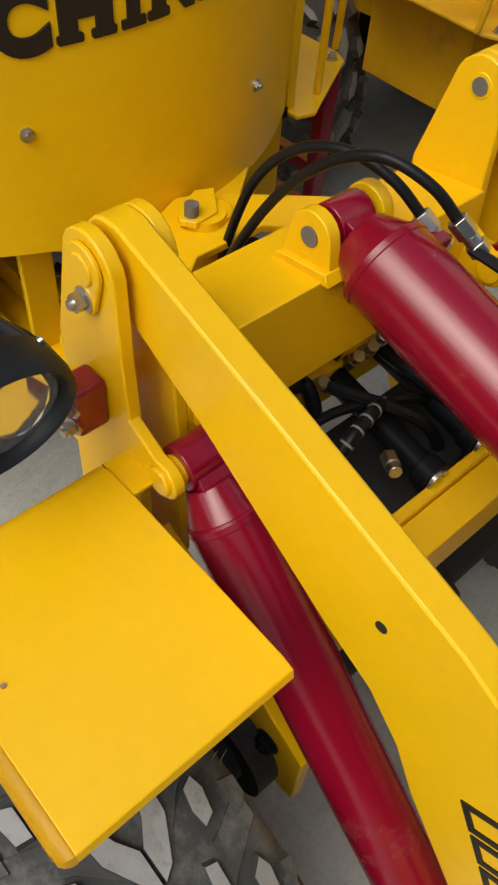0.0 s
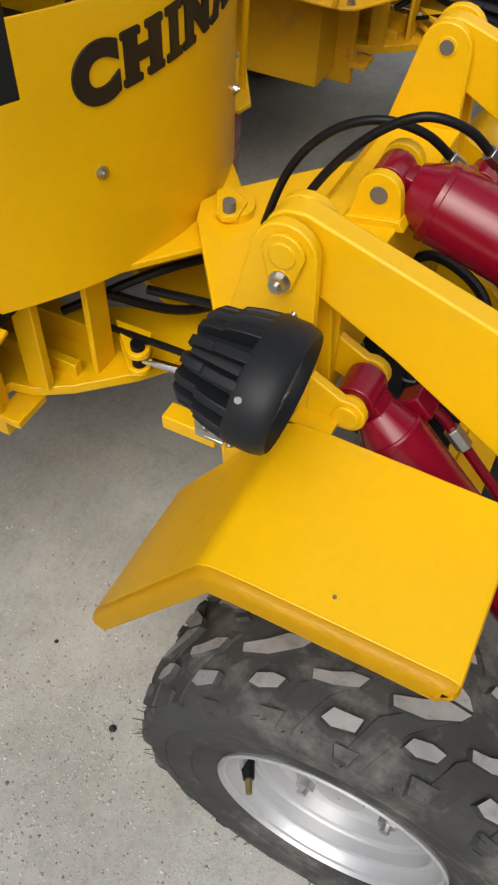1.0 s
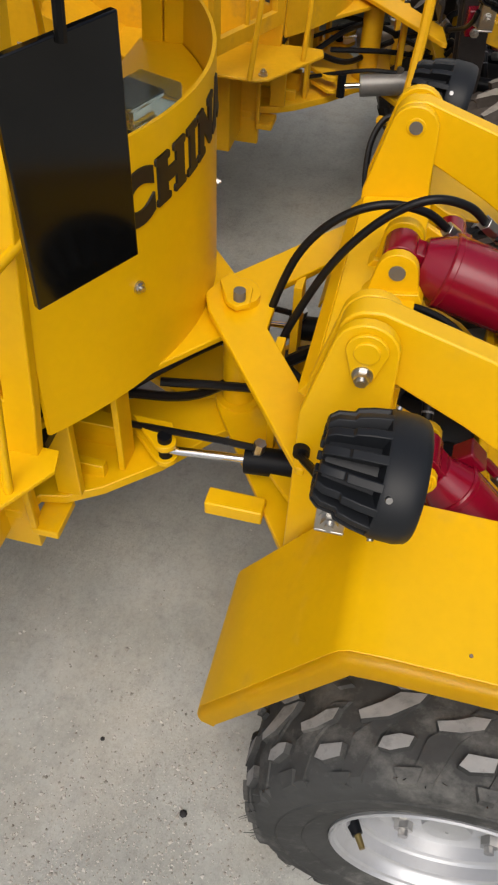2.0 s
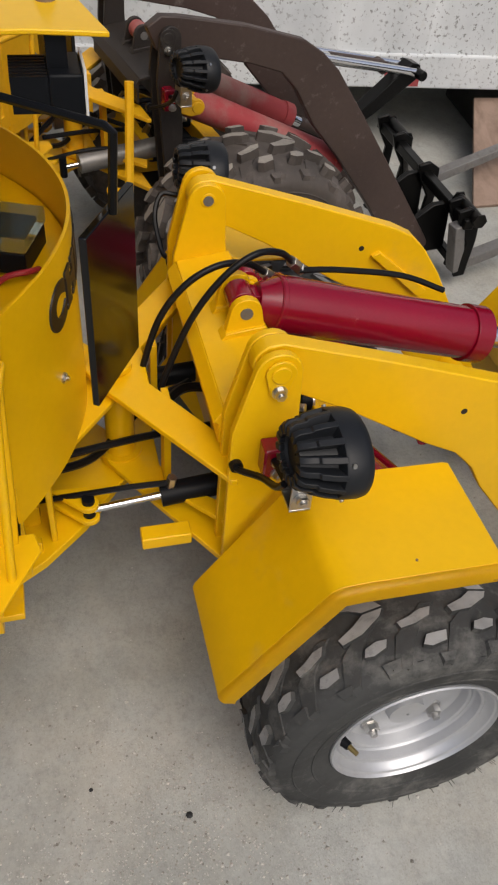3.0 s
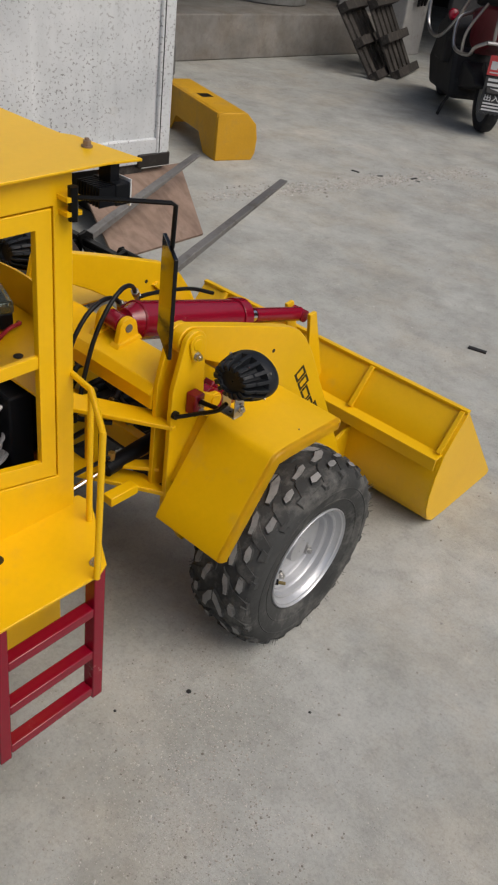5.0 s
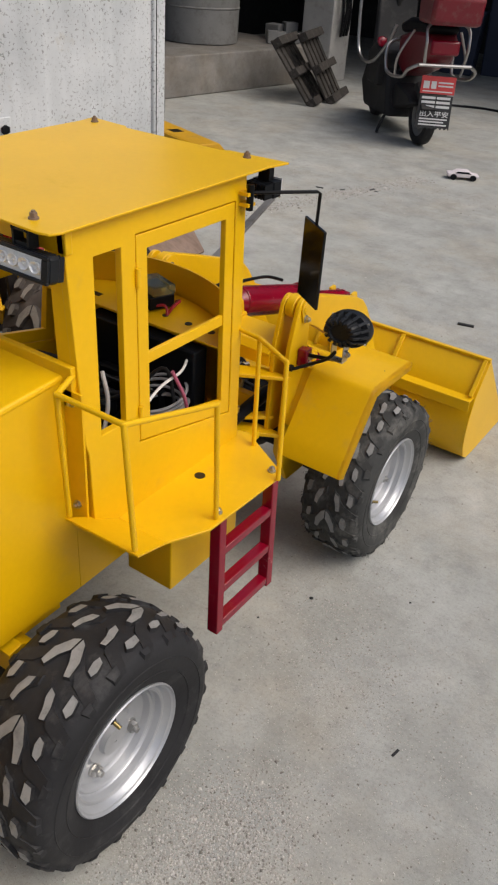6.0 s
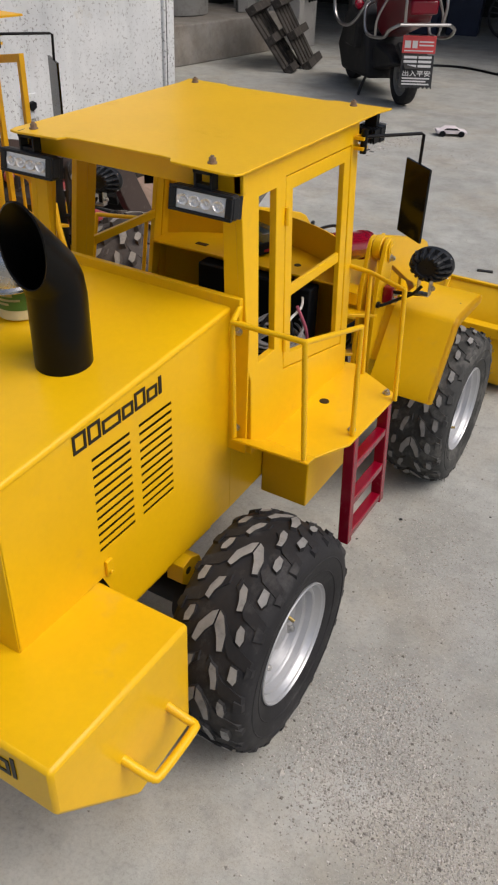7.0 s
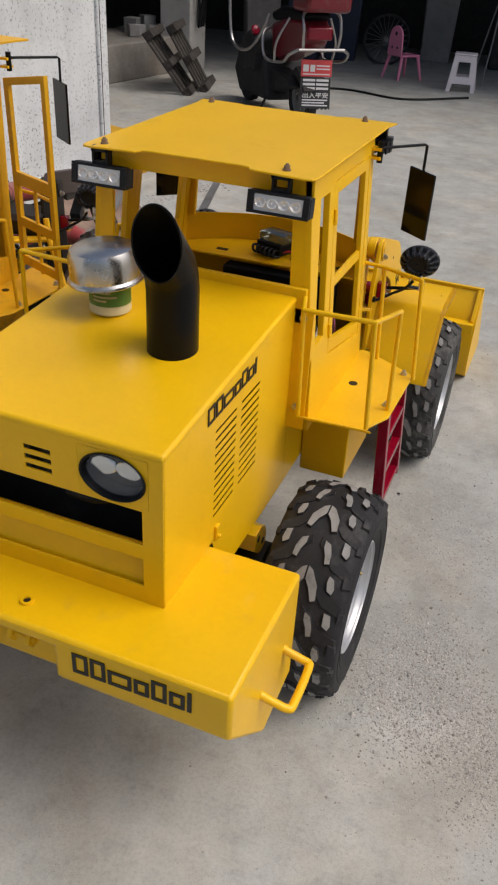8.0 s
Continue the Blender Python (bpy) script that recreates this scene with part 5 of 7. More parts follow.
        part("spiral_wrap", bm, grey_wire, wrap, "", 0, F)
    for p, d, m in (((-0.006, 0.950, 0.420), (0.35, 0.5, 0.15), steel), ((-0.102, 0.842, 0.437), (0.1, 0.5, 0.9), steel), ((-0.086, 0.842, 0.432), (0.1, 0.5, 0.9), brass), ((-0.064, 0.843, 0.432), (0.1, 0.5, 0.9), brass), ((-0.012, 0.846, 0.432), (0.1, 0.5, 0.9), brass), ((0.06, 0.84, 0.43), (0.1, 0.5, 0.9), brass), ((-0.14, 0.842, 0.432), (0.1, 0.5, 0.9), brass)):
        bm = shell()
        d = Vector(d).normalized()
        rod(bm, Vector(p) - d * 0.010, Vector(p) + d * 0.006, 0.0088, seg=6)
        rod(bm, Vector(p) + d * 0.006, Vector(p) + d * 0.016, 0.0068, seg=10)
        part("pipe_fitting", bm, m, valve, "", 0.0008, F)


def build_arms(root, st, F):
    top = [(0.845, 0.709), (0.986, 0.666), (1.138, 0.616), (1.172, 0.599), (1.200, 0.572), (1.235, 0.525), (1.262, 0.478), (1.455, 0.145), (1.465, 0.110)]
    low = [(1.445, 0.080), (1.405, 0.080), (1.385, 0.105), (1.316, 0.223), (1.154, 0.429), (1.130, 0.470), (1.098, 0.503), (1.05, 0.528), (0.931, 0.603)]
    outline = top + low + arc(0.838, 0.682, 0.027, 250, 110, 8)
    for sg in (1, -1):
        bm = shell()
        prism(bm, outline, "x", sg * 0.1835, sg * 0.2055, None if sg > 0 else Matrix.Translation((0.009, 0, 0)))
        arm = part("lift_arm", bm, st["arm"], root, "heavy cranked plate lift arm", 0.002, F)
        for p, q in (((0.2050, 1.090, 0.578), 0.2062), ((0.1828 if sg > 0 else 0.1738, 1.088, 0.584), 0.1838)):
            bm = shell()
            rod(bm, (sg * p[0], p[1], p[2]), (sg * q, p[1], p[2]), 0.0044, seg=12)
            part("bolt_hole", bm, dark_brown, arm, "", 0, F)
        bm = shell()
        prism(bm, [(1.105, 0.572), (1.118, 0.578), (1.215, 0.50), (1.20, 0.49)], "x", sg * 0.166, sg * 0.1833)
        part("arm_gusset", bm, st["arm"], arm, "", 0.001, F)
        bm = shell()
        rod(bm, (sg * 0.1836, 1.425, 0.115), (sg * 0.16, 1.425, 0.115), 0.018)
        part("pivot_boss", bm, st["arm"], arm, "", 0.001, F)
        bm = brand_bars(0.212, 0.033, lambda u, v, d: (sg * (0.2055 + d), 1.180 + u * 0.525 + v * 0.84, 0.486 - u * 0.851 + v * 0.54))
        if st["lettered"]:
            part("name_lettering", bm, lettering, arm, "black lettering", 0, F)
    if st["lettered"]:
        for sg in (1, -1):
            bm = shell()
            tube(bm, smooth_line([(sg * 0.160, 0.950, 0.520), (sg * 0.152, 0.965, 0.512), (sg * 0.148, 0.99, 0.487), (sg * 0.148, 1.10, 0.372), (sg * 0.150, 1.24, 0.228)]), 0.0055)
            pipe = part("lift_pipe", bm, red, root, "thin crimson pipe beside the lift ram", 0, F)
            bm = shell()
            rod(bm, (sg * 0.149, 0.985, 0.493), (sg * 0.148, 1.002, 0.475), 0.0085, seg=6)
            part("pipe_nut", bm, steel, pipe, "", 0.0006, F)
            bm = shell()
            box(bm, -0.012, 0.012, -0.013, 0.013, -0.012, 0.012, Matrix.Translation((sg * 0.164, 0.952, 0.524)) @ Matrix.Rotation(radians(-45), 4, "X"))
            part("port_block", bm, red, pipe, "", 0.002, F)
    bm = shell()
    rod(bm, (-0.183, 1.30, 0.33), (0.183, 1.30, 0.33), 0.022, seg=20)
    part("arm_cross_tube", bm, st["arm"], root, "", 0, F)


def build_ram(root, name, label, a, b, r, length, rod_len, F, mat, end=None):
    """A hydraulic ram from pin a towards b: eye, barrel, collar, bright rod and rod end."""
    a, b = Vector(a), Vector(b)
    d = (b - a).normalized()
    bm = shell()
    rod(bm, a + d * 0.045, a + d * length, r, seg=32)
    rod(bm, a + d * 0.020, a + d * 0.050, r * 0.62, r * 0.99, seg=32)
    rod(bm, a + d * 0.046, a + d * 0.053, r * 1.025, seg=32)
    rod(bm, a + Vector((-0.018, 0, 0)), a + Vector((0.018, 0, 0)), 0.019, seg=20)
    box(bm, -0.014, 0.014, -0.015, 0.015, -0.004, 0.040, Matrix.Translation(a) @ d.to_track_quat("Z", "Y").to_matrix().to_4x4())
    ram = part(name, bm, mat, root, label, 0.001, F)
    bm = shell()
    rod(bm, a + d * (length - 0.030), a + d * length, r * 1.10, seg=32)
    rod(bm, a + d * length, a + d * (length + 0.010), r * 0.95, r * 0.6, seg=32)
    part("ram_collar", bm, mat, ram, "", 0.001, F)
    bm = shell()
    rod(bm, a + d * length, a + d * (length + rod_len), r * 0.42, seg=20)
    part("ram_rod", bm, chrome, ram, "bright chromed rod", 0, F)
    bm = shell()
    rod(bm, a + d * (length + rod_len), b, r * 0.46, seg=18)
    rod(bm, b + Vector((-0.02, 0, 0)), b + Vector((0.02, 0, 0)), 0.016, seg=18)
    part("rod_end", bm, end or mat, ram, "", 0, F)
    return ram


def build_hoses(root, F):
    for pts in ([(0.004, 0.712, 0.490), (0.001, 0.718, 0.530), (-0.004, 0.742, 0.604), (-0.010, 0.778, 0.650), (-0.018, 0.822, 0.670), (-0.030, 0.865, 0.662), (-0.043, 0.897, 0.635)],
                [(0.030, 0.735, 0.490), (0.026, 0.744, 0.530), (0.014, 0.780, 0.610), (0.004, 0.822, 0.664), (-0.006, 0.866, 0.690), (-0.022, 0.905, 0.680), (-0.038, 0.931, 0.652)]):
        bm = shell()
        tube(bm, smooth_line(pts), 0.0046, 12)
        hose = part("hydraulic_hose", bm, hose_mat, root, "bowed black hydraulic hose", 0, F)
        e = Vector(pts[-1])
        d = (e - Vector(pts[-2])).normalized()
        bm = shell()
        rod(bm, e - d * 0.010, e + d * 0.006, 0.0085, seg=6)
        rod(bm, e + d * 0.006, e + d * 0.014, 0.0065, seg=12)
        rod(bm, e + d * 0.014, e + d * 0.024, 0.0085, seg=6)
        part("hose_fitting", bm, steel, hose, "", 0.0006, F)
    bm = shell()
    box(bm, -0.050, -0.024, 0.892, 0.918, 0.608, 0.634)
    part("port_block", bm, red, root, "crimson port block on the ram", 0.002, F)
    bm = shell()
    tube(bm, smooth_line([(-0.040, 0.94, 0.640), (-0.046, 1.0, 0.632), (-0.050, 1.10, 0.612), (-0.044, 1.17, 0.585)]), 0.0045)
    part("ram_pipe", bm, hose_mat, root, "thin black pipe along the ram", 0, F)


def build_bucket(root, st, F):
    back = [(1.600, 0.345), (1.560, 0.297), (1.525, 0.247), (1.513, 0.180), (1.512, 0.120), (1.522, 0.070), (1.545, 0.028), (1.580, 0.006), (1.640, 0.003), (1.905, 0.003)]
    bm = shell()
    strip(bm, back[::-1], -0.450, 0.450, 0.006)
    bucket = part("bucket", bm, st["paint"], root, "yellow open loader bucket resting on the ground", 0.001, F)
    for sg in (1, -1):
        bm = shell()
        prism(bm, back + [(1.905, 0.018)], "x", sg * 0.450, sg * 0.456)
        part("bucket_side", bm, st["paint"], bucket, "", 0.001, F)
    bm = shell()
    prism(bm, [(1.528, 0.249), (1.494, 0.246), (1.494, 0.212), (1.498, 0.212), (1.498, 0.241), (1.524, 0.243)], "x", -0.450, 0.450)
    prism(bm, [(1.592, 0.351), (1.606, 0.351), (1.606, 0.340), (1.592, 0.343)], "x", -0.455, 0.455)
    part("bucket_beam", bm, st["paint"], bucket, "", 0.001, F)
    for x in (0.442, 0.17, -0.10, -0.36):
        bm = shell()
        prism(bm, [(1.594, 0.345), (1.586, 0.348), (1.512, 0.256), (1.521, 0.250)], "x", x - 0.006, x + 0.006)
        part("bucket_rib", bm, st["paint"], bucket, "", 0.001, F)
    for x in (0.034, -0.040, 0.178, -0.190):
        tall = abs(x) < 0.1
        bm = shell()
        prism(bm, ([(1.445, 0.485), (1.470, 0.488), (1.545, 0.285), (1.520, 0.200), (1.500, 0.20)] if tall else [(1.400, 0.140), (1.430, 0.170), (1.518, 0.200), (1.520, 0.060), (1.430, 0.070)]), "x", x, x + 0.010)
        part("hinge_plate", bm, st["paint"], bucket, "", 0.001, F)


def build_fender(root, st, F, sg=1):
    line = [(0.744, 0.352), (0.747, 0.362)] + [(0.747 + (0.856 - 0.747) * k / 4, 0.362 + (0.522 - 0.362) * k / 4) for k in range(1, 5)] + [(0.862, 0.5295), (0.871, 0.534), (0.90, 0.5355), (0.98, 0.534), (1.055, 0.532), (1.064, 0.529), (1.066, 0.520)]
    bm = shell()
    strip(bm, line, sg * 0.243, sg * 0.402, 0.004)
    f = part("front_fender", bm, st["paint"], root, "folded yellow sheet-metal mudguard over the tyre", 0.001, F)
    bm = shell()
    skins = []
    for k in range(5):
        a = radians(90 * k / 4)
        out, down = 0.010 * math.sin(a), 0.010 * (1 - math.cos(a)) + (0.010 if k == 4 else 0)
        row = []
        for i, (y, z) in enumerate(line):
            d = (Vector(line[min(len(line) - 1, i + 1)]) - Vector(line[max(0, i - 1)])).normalized()
            row.append((sg * (0.402 + out), y + d[1] * down, z - d[0] * down))
        skins.append(row)
    rows = [[bm.verts.new(q) for q in r] for r in skins]
    for r0, r1 in zip(rows[:-1], rows[1:]):
        for i in range(len(line) - 1):
            bm.faces.new((r0[i], r0[i + 1], r1[i + 1], r1[i]))
    bmesh.ops.solidify(bm, geom=bm.faces[:], thickness=0.003)
    part("fender_lip", bm, st["paint"], f, "", 0, F)
    bm = shell()
    prism(bm, [(0.862, 0.531), (0.90, 0.531), (0.90, 0.5345), (0.862, 0.530)], "x", sg * 0.222, sg * 0.243)
    prism(bm, [(0.80, 0.40), (0.83, 0.40), (0.885, 0.528), (0.865, 0.528)], "x", sg * 0.210, sg * 0.242)
    part("fender_bracket", bm, st["paint"], f, "", 0.001, F)
    bm = shell()
    rod(bm, (sg * 0.383, 0.963, 0.535), (sg * 0.383, 0.963, 0.5362), 0.0016, seg=10)
    part("rivet_hole", bm, rusty, f, "", 0, F)


def build_work_lamp(root, F, sg=1):
    """A round finned headlamp that looks forward, with its bracket, cable and clamp."""
    c = Vector((sg * 0.320, 0.858, 0.656))
    turn = Matrix.Translation(c) @ Matrix.Rotation(radians(2 * sg), 4, "Z") @ Matrix.Rotation(radians(-97), 4, "X") @ Matrix.Diagonal((0.725, 0.735, 0.75, 1))
    oval = Matrix.Diagonal((1.18, 0.90, 1, 1))
    bm = shell()
    lathe(bm, [(0.030, -0.046), (0.034, -0.048), (0.036, -0.040), (0.039, -0.022), (0.043, 0.002), (0.0605, 0.006), (0.0625, 0.010), (0.0625, 0.034), (0.060, 0.044), (0.057, 0.047), (0.054, 0.044), (0.051, 0.036), (0.048, 0.022), (0.002, 0.012), (0.002, -0.040), (0.027, -0.040)], turn @ oval, 44, closed=True)
    lamp = part("head_lamp", bm, housing, root, "black finned oval work lamp on the mudguard", 0, F)
    for k in range(15):
        a = radians(24 * k + 6)
        bm = shell()
        prism(bm, [(0.028, -0.052), (0.041, -0.052), (0.0475, -0.044), (0.0500, -0.028), (0.0540, -0.026), (0.0585, -0.010), (0.0615, 0.008), (0.040, 0.008), (0.034, -0.028), (0.028, -0.046)], "y", -0.0046, 0.0046, turn @ oval @ Matrix.Rotation(a, 4, "Z"))
        part("cooling_fin", bm, housing, lamp, "", 0.0008, F)
    for dx in (-0.021, 0.021):
        bm = shell()
        lathe(bm, [(0.0236, 0.0300), (0.0222, 0.0250), (0.0195, 0.0205), (0.0155, 0.0165), (0.0105, 0.0135), (0.0050, 0.0120), (0.0045, 0.0190), (0.0005, 0.0205)], turn @ oval @ Matrix.Translation((dx, 0, 0.004)) @ Matrix.Diagonal((1, 1.75, 1, 1)), 20)
        part("reflector", crumple(bm, 0.0010, 4), chrome_facet, lamp, "bright faceted reflector", 0, F, 0)
    bm = shell()
    lathe(bm, [(0.0500, 0.0345), (0.0500, 0.0353), (0.0005, 0.0360), (0.0005, 0.0352)], turn @ oval, 30, closed=True)
    lens = part("lens", bm, thin_clear, lamp, "", 0, F)
    lens.visible_shadow = False
    for a in (35, 145, 215, 325):
        bm = shell()
        q = turn @ oval @ Matrix.Rotation(radians(a), 4, "Z") @ Vector((0.0622, 0, 0.014))
        rod(bm, q - (q - c).normalized() * 0.002, q + (q - c).normalized() * 0.0022, 0.0026, seg=10)
        part("screw", bm, steel, lamp, "", 0, F)
    bm = shell()
    box(bm, min(sg * 0.305, sg * 0.337), max(sg * 0.305, sg * 0.337), 0.8240, 0.8480, 0.5900, 0.5930)
    for x in (0.305, 0.334):
        box(bm, min(sg * x, sg * (x + 0.003)), max(sg * x, sg * (x + 0.003)), 0.8240, 0.8480, 0.5931, 0.632)
    part("lamp_bracket", bm, steel, lamp, "bare steel lamp bracket", 0.001, F)
    bm = shell()
    hexbolt(bm, (sg * 0.3372, 0.836, 0.610), (sg, 0, 0), 0.0070, 0.007)
    part("bracket_bolt", bm, steel, lamp, "", 0, F)
    part("bracket_arm", rodded((sg * 0.246, 0.834, 0.578), (sg * 0.320, 0.836, 0.5895), 0.0045, seg=10), black, lamp, "", 0, F)
    bm = shell()
    loop = [(0.262, 0.815, 0.568), (0.300, 0.82, 0.592)] if sg > 0 else [(0.250, 0.786, 0.556), (0.296, 0.782, 0.590), (0.320, 0.796, 0.616)]
    tube(bm, smooth_line([(sg * 0.220, 0.795, 0.553), (sg * 0.232, 0.797, 0.553)] + [(sg * x, y, z) for x, y, z in loop] + [(sg * 0.318, 0.822, 0.615)]), 0.0042)
    rod(bm, (sg * 0.221, 0.795, 0.553), (sg * 0.229, 0.796, 0.553), 0.008)
    part("lamp_cable", bm, hose_mat, lamp, "", 0, F)
    bm = shell()
    box(bm, sg * 0.2225, sg * 0.248, 0.822, 0.846, 0.548, 0.592) if sg > 0 else box(bm, -0.248, -0.2225, 0.822, 0.846, 0.548, 0.592)
    clamp = part("cable_clamp", bm, red, root, "glossy red cable clamp", 0.003, F)
    for z in (0.556, 0.574):
        bm = shell()
        hexbolt(bm, (sg * 0.248, 0.838, z), (sg, 0.2, 0), 0.006, 0.008)
        part("clamp_bolt", bm, steel, clamp, "", 0, F)


def build_lift_clevis(root, st, F, sg):
    """Two ears behind the tower that hold the lift ram's pin."""
    clevis = None
    for x in (0.213, 0.156):
        bm = shell()
        prism(bm, [(0.868, 0.572), (0.868, 0.530), (0.890, 0.522)] + arc(0.905, 0.540, 0.017, -70, 110, 8), "x", sg * x, sg * (x + 0.010))
        ear = part("lift_clevis" if clevis is None else "clevis_ear", bm, st["paint"], root if clevis is None else clevis, "", 0.0015, F)
        clevis = clevis or ear
    bm = shell()
    rod(bm, (sg * 0.153, 0.905, 0.540), (sg * 0.2262, 0.905, 0.540), 0.0122, seg=24)
    part("lift_pin", bm, st["paint"], clevis, "", 0.0012, F)


# ---- ground and background ----
def setting(name, bm, mat, label, category, smooth=40, bevel=0.0):
    ob = part(name, bm, mat, None, "", bevel, None, smooth)
    return tagged(ob, label, category, kind="structure")


bm = shell()
box(bm, -60, 60, -60, 60, -0.3, 0.0)
setting("ground", bm, concrete, "worn grey concrete yard with dust and fine gravel", "ground", 0)


LINE = (-1.15, 4.80, -1.68, 2.95)


def build_gravel():
    """Loose chips in a few drifts on the concrete."""
    r = random.Random(5)
    verts, faces = [], []
    drifts = ((0.56, 0.02, 0.16, 0.22, 6500), (0.63, 0.13, 0.12, 0.18, 3000), (0.72, -0.06, 0.17, 0.16, 5000), (0.82, -0.12, 0.14, 0.2, 3500), (0.54, 0.62, 0.26, 0.22, 2500), (0.62, 0.50, 0.2, 0.2, 1500),
              (1.0, 0.30, 0.5, 0.6, 5000), (1.3, -0.3, 0.7, 0.8, 4500), (0.9, 0.2, 0.8, 0.8, 3500), (0.35, 0.62, 0.25, 0.3, 900), (0.45, 0.80, 0.2, 0.25, 1200),
              (0.3, -1.0, 0.9, 0.5, 1500), (-0.4, 2.6, 1.0, 0.9, 500), (0.9, 1.9, 0.9, 1.0, 900), (-1.2, 4.4, 1.2, 0.4, 1500), (-3.35, 5.2, 0.3, 0.7, 1300), (-0.6, 4.6, 0.5, 0.2, 1200))

    def chip(x, y, s):
        k, a = len(verts), r.uniform(0, 6.28)
        for i in range(4):
            verts.append((x + s * 1.3 * math.cos(a + 1.57 * i) * r.uniform(0.7, 1.3), y + s * 1.3 * math.sin(a + 1.57 * i) * r.uniform(0.7, 1.3), -0.0005))
        verts.append((x + s * r.uniform(-0.4, 0.4), y + s * r.uniform(-0.4, 0.4), s * r.uniform(0.5, 1.0)))
        faces.extend([(k, k + 1, k + 4), (k + 1, k + 2, k + 4), (k + 2, k + 3, k + 4), (k + 3, k, k + 4)])
    for cx, cy, sx, sy, n in drifts:
        for _ in range(n):
            chip(r.gauss(cx, sx * 0.5), r.gauss(cy, sy * 0.5), (0.0016 if cy < 0.2 and sx < 0.2 else 0.0013 if cy < 1.5 else 0.0022) * math.exp(r.gauss(0.05, 0.34)))
    # a ragged line of grit across the yard
    for _ in range(2600):
        f = r.random()
        chip(LINE[0] + (LINE[2] - LINE[0]) * f + r.gauss(0, 0.05), LINE[1] + (LINE[3] - LINE[1]) * f + r.gauss(0, 0.06) + 0.05 * math.sin(f * 17), 0.0036 * math.exp(r.gauss(0, 0.4)))
    me = bpy.data.meshes.new("gravel")
    me.from_pydata(verts, [], faces)
    me.materials.append(gravel_mat)
    tagged(new("gravel", me), "loose pale gravel chips on the concrete", "gravel", kind="stuff")
    for i, (x, y, s) in enumerate(((0.397, 0.717, 0.005), (0.33, 0.58, 0.003), (0.60, 0.86, 0.003))):
        bm = shell()
        lathe(bm, [(0.0005, 0.0), (s, 0.001), (s * 1.1, s * 0.4), (s * 0.5, s * 0.8), (0.0005, s * 0.85)], pose(x, y, 0, 0, 0, 40 * i), 7)
        tagged(part("pebble", bm, dark_grey, None, "", smooth=0), "small dark pebble lying on the concrete", "pebble", "loose pebbles")


build_gravel()


def build_container():
    """A white steel box on blocks; its long side faces the machines."""
    at = pose(-1.68, 2.59, 0, 0, 0, -6.4)
    root = thing("storage_container", "chipped white steel container raised on timber blocks", "container", at=at)
    z0, z1, far = 0.228, 2.6, -6.0
    pts = []
    y = -0.05
    while y > far + 0.3:
        pts += [(0.0, y), (0.0, y - 0.16), (-0.008, y - 0.19), (-0.008, y - 0.28), (0.0, y - 0.31)]
        y -= 0.31
    bm = shell()
    prism(bm, pts + [(-2.2, far), (-2.2, 0.0), (-0.05, 0.0)], "z", z0 + 0.10, z1)
    part("wall", bm, chipped_white, root, "ribbed white wall with flaked paint", smooth=30)
    bm = shell()
    box(bm, -0.06, 0.012, far, 0.012, z0, z0 + 0.11)
    box(bm, -2.2, 0.0, 0.0, 0.012, z0, z0 + 0.11)
    part("bottom_rail", bm, chipped_white, root, bevel=0.006)
    bm = shell()
    box(bm, -0.07, 0.016, -0.06, 0.016, z0, z1)
    part("corner_post", bm, chipped_white, root, bevel=0.008)
    # dark strips stand in for the shade in the post's grooves
    bm = shell()
    box(bm, -0.0705, -0.058, 0.0, 0.017, z0, z1)
    box(bm, 0.013, 0.0172, -0.045, -0.040, z0, z1)
    part("door_seal", bm, dark_grey, root)
    bm = shell()
    box(bm, -0.075, 0.020, -0.16, 0.020, z0 - 0.015, z0 + 0.045)
    part("corner_casting", bm, dark_brown, root, "rusty dark corner casting", bevel=0.006)
    bm = shell()
    box(bm, -0.05, -0.02, 0.0165, 0.045, 0.575, 0.735)
    rod(bm, (-0.035, 0.045, 0.595), (-0.035, 0.045, 0.715), 0.014)
    part("door_hinge", bm, grey_steel, root, bevel=0.002)
    bm = shell()
    box(bm, 0.004, 0.014, -0.935, -0.866, 0.567, 0.669)
    vent = part("switch_box", bm, chipped_white, root, bevel=0.003)
    bm = shell()
    prism(bm, [(-0.918, 0.632), (-0.898, 0.642), (-0.881, 0.632), (-0.883, 0.612), (-0.905, 0.600), (-0.919, 0.612)], "x", 0.0142, 0.030)
    part("switch_knob", bm, black, vent, bevel=0.003)
    bm = shell()
    box(bm, 0.0125, 0.0134, -0.805, -0.680, z0 + 0.008, z0 + 0.058)
    part("paint_patch", bm, faded_red, root, "faded red patch of old paint")
    for x0, x1, y, long in ((-0.55, -0.01, -0.115, 0.23), (-0.75, -0.42, -2.2, 0.45), (-0.75, -0.42, -4.0, 0.45)):
        bm = shell()
        box(bm, x0, x1, y - long, y, 0.0, z0 - 0.002)
        tagged(part("timber_block", bm, brown_wood, None, "", 0.006, at), "weathered timber block under the container", "block", "timber blocks")


build_container()

# plywood sheet that leans on the container's bottom rail
bm = shell()
low, high = ((-1.315, 1.985, 0.0), (-1.325, 2.515, 0.0)), ((-1.765, 2.150, 0.175), (-1.700, 2.715, 0.185))
ring = [Vector(p) for p in (low[0], low[1], high[1], high[0])]
lift = (ring[1] - ring[0]).cross(ring[3] - ring[0]).normalized() * 0.012
skins = [[bm.verts.new(p + d) for p in ring] for d in (Vector(), lift if lift.z > 0 else -lift)]
bm.faces.new(skins[0])
bm.faces.new(skins[1])
for i in range(4):
    bm.faces.new((skins[0][i], skins[0][(i + 1) % 4], skins[1][(i + 1) % 4], skins[1][i]))
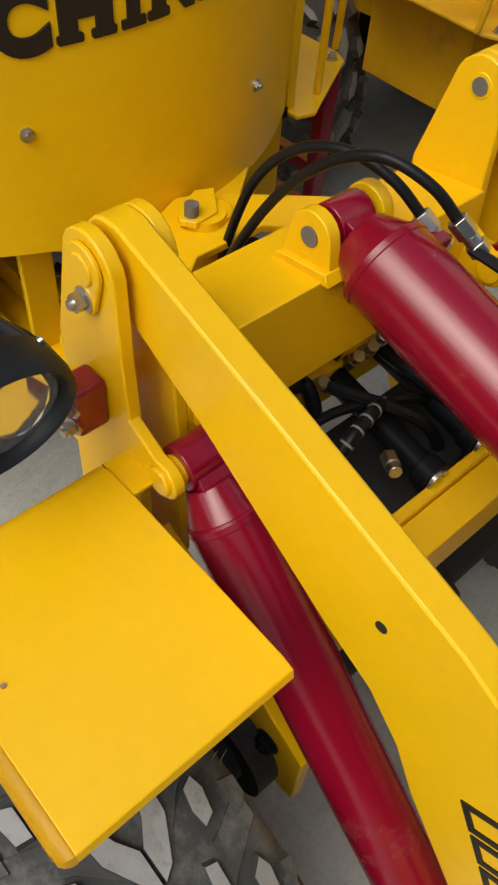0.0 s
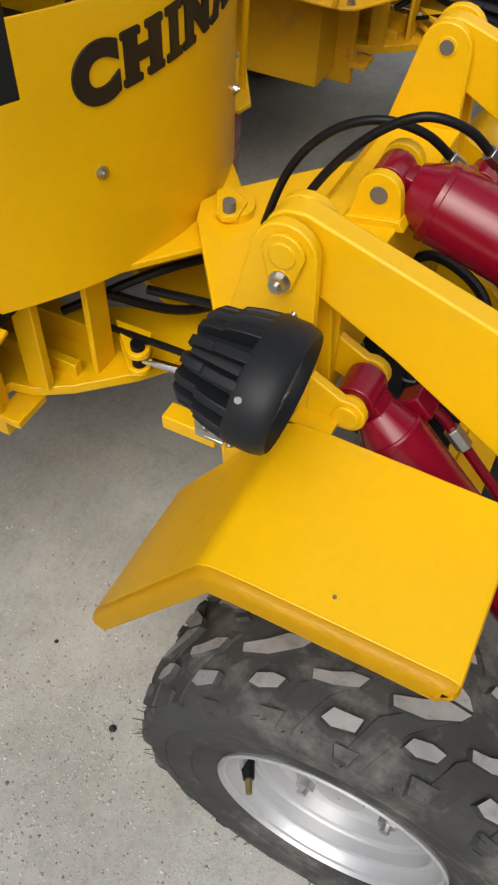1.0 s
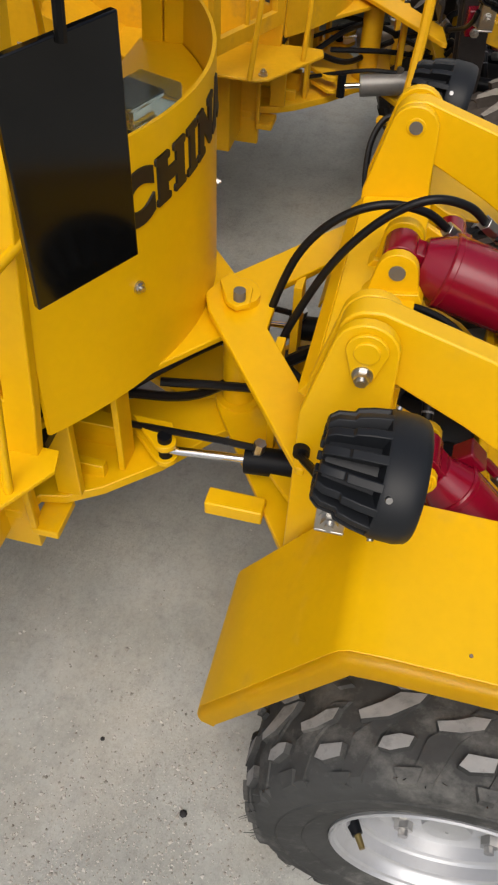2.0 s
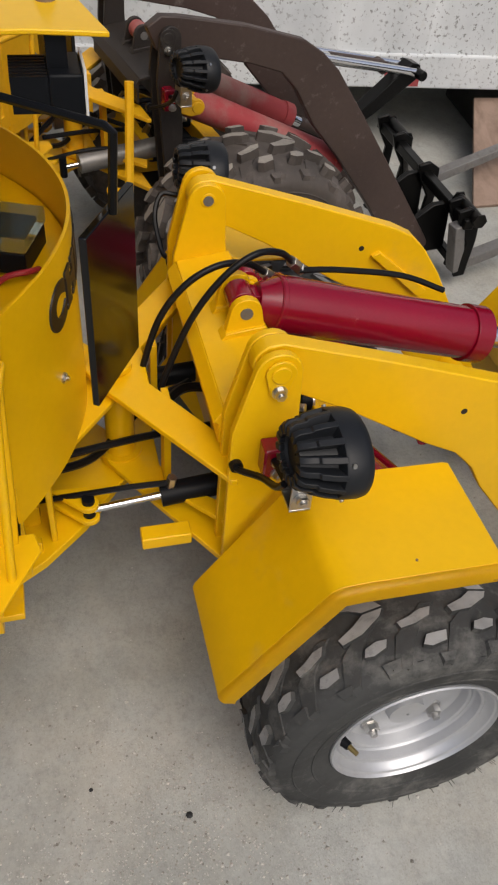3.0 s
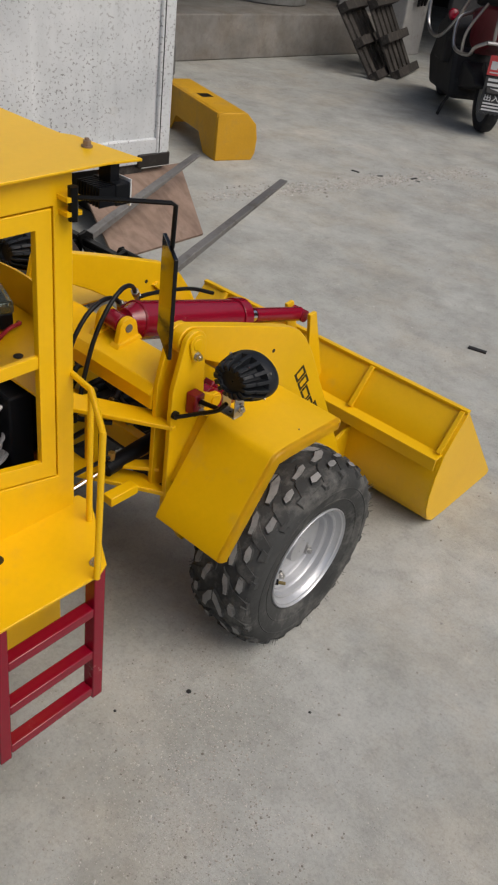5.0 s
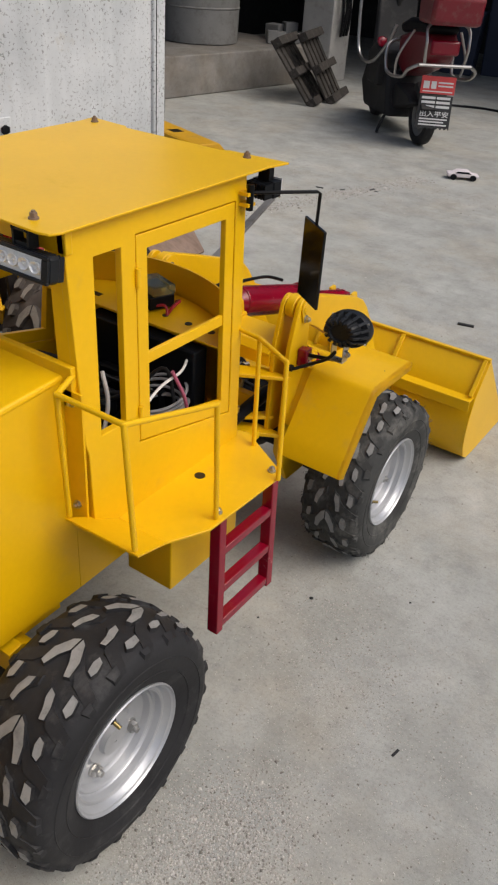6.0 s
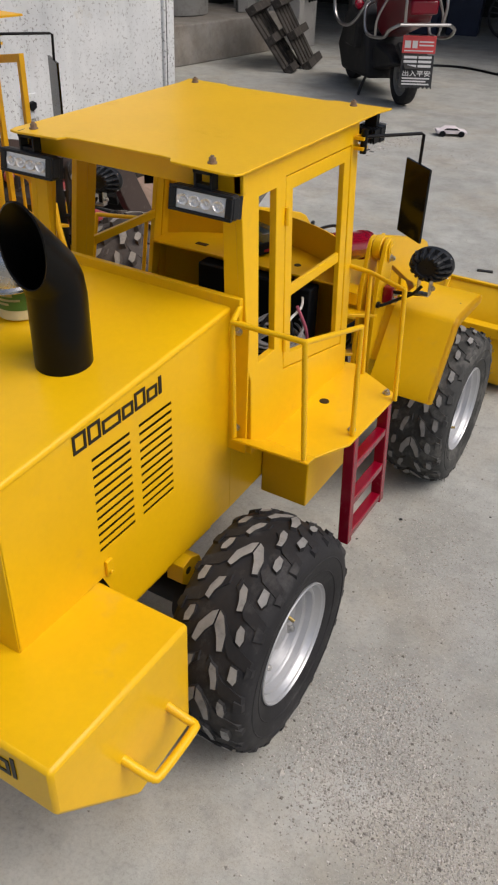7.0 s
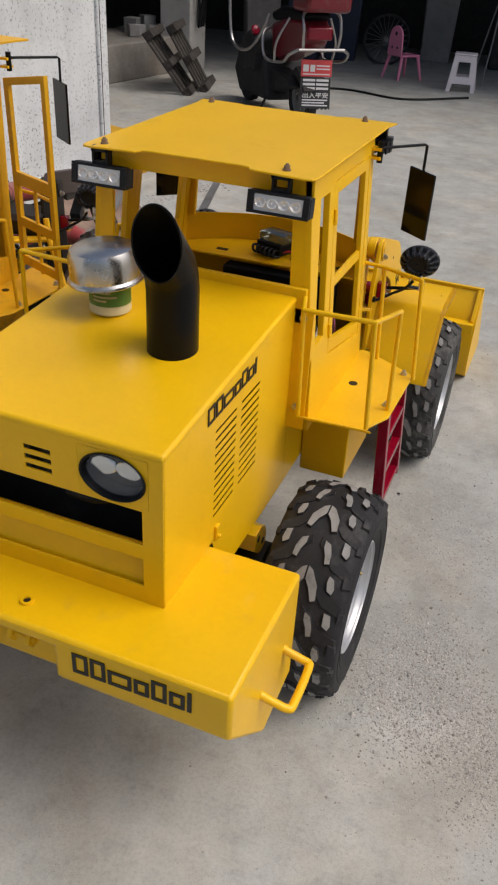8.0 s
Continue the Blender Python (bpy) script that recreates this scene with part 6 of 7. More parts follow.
tagged(part("plywood_sheet", bm, plywood, None, "", 0.002), "stained brown plywood sheet leaning on the container", "board")


def build_spare_counterweight():
    """A loose yellow cast block with cut-away feet."""
    at = pose(-2.09, 3.395, 0, 0, 0, 69.0) @ Matrix.Diagonal((1.05, 1.0, 1.0, 1))
    bm = shell()
    prism(bm, [(0.0, 0.0), (0.0, 0.245), (0.02, 0.262), (0.175, 0.262), (0.235, 0.20), (0.25, 0.12), (0.245, 0.04), (0.225, 0.0)], "y", -0.0, 0.012)
    prism(bm, [(0.0, 0.0), (0.0, 0.245), (0.02, 0.262), (0.175, 0.262), (0.235, 0.20), (0.25, 0.12), (0.245, 0.04), (0.225, 0.0)], "y", 0.80, 0.812)
    prism(bm, [(0.0, 0.10), (0.0, 0.245), (0.02, 0.262), (0.175, 0.262), (0.235, 0.20), (0.25, 0.12)], "y", 0.0121, 0.7999)
    prism(bm, [(0.012, 0.175), (0.012, 0.262), (0.788, 0.262), (0.788, 0.0), (0.66, 0.0), (0.58, 0.10), (0.24, 0.10), (0.16, 0.0), (0.012, 0.0)], "x", -0.003, 0.009)
    ob = part("spare_counterweight", bm, ochre, None, "", 0.004)
    ob.matrix_world = at
    tagged(ob, "dusty yellow steel counterweight standing on the concrete", "counterweight")
    bm = shell()
    box(bm, 0.06, 0.13, 0.36, 0.44, 0.2622, 0.2635)
    part("cut_out", bm, lettering, ob)


build_spare_counterweight()


def build_ledge():
    bm = shell()
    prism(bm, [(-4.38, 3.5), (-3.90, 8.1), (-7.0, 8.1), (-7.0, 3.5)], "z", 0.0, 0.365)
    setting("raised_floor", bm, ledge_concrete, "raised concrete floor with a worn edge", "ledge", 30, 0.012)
    bm = shell()
    lathe(bm, [(0.36, 0.0), (0.38, 0.01), (0.385, 0.30), (0.392, 0.31), (0.385, 0.32), (0.385, 0.62), (0.392, 0.63), (0.385, 0.64), (0.385, 0.90), (0.36, 0.91), (0.34, 0.905), (0.34, 0.03), (0.002, 0.03), (0.002, 0.0)], None, 40)
    ob = part("steel_drum", bm, dull_grey, None, "", smooth=30)
    ob.matrix_world = pose(-4.80, 6.92, 0.365) @ Matrix.Scale(1.08, 4)
    tagged(ob, "dull grey open steel drum on the raised floor", "drum")
    r = random.Random(3)
    for i, (x, y) in enumerate(((-4.28, 7.55), (-4.33, 7.72), (-4.18, 7.85), (-4.48, 7.9), (-4.35, 8.0))):
        bm = shell()
        s = r.uniform(0.06, 0.10)
        prism(bm, [(-s, -s * 0.7), (s * 0.8, -s), (s, s * 0.5), (-s * 0.6, s)], "z", 0.0, s * r.uniform(1.2, 2.4))
        ob = part("rubble_block", bm, dull_grey, None, "", 0.01)
        ob.matrix_world = pose(x, y, 0.365, r.uniform(-4, 4), 0, r.uniform(0, 90))
        tagged(ob, "grey broken concrete block on the raised floor", "block", "rubble on the ledge")
    # stack of weathered pallets that leans against the ledge
    for k in range(2):
        root = thing("pallet", "weathered dark wooden pallet leaning on the ledge", "pallet", "leaning pallets", pose(-3.16 + 0.04 * k, 6.86 + 0.30 * k, 0.02, 0, -128 + 6 * k, 18) @ Matrix.Scale(0.95, 4))
        for j in range(5):
            bm = shell()
            box(bm, -0.02, 0.75, -0.35 + 0.16 * j, -0.25 + 0.16 * j, 0.075, 0.095)
            part("board", bm, brown_wood, root, bevel=0.003)
        for j in range(3):
            bm = shell()
            box(bm, 0.0 + 0.33 * j, 0.08 + 0.33 * j, -0.36, 0.40, 0.0, 0.0745)
            part("bearer", bm, brown_wood, root, bevel=0.003)
    bm = shell()
    box(bm, -4.14, -3.76, 7.93, 8.35, 0.0, 1.32)
    tagged(part("cabinet", bm, pale_grey, None, "", 0.01), "scuffed grey sheet-metal cabinet by the ledge", "cabinet")
    bm = shell()
    for k in range(3):
        tube(bm, smooth_line([(-3.75, 7.98 + 0.08 * k, 1.17), (-3.69, 8.02 + 0.08 * k, 0.75), (-3.71, 8.06 + 0.06 * k, 0.48), (-3.67, 8.12, 0.95)]), 0.014)
    tagged(part("hanging_hose", bm, hose_mat, None), "black hoses hanging on the grey cabinet", "hose")


build_ledge()


def build_shed():
    """The open workshop behind: near-black walls and an unseen roof that keep it dim."""
    # the interior's shade is painted into the walls as near-black grey
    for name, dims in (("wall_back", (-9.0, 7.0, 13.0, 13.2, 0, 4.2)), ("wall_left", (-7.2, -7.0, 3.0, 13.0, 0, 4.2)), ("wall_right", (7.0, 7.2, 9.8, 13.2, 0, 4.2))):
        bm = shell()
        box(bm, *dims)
        setting(name, bm, dark_grey, "grimy workshop wall with its dimness painted near black", "wall", 0)
    # roof out of view, placed to block the sky over floor and ledge
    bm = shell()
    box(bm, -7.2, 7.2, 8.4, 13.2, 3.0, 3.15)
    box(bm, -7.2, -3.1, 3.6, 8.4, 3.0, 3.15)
    setting("ceiling", bm, dark_grey, "dark unseen workshop roof that shades the floor", "ceiling", 0)


build_shed()


def build_scooter():
    """A maroon scooter seen from behind, with crash bars, a top case and a mud flap sign."""
    root = thing("motor_scooter", "dusty maroon motor scooter on its stand with chrome crash bars", "scooter", at=pose(-1.675, 5.86, 0, 0, 0, 44) @ Matrix.Scale(1.045, 4))
    ax = Matrix.Rotation(radians(90), 4, "Y")
    for y, z, name in ((0.0, 0.215, "rear_wheel"), (1.15, 0.215, "front_wheel")):
        bm = shell()
        lathe(bm, [(0.15, 0.036), (0.185, 0.046), (0.208, 0.036), (0.215, 0.0), (0.208, -0.036), (0.185, -0.046), (0.15, -0.036)], Matrix.Translation((0, y, z)) @ ax, 40, closed=True)
        w = part(name, bm, rubber, root, "black scooter tyre on a grey rim")
        bm = shell()
        lathe(bm, [(0.155, 0.034), (0.12, 0.02), (0.03, 0.05), (0.03, -0.05), (0.12, -0.02), (0.155, -0.034)], Matrix.Translation((0, y, z)) @ ax, 32, closed=True)
        part("rim", bm, dull_grey, w)
    bm = shell()
    prism(bm, [(-0.12, 0.60), (0.10, 0.52), (0.34, 0.44), (0.48, 0.50), (0.46, 0.72), (0.20, 0.78), (-0.10, 0.80), (-0.20, 0.74)], "x", -0.13, 0.13)
    for v in bm.verts:
        v.co.x *= 1.0 - 0.35 * max(0, (0.62 - v.co.z) / 0.2) - 0.15 * max(0.0, -v.co.y / 0.2)
    part("tail_body", bm, maroon, root, "dusty maroon tail fairing", bevel=0.03)
    bm = shell()
    prism(bm, [(-0.14, 0.79), (0.46, 0.74), (0.50, 0.80), (0.30, 0.86), (-0.06, 0.87), (-0.16, 0.84)], "x", -0.12, 0.12)
    part("seat", bm, black, root, "black padded seat", bevel=0.03)
    bm = shell()
    prism(bm, [(-0.34, 0.86), (-0.06, 0.86), (-0.04, 1.06), (-0.08, 1.10), (-0.30, 1.10), (-0.36, 1.04)], "x", -0.19, 0.19)
    part("top_case", bm, maroon, root, "maroon top case behind the seat", bevel=0.03)
    bm = shell()
    box(bm, -0.11, 0.11, -0.225, -0.19, 0.66, 0.76)
    part("tail_light", bm, red, root, "red tail light", bevel=0.02)
    bm = shell()
    prism(bm, [(0.45, 0.24), (0.85, 0.24), (0.98, 0.45), (1.02, 0.95), (0.96, 0.98), (0.90, 0.55), (0.80, 0.32), (0.45, 0.32)], "x", -0.17, 0.17)
    part("leg_shield", bm, dark_grey, root, "dark front shield and footboard", bevel=0.02)
    bm = shell()
    prism(bm, [(0.30, 0.14), (0.95, 0.12), (1.10, 0.30), (0.98, 0.50), (0.42, 0.46)], "x", -0.20, 0.20)
    part("footboard", bm, dark_grey, root, "dark footboard and side covers", bevel=0.03)
    bm = shell()
    rod(bm, (0, 1.15, 0.215), (0, 0.95, 0.98), 0.028)
    tube(bm, smooth_line([(-0.34, 0.86, 1.02), (-0.15, 0.93, 1.06), (0, 0.95, 1.02), (0.15, 0.93, 1.06), (0.34, 0.86, 1.02)]), 0.014)
    part("handlebar", bm, dark_grey, root)
    bm = shell()
    for sg in (1, -1):
        s = 0.26 * sg
        tube(bm, smooth_line([(sg * 0.14, 0.40, 0.70), (s, 0.30, 0.66), (s * 1.04, 0.26, 0.52), (s, 0.16, 0.475), (s, -0.12, 0.50), (s, -0.22, 0.56), (sg * 0.20, -0.26, 0.60)], 6), 0.0125)
        tube(bm, smooth_line([(s, 0.05, 0.478), (s * 1.02, 0.02, 0.62), (sg * 0.18, -0.02, 0.80)], 6), 0.010)
    tube(bm, [(-0.20, -0.26, 0.60), (0.20, -0.26, 0.60)], 0.0125)
    tube(bm, smooth_line([(-0.15, -0.24, 0.60), (-0.16, -0.25, 0.74), (-0.13, -0.20, 0.86), (0.13, -0.20, 0.86), (0.16, -0.25, 0.74), (0.15, -0.24, 0.60)], 6), 0.0115)
    part("tail_bar", bm, worn_chrome, root, "chromed tube crash bar round the tail")
    for sg in (1, -1):
        bm = shell()
        tube(bm, smooth_line([(sg * 0.20, 0.95, 1.10), (sg * 0.33, 0.90, 1.02), (sg * 0.34, 0.86, 0.70), (sg * 0.33, 0.80, 0.54), (sg * 0.32, 0.62, 0.50), (sg * 0.30, 0.45, 0.54), (sg * 0.24, 0.36, 0.68), (sg * 0.20, 0.34, 0.80)], 6), 0.013)
        part("leg_bar", bm, worn_chrome, root, "chromed tube leg guard")
    bm = shell()
    prism(bm, [(0.50, 0.34), (0.74, 0.34), (0.80, 0.56), (0.62, 0.66), (0.48, 0.60)], "x", -0.26, -0.06)
    part("side_box", bm, dark_grey, root, "dark box on the footboard", bevel=0.02)
    bm = shell()
    lathe(bm, [(0.002, -0.015), (0.034, -0.015), (0.040, 0.0), (0.030, 0.012), (0.002, 0.016)], Matrix.Translation((-0.24, 0.52, 0.66)) @ Matrix.Rotation(radians(70), 4, "X"), 20)
    part("side_light", bm, red, root, "red side reflector")
    bm = shell()
    prism(bm, [(-0.06, 0.30), (0.36, 0.20), (0.46, 0.28), (0.34, 0.40), (0.02, 0.36)], "x", -0.14, 0.02)
    part("silencer", rodded((0.13, 0.36, 0.28), (0.14, -0.06, 0.34), 0.055, 0.045), dull_grey, root, "dusty grey silencer")
    part("engine", bm, dark_grey, root, "greasy engine and silencer", bevel=0.02)
    bm = shell()
    prism(bm, [(-0.05, 0.46), (-0.235, 0.30), (-0.225, 0.285), (0.0, 0.42)], "x", -0.11, 0.11)
    part("rear_mudguard", bm, dark_grey, root, bevel=0.006)
    bm = shell()
    tube(bm, smooth_line([(-0.10, 0.42, 0.25), (-0.19, 0.40, 0.10), (-0.23, 0.38, 0.005)]), 0.012)
    part("side_stand", bm, dark_grey, root)
    # the red sign plate and the dark mud flap with pale bars for its writing
    tilt = Matrix.Translation((-0.012, -0.252, 0)) @ Matrix.Rotation(radians(-13), 4, "Z") @ Matrix.Rotation(radians(-6), 4, "X") @ Matrix.Diagonal((1.28, 1, 1, 1))
    bm = shell()
    box(bm, -0.098, 0.098, -0.004, 0.0, 0.405, 0.525)
    plate = part("sign_plate", bm, plate_red, root, "red painted sign plate", 0.004, tilt)
    for a, b, z, h in ((-0.085, -0.05, 0.44, 0.05), (-0.04, -0.01, 0.44, 0.05), (0.0, 0.085, 0.478, 0.010), (0.0, 0.085, 0.455, 0.010), (-0.085, 0.085, 0.418, 0.008)):
        bm = shell()
        box(bm, a, b, -0.0055, -0.0042, z, z + h)
        part("plate_mark", bm, sign_white, plate, "", 0, tilt)
    bm = shell()
    prism(bm, [(-0.095, 0.395), (0.095, 0.395), (0.10, 0.16)] + [(0.10 - 0.0125 * k, 0.16 if k % 2 == 0 else 0.175) for k in range(1, 16)] + [(-0.10, 0.16)], "y", -0.003, 0.002)
    flap = part("mud_flap", bm, plate_black, root, "dark rubber mud flap with pale writing", 0, tilt)
    for x0 in (-0.082, 0.004):
        bm = shell()
        for a, b, z, h in ((0, 0.078, 0.370, 0.017), (0, 0.078, 0.340, 0.017), (0, 0.078, 0.310, 0.017)):
            box(bm, x0 + a, x0 + b, -0.0052, -0.0032, z, z + h)
        part("flap_writing", bm, sign_white, flap, "", 0, tilt)
    bm = shell()
    for k in range(3):
        box(bm, -0.082, 0.082 - 0.02 * (k % 2), -0.0052, -0.0032, 0.228 - 0.020 * k, 0.238 - 0.020 * k)
    part("flap_writing", bm, sign_white, flap, "", 0, tilt)
    bm = word_mesh("出入平安", 0.043, lambda u, v, w: (-0.085 + u, -0.0042 - w, 0.252 + v), 0.0008, 0.0006)
    part("flap_words", bm, sign_white, flap, "pale painted characters", 0, tilt)


build_scooter()


def build_toy_car():
    root = thing("toy_car", "small white toy car with black wheels on the concrete", "toy car", at=pose(-0.965, 5.06, 0, 0, 0, -60) @ Matrix.Diagonal((0.95, 0.95, 0.84, 1)))
    bm = shell()
    prism(bm, [(-0.115, 0.022), (0.115, 0.022), (0.118, 0.042), (0.07, 0.050), (0.035, 0.072), (-0.045, 0.072), (-0.075, 0.052), (-0.118, 0.050)], "x", -0.048, 0.048)
    part("body", bm, white_plastic, root, "white body", bevel=0.006)
    bm = shell()
    prism(bm, [(0.058, 0.0525), (0.034, 0.0690), (-0.044, 0.0690), (-0.066, 0.0545)], "x", -0.0492, 0.0492)
    part("windows", bm, black, root, bevel=0.002)
    for x in (-0.046, 0.046):
        for y in (-0.072, 0.072):
            bm = shell()
            rod(bm, (x - 0.012, y, 0.024), (x + 0.012, y, 0.024), 0.024, seg=20)
            part("wheel", bm, black, root, bevel=0.003)


build_toy_car()


def build_child_chair():
    root = thing("child_chair", "small pink plastic child's chair", "chair", at=pose(-1.58, 9.38, 0, 0, 0, -40))
    bm = shell()
    prism(bm, [(-0.15, -0.14), (0.15, -0.14), (0.13, 0.15), (-0.13, 0.15)], "z", 0.255, 0.280)
    part("seat", bm, pink, root, bevel=0.01)
    bm = shell()
    prism(bm, [(-0.14, 0.27), (0.14, 0.27), (0.125, 0.46)] + arc(0.0, 0.46, 0.125, 0, 180, 8)[1:-1] + [(-0.125, 0.46)], "y", -0.155, -0.135)
    back = part("backrest", bm, pink, root, bevel=0.006)
    for x, z, r in ((0.0, 0.50, 0.022), (-0.05, 0.35, 0.015), (0.05, 0.35, 0.015)):
        bm = shell()
        rod(bm, (x, -0.134, z), (x, -0.1565, z), r, seg=14)
        part("back_hole", bm, dark_grey, back)
    for x in (-1, 1):
        for y in (-1, 1):
            bm = shell()
            rod(bm, (0.12 * x, 0.12 * y, 0.258), (0.165 * x, 0.17 * y, 0.0), 0.022, 0.015, 12)
            part("leg", bm, pink, root)


build_child_chair()


def build_stool():
    root = thing("plastic_stool", "square white plastic stool with cut-out sides", "stool", at=pose(-0.78, 8.96, 0, 0, 0, 6))
    bm = shell()
    box(bm, -0.125, 0.125, -0.125, 0.125, 0.375, 0.395)
    top = part("seat", bm, white_plastic, root, bevel=0.012)
    for k in range(4):
        turn = Matrix.Rotation(radians(90 * k), 4, "Z")

        def skin(u, v, d):
            w = 0.118 + (0.385 - v) * 0.12
            return (u * w, -w + d, v)
        bm = shell()
        pierced(bm, [-1.0, -0.70, -0.52, 0.52, 0.70, 1.0], [0.0, 0.085, 0.16, 0.31, 0.376], {(1, 0), (2, 0), (3, 0), (2, 2)}, skin, 0.008)
        part("side_panel", bm, white_plastic, root, "", 0.003, turn)


build_stool()


def build_workshop_clutter():
    """Dim things at the back of the workshop."""
    root = thing("bicycle_wheel", "old dark bicycle wheel leaning in the workshop", "wheel", at=pose(-2.1, 10.6, 0.30, 0, 0, 25))
    bm = shell()
    tube(bm, [(0.30 * math.cos(a), 0, 0.30 * math.sin(a)) for a in (2 * math.pi * k / 40 for k in range(40))], 0.018, 8, closed=True)
    part("tyre", bm, rubber, root)
    bm = shell()
    for k in range(12):
        a = math.pi * k / 12
        rod(bm, (-0.29 * math.cos(a), 0, -0.29 * math.sin(a)), (0.29 * math.cos(a), 0, 0.29 * math.sin(a)), 0.003, seg=5)
    part("spokes", bm, dull_grey, root)
    for x, y, h, m, lab in ((-3.2, 10.4, 0.75, blue_plastic, "dark blue plastic bin in the workshop"), (-2.75, 10.7, 0.95, blue_plastic, "tall dark blue plastic bin in the workshop"), (-0.6, 11.4, 0.8, dark_grey, "dark grey crate at the workshop wall"), (0.5, 10.9, 0.55, dark_grey, "low dark crate at the workshop wall"), (-1.6, 11.6, 1.2, dull_grey, "grey steel cupboard at the workshop wall")):
        bm = shell()
        prism(bm, [(-0.24, -0.2), (0.24, -0.2), (0.24, 0.2), (-0.24, 0.2)], "z", 0, h)
        for v in bm.verts:
            if v.co.z < 0.01:
                v.co.x *= 0.85
                v.co.y *= 0.85
        box(bm, -0.26, 0.26, -0.22, 0.22, h - 0.05, h)
        ob = part("storage_bin", bm, m, None, "", 0.015)
        ob.matrix_world = pose(x, y, 0, 0, 0, 12)
        tagged(ob, lab, "bin", "workshop bins")
    root = thing("tripod_stand", "thin steel tripod stand in the workshop", "stand", at=pose(-0.55, 9.75, 0))
    for k in range(3):
        a = radians(120 * k + 20)
        bm = shell()
        rod(bm, (0.02 * math.cos(a), 0.02 * math.sin(a), 1.2), (0.34 * math.cos(a), 0.34 * math.sin(a), 0.0), 0.009, seg=8)
        part("leg", bm, dull_grey, root)
    bm = shell()
    box(bm, -0.25, 0.9, 9.72, 9.82, 0.0, 0.09)
    tagged(part("timber_beam", bm, old_yellow, None, "", 0.004), "dusty yellow timber beam on the workshop floor", "beam")
    bm = shell()
    tube(bm, smooth_line([(-2.6, 7.6, 0.012), (-1.9, 8.0, 0.012), (-1.2, 7.8, 0.012), (-0.6, 8.4, 0.012)]), 0.012)
    tagged(part("floor_cable", bm, hose_mat, None), "black cable lying across the concrete", "cable")


build_workshop_clutter()
for i, (x, y, a, s) in enumerate(((-1.55, 4.05, 10, 0.05), (-1.42, 4.12, 60, 0.04), (-1.28, 4.28, 80, 0.05), (-1.24, 4.26, 20, 0.03), (0.05, 2.6, 15, 0.07), (0.763, 0.441, 80, 0.022))):
    bm = shell()
    box(bm, -s / 2, s / 2, -s * 0.13, s * 0.13, 0, s * 0.10)
    ob = part("dark_chip", bm, dark_grey, None, "", 0.0006)
    ob.matrix_world = pose(x, y, 0, 0, 0, a)
    tagged(ob, "small dark scrap of wood on the concrete", "scrap", "scraps on the ground")


# ---- the two machines ----
def build_new_loader():
    st = dict(paint=yellow, arm=yellow, ladder=red, lettered=True)
    root = thing("wheel_loader", "glossy yellow ride-on scale wheel loader with crimson rams", "loader")
    F = Matrix()
    build_hood(root, st)
    build_exhaust(root)
    build_counterweight(root, st)
    build_cab(root, st)
    build_roof(root, st)
    for x in (0.172, -0.195):
        build_led_bar(root, x, 0.104, 0.972)
    for sg in (1, -1):
        build_cube_lamp(root, sg * 0.222, 0.632, 0.988)
        build_mirror(root, sg)
        build_platform(root, st, sg)
        build_fender(root, st, F, sg)
        build_work_lamp(root, F, sg)
        build_lift_clevis(root, st, F, sg)
        build_ram(root, "lift_ram", "crimson lift ram below the arm", (sg * 0.190, 0.905, 0.540), (sg * 0.190, 1.300, 0.140), 0.031, 0.49, 0.03, F, red)
    build_chassis(root, st)
    build_cab_clutter(root)
    build_front_frame(root, st, F)
    build_valves(root, F)
    build_arms(root, st, F)
    build_ram(root, "tilt_ram", "glossy crimson tilt ram between the arms", (0.0, 0.849, 0.630), (0.0, 1.458, 0.468), 0.039, 0.385, 0.05, F, red)
    build_hoses(root, F)
    build_bucket(root, st, F)
    for sg, y, spin in ((1, 0.0, 15), (-1, 0.0, 60), (1, 1.0, 100), (-1, 1.0, 30)):
        front = y > 0.5
        kit, slim, size = (dusty_wheel, 0.745, 0.986) if front else (new_wheel, 0.80, 1.0)
        shift = 0.098 * (1 - slim)
        place = Matrix.Translation((sg * (0.3637 - shift), 1.015 if front else 0.004, 0.210 if front else 0.2145)) @ (Matrix() if sg > 0 else Matrix.Rotation(radians(180), 4, "Z"))
        add_wheel(root, kit, place @ Matrix.Rotation(radians(spin), 4, "X") @ Matrix.Diagonal((1, size, size, 1)), slim, shift)


def build_open_door(root, st):
    """A tall frame door that stands open on its front hinge."""
    turn = Matrix.Translation((0.275, 0.540, 0)) @ Matrix.Rotation(radians(-23.7), 4, "Z")
    w = 0.195

    def skin(u, z, d):
        return (u, d, z - (0.03 * (w - u) / w if z > 1.0 else 0.0))
    bm = shell()
    pierced(bm, [0.0, 0.022, w - 0.018, w], [0.555, 0.580, 0.665, 0.690, 0.778, 0.812, 1.052, 1.070], {(1, 1), (1, 3), (1, 5)}, skin, 0.012)
    door = part("cab_door", bm, st["paint"], root, "tall yellow frame door standing open", 0.001, turn)
    bm = shell()
    rod(bm, (0.10, 0.006, 0.57), (0.10, 0.006, 0.79), 0.0045, seg=8)
    part("door_bar", bm, st["paint"], door, "", 0, turn)


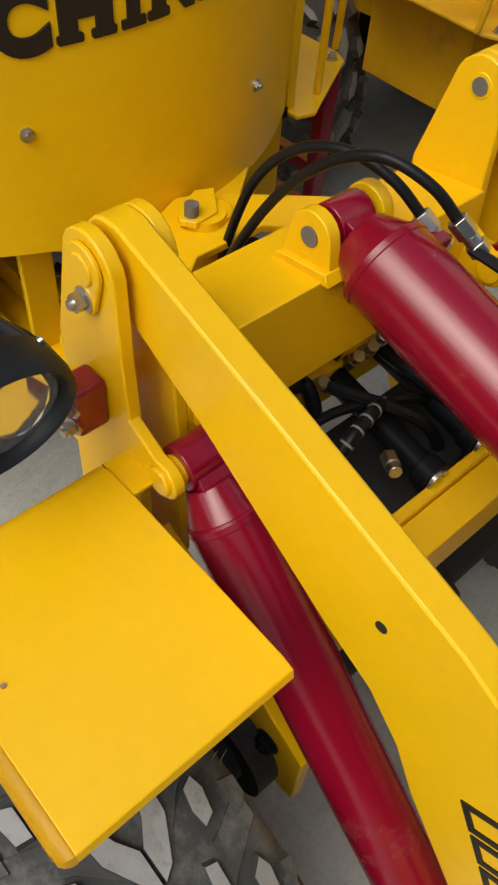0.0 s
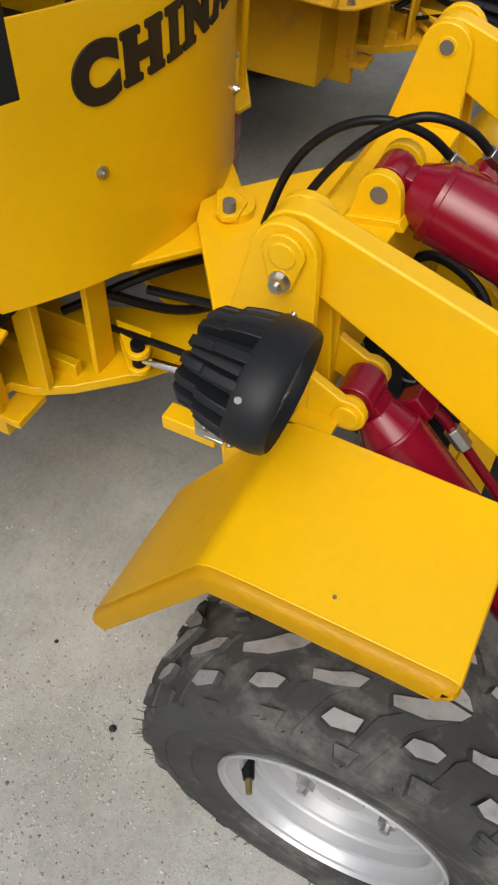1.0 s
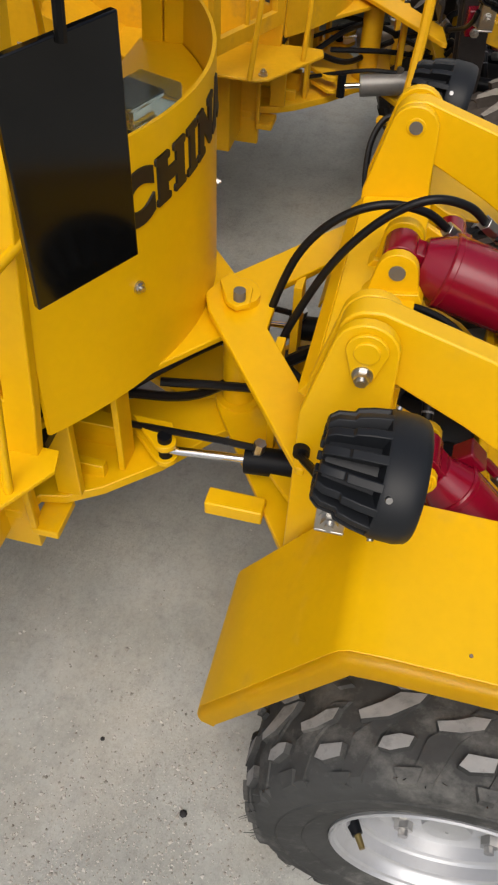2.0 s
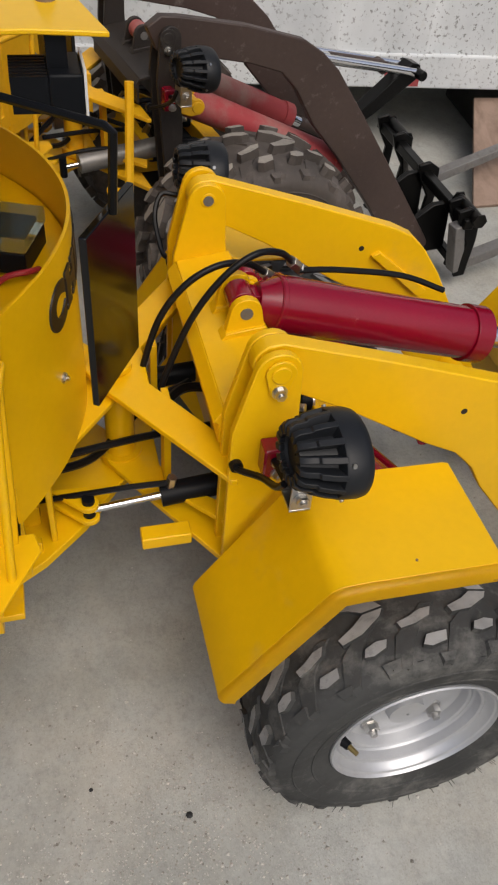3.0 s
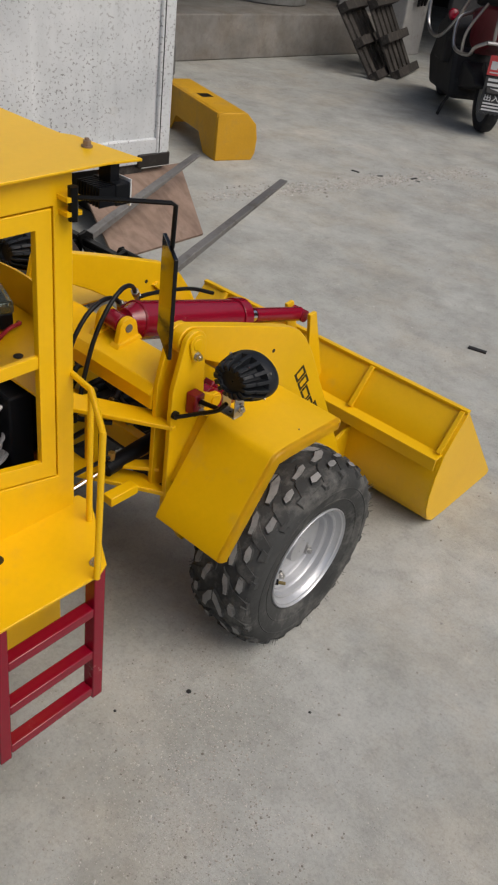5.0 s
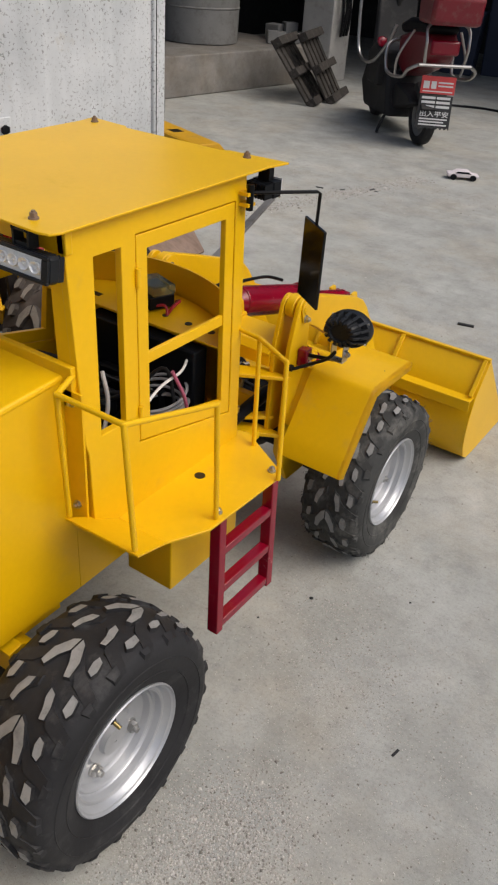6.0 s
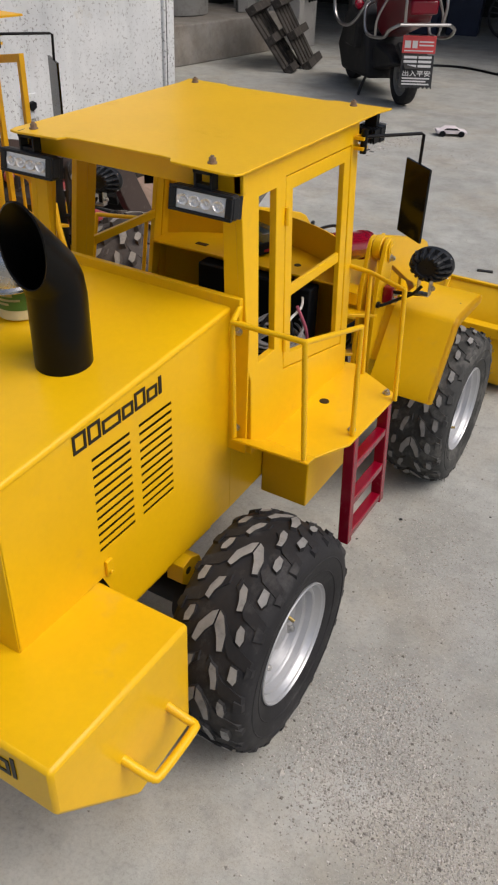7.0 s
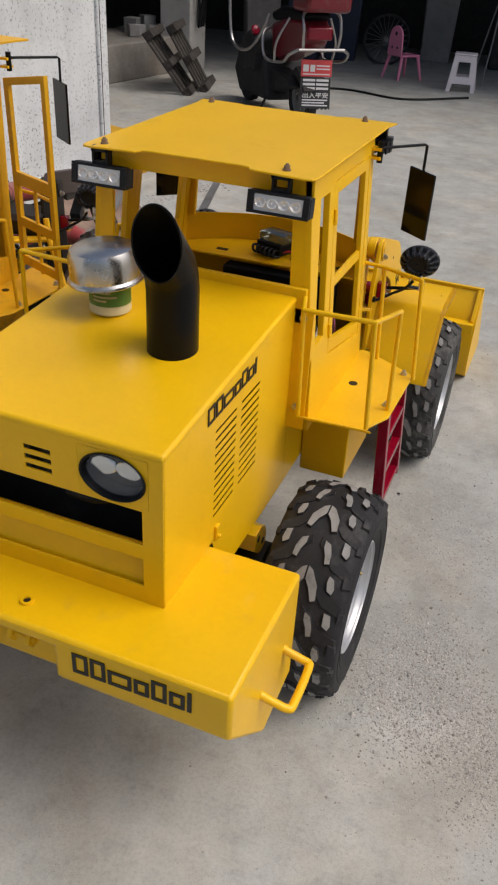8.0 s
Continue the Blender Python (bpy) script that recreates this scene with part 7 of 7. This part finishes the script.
def build_old_loader():
    # tower colour is near black: it holds the shade the plates stand in
    st = dict(paint=old_yellow, arm=brown, ladder=red, lettered=False, shut=(-1,), tower=dark_brown, barrel=worn_barrel)
    root = thing("wheel_loader", "dusty older yellow wheel loader with brown arms and pallet forks", "loader", at=pose(-1.03, 0.02, 0))
    F = Matrix.Translation((0, 0.683, 0)) @ Matrix.Rotation(radians(10), 4, "Z") @ Matrix.Translation((0, -0.683, 0))
    build_hood(root, st)
    build_counterweight(root, st)
    before = set(bpy.data.objects)
    build_cab(root, st)
    build_roof(root, st)
    for ob in [o for o in bpy.data.objects if o not in before]:
        for v in ob.data.vertices:
            up = max(0.0, v.co.z - 0.80)
            v.co.z += up * 0.38
            v.co.x *= 1 + 0.10 * min(1.0, up / 0.2)
    build_open_door(root, st)
    for sg in (1, -1):
        before = set(bpy.data.objects)
        build_mirror(root, sg)
        for ob in [o for o in bpy.data.objects if o not in before]:
            ob.data.transform(Matrix.Translation((sg * 0.034, 0.014, 0.087)))
        before = set(bpy.data.objects)
        build_platform(root, st, sg, climb=False)
        for ob in [o for o in bpy.data.objects if o not in before]:
            ob.data.transform(Matrix.Translation((0, 0.06, 0)))
        build_lift_clevis(root, st, F, sg)
        build_ram(root, "lift_ram", "faded red lift ram", (sg * 0.145, 0.87, 0.545), (sg * 0.145, 1.47, 0.265), 0.034, 0.50, 0.04, F, faded_red, brown)
    build_chassis(root, st)
    build_front_frame(root, st, F)
    build_valves(root, F)
    build_work_lamp(root, F, 1)
    build_ram(root, "tilt_ram", "faded red tilt ram", (0.0, 0.849, 0.630), (0.0, 1.50, 0.508), 0.034, 0.40, 0.10, F, faded_red, brown)
    for x in (-0.030, 0.030):
        part("link_rod", rodded((x, 1.18, 0.575), (x, 1.60, 0.492), 0.0105), chrome, root, "bright steel link rod", turn=F)
    bm = shell()
    prism(bm, [(1.585, 0.515), (1.612, 0.508), (1.62, 0.48), (1.50, 0.395), (1.46, 0.37), (1.45, 0.40)], "x", -0.022, 0.022)
    rod(bm, (-0.050, 1.60, 0.492), (0.060, 1.60, 0.492), 0.013)
    part("link_plate", bm, black_steel, root, "black steel bell crank", 0.002, F)
    # thin yellow guard post beside the coupling
    bm = shell()
    tube(bm, [(0.205, 0.76, 0.60), (0.215, 0.755, 0.53), (0.262, 0.735, 0.392), (0.225, 0.70, 0.378)], 0.010, 8)
    part("guard_post", bm, old_yellow, root, "thin yellow guard post", 0, F)
    for sg in (1, -1):
        bm = shell()
        prism(bm, OLD_ARM, "x", sg * 0.180, sg * 0.206)
        part("lift_arm", bm, brown, root, "dusty brown curved lift arm", 0.003, F)
    # fork carriage: a crossbar with hinged brackets, and two tines that point slightly up
    bm = shell()
    box(bm, -0.50, 0.165, 1.672, 1.700, 0.190, 0.218)
    carriage = part("fork_carriage", bm, black_steel, root, "black welded fork carriage", 0.003)
    bm = shell()
    box(bm, -0.46, 0.150, 1.690, 1.712, 0.050, 0.075)
    part("carriage_rail", bm, black_steel, carriage, "", 0.003)
    for x in (-0.47, -0.335, -0.13, 0.085, 0.145):
        bm = shell()
        prism(bm, [(1.655, 0.235), (1.690, 0.245), (1.722, 0.225), (1.728, 0.150), (1.722, 0.040), (1.690, 0.035), (1.700, 0.140), (1.670, 0.190)], "x", x - 0.007, x + 0.007)
        part("carriage_bracket", bm, black_steel, carriage, "", 0.003)
    for x in (-0.40, 0.115):
        bm = shell()
        rod(bm, (x - 0.062, 1.704, 0.222), (x + 0.062, 1.704, 0.222), 0.016, seg=14)
        for d in (-0.068, 0.062):
            rod(bm, (x + d, 1.704, 0.222), (x + d + 0.006, 1.704, 0.222), 0.021, seg=6)
        part("hinge_pin", bm, black_steel, carriage, "", 0.001)
    for x in (-0.17, 0.02):
        bm = shell()
        prism(bm, [(1.52, 0.10), (1.60, 0.05), (1.700, 0.060), (1.690, 0.205), (1.64, 0.20)], "x", x, x + 0.020)
        part("carriage_hook", bm, black_steel, carriage, "", 0.003)
    for heel, tip in (((-0.903, 1.750, 0.075), (-1.104, 2.775, 0.278)), ((-1.365, 1.800, 0.075), (-1.559, 2.687, 0.278))):
        a, b = Vector(heel), Vector(tip)
        d = b - a
        m = Matrix.Translation(a - Vector((-1.03, 0.02, 0))) @ Matrix.Rotation(math.atan2(-d.x, d.y), 4, "Z") @ Matrix.Rotation(math.atan2(d.z, math.hypot(d.x, d.y)), 4, "X")
        ln = d.length
        bm = shell()
        prism(bm, [(-0.055, -0.016), (ln - 0.02, -0.006), (ln, -0.002), (ln, 0.003), (0.30, 0.014), (-0.020, 0.016), (-0.030, 0.130), (-0.058, 0.130)], "x", -0.0185, 0.0185, m)
        part("fork_tine", bm, grey_steel, carriage, "worn grey steel fork tine", 0.003)
    for sg, y, spin in ((1, 0.0, 15), (-1, 0.0, 60), (1, 1.0, 100), (-1, 1.0, 30)):
        place = Matrix.Translation((sg * 0.338, y, 0.222)) @ (Matrix() if sg > 0 else Matrix.Rotation(radians(180), 4, "Z")) @ Matrix.Rotation(radians(spin), 4, "X")
        add_wheel(root, old_wheel, F @ Matrix.Translation((0, 0, 0.025)) @ place @ Matrix.Scale(1.12, 4) if y > 0.5 else place)


OLD_ARM = [(0.80, 0.700), (0.83, 0.720), (0.87, 0.717), (1.02, 0.692), (1.16, 0.655), (1.21, 0.625), (1.255, 0.585), (1.355, 0.455), (1.49, 0.272), (1.63, 0.08), (1.56, 0.03), (1.50, 0.09), (1.40, 0.23), (1.285, 0.375), (1.205, 0.463), (1.15, 0.55), (1.11, 0.59), (1.03, 0.615), (0.90, 0.640), (0.82, 0.655)]
build_new_loader()
build_old_loader()


def build_can():
    """A paint tin on the hood with an upturned aluminium bowl over it."""
    at = pose(-0.081, -0.072, 0.7845)
    bm = shell()
    lathe(bm, [(0.002, 0.0), (0.036, 0.0), (0.038, 0.002), (0.038, 0.012), (0.0375, 0.014), (0.0375, 0.075), (0.038, 0.078), (0.030, 0.084), (0.002, 0.084)], None, 32)
    can = part("paint_tin", bm, cream_label, None)
    can.matrix_world = at
    tagged(can, "cream and green paper-labelled tin standing on the hood", "tin")
    bm = shell()
    lathe(bm, [(0.0377, 0.018), (0.0382, 0.018), (0.0382, 0.050), (0.0377, 0.050)], None, 32, closed=True)
    part("label_band", bm, green_label, can, "green label band with cream marks")
    bm = shell()
    for z, w in ((0.042, 0.9), (0.034, 1.2), (0.027, 0.7)):
        pts = [(0.0386 * math.cos(a), 0.0386 * math.sin(a)) for a in (radians(-110) + w * k / 8 for k in range(9))]
        for a, b in zip(pts[:-1], pts[1:]):
            v = [bm.verts.new((*p, q)) for p, q in ((a, z), (b, z), (b, z + 0.004), (a, z + 0.004))]
            bm.faces.new(v)
    bmesh.ops.solidify(bm, geom=bm.faces[:], thickness=0.0004)
    part("label_marks", bm, cream_label, can)
    bm = shell()
    lathe(bm, [(0.002, 0.066), (0.052, 0.066), (0.060, 0.062), (0.066, 0.050), (0.067, 0.010), (0.072, 0.006), (0.073, 0.002), (0.071, 0.0), (0.066, 0.003), (0.064, 0.010), (0.063, 0.048), (0.056, 0.060), (0.050, 0.063), (0.002, 0.063)], None, 44)
    bowl = part("metal_bowl", bm, aluminium, None, "", smooth=30)
    bowl.matrix_world = pose(-0.088, -0.072, 0.841, 3, -4, 0) @ Matrix.Scale(0.95, 4)
    tagged(bowl, "upturned dented aluminium bowl resting on the tin", "bowl")


build_can()
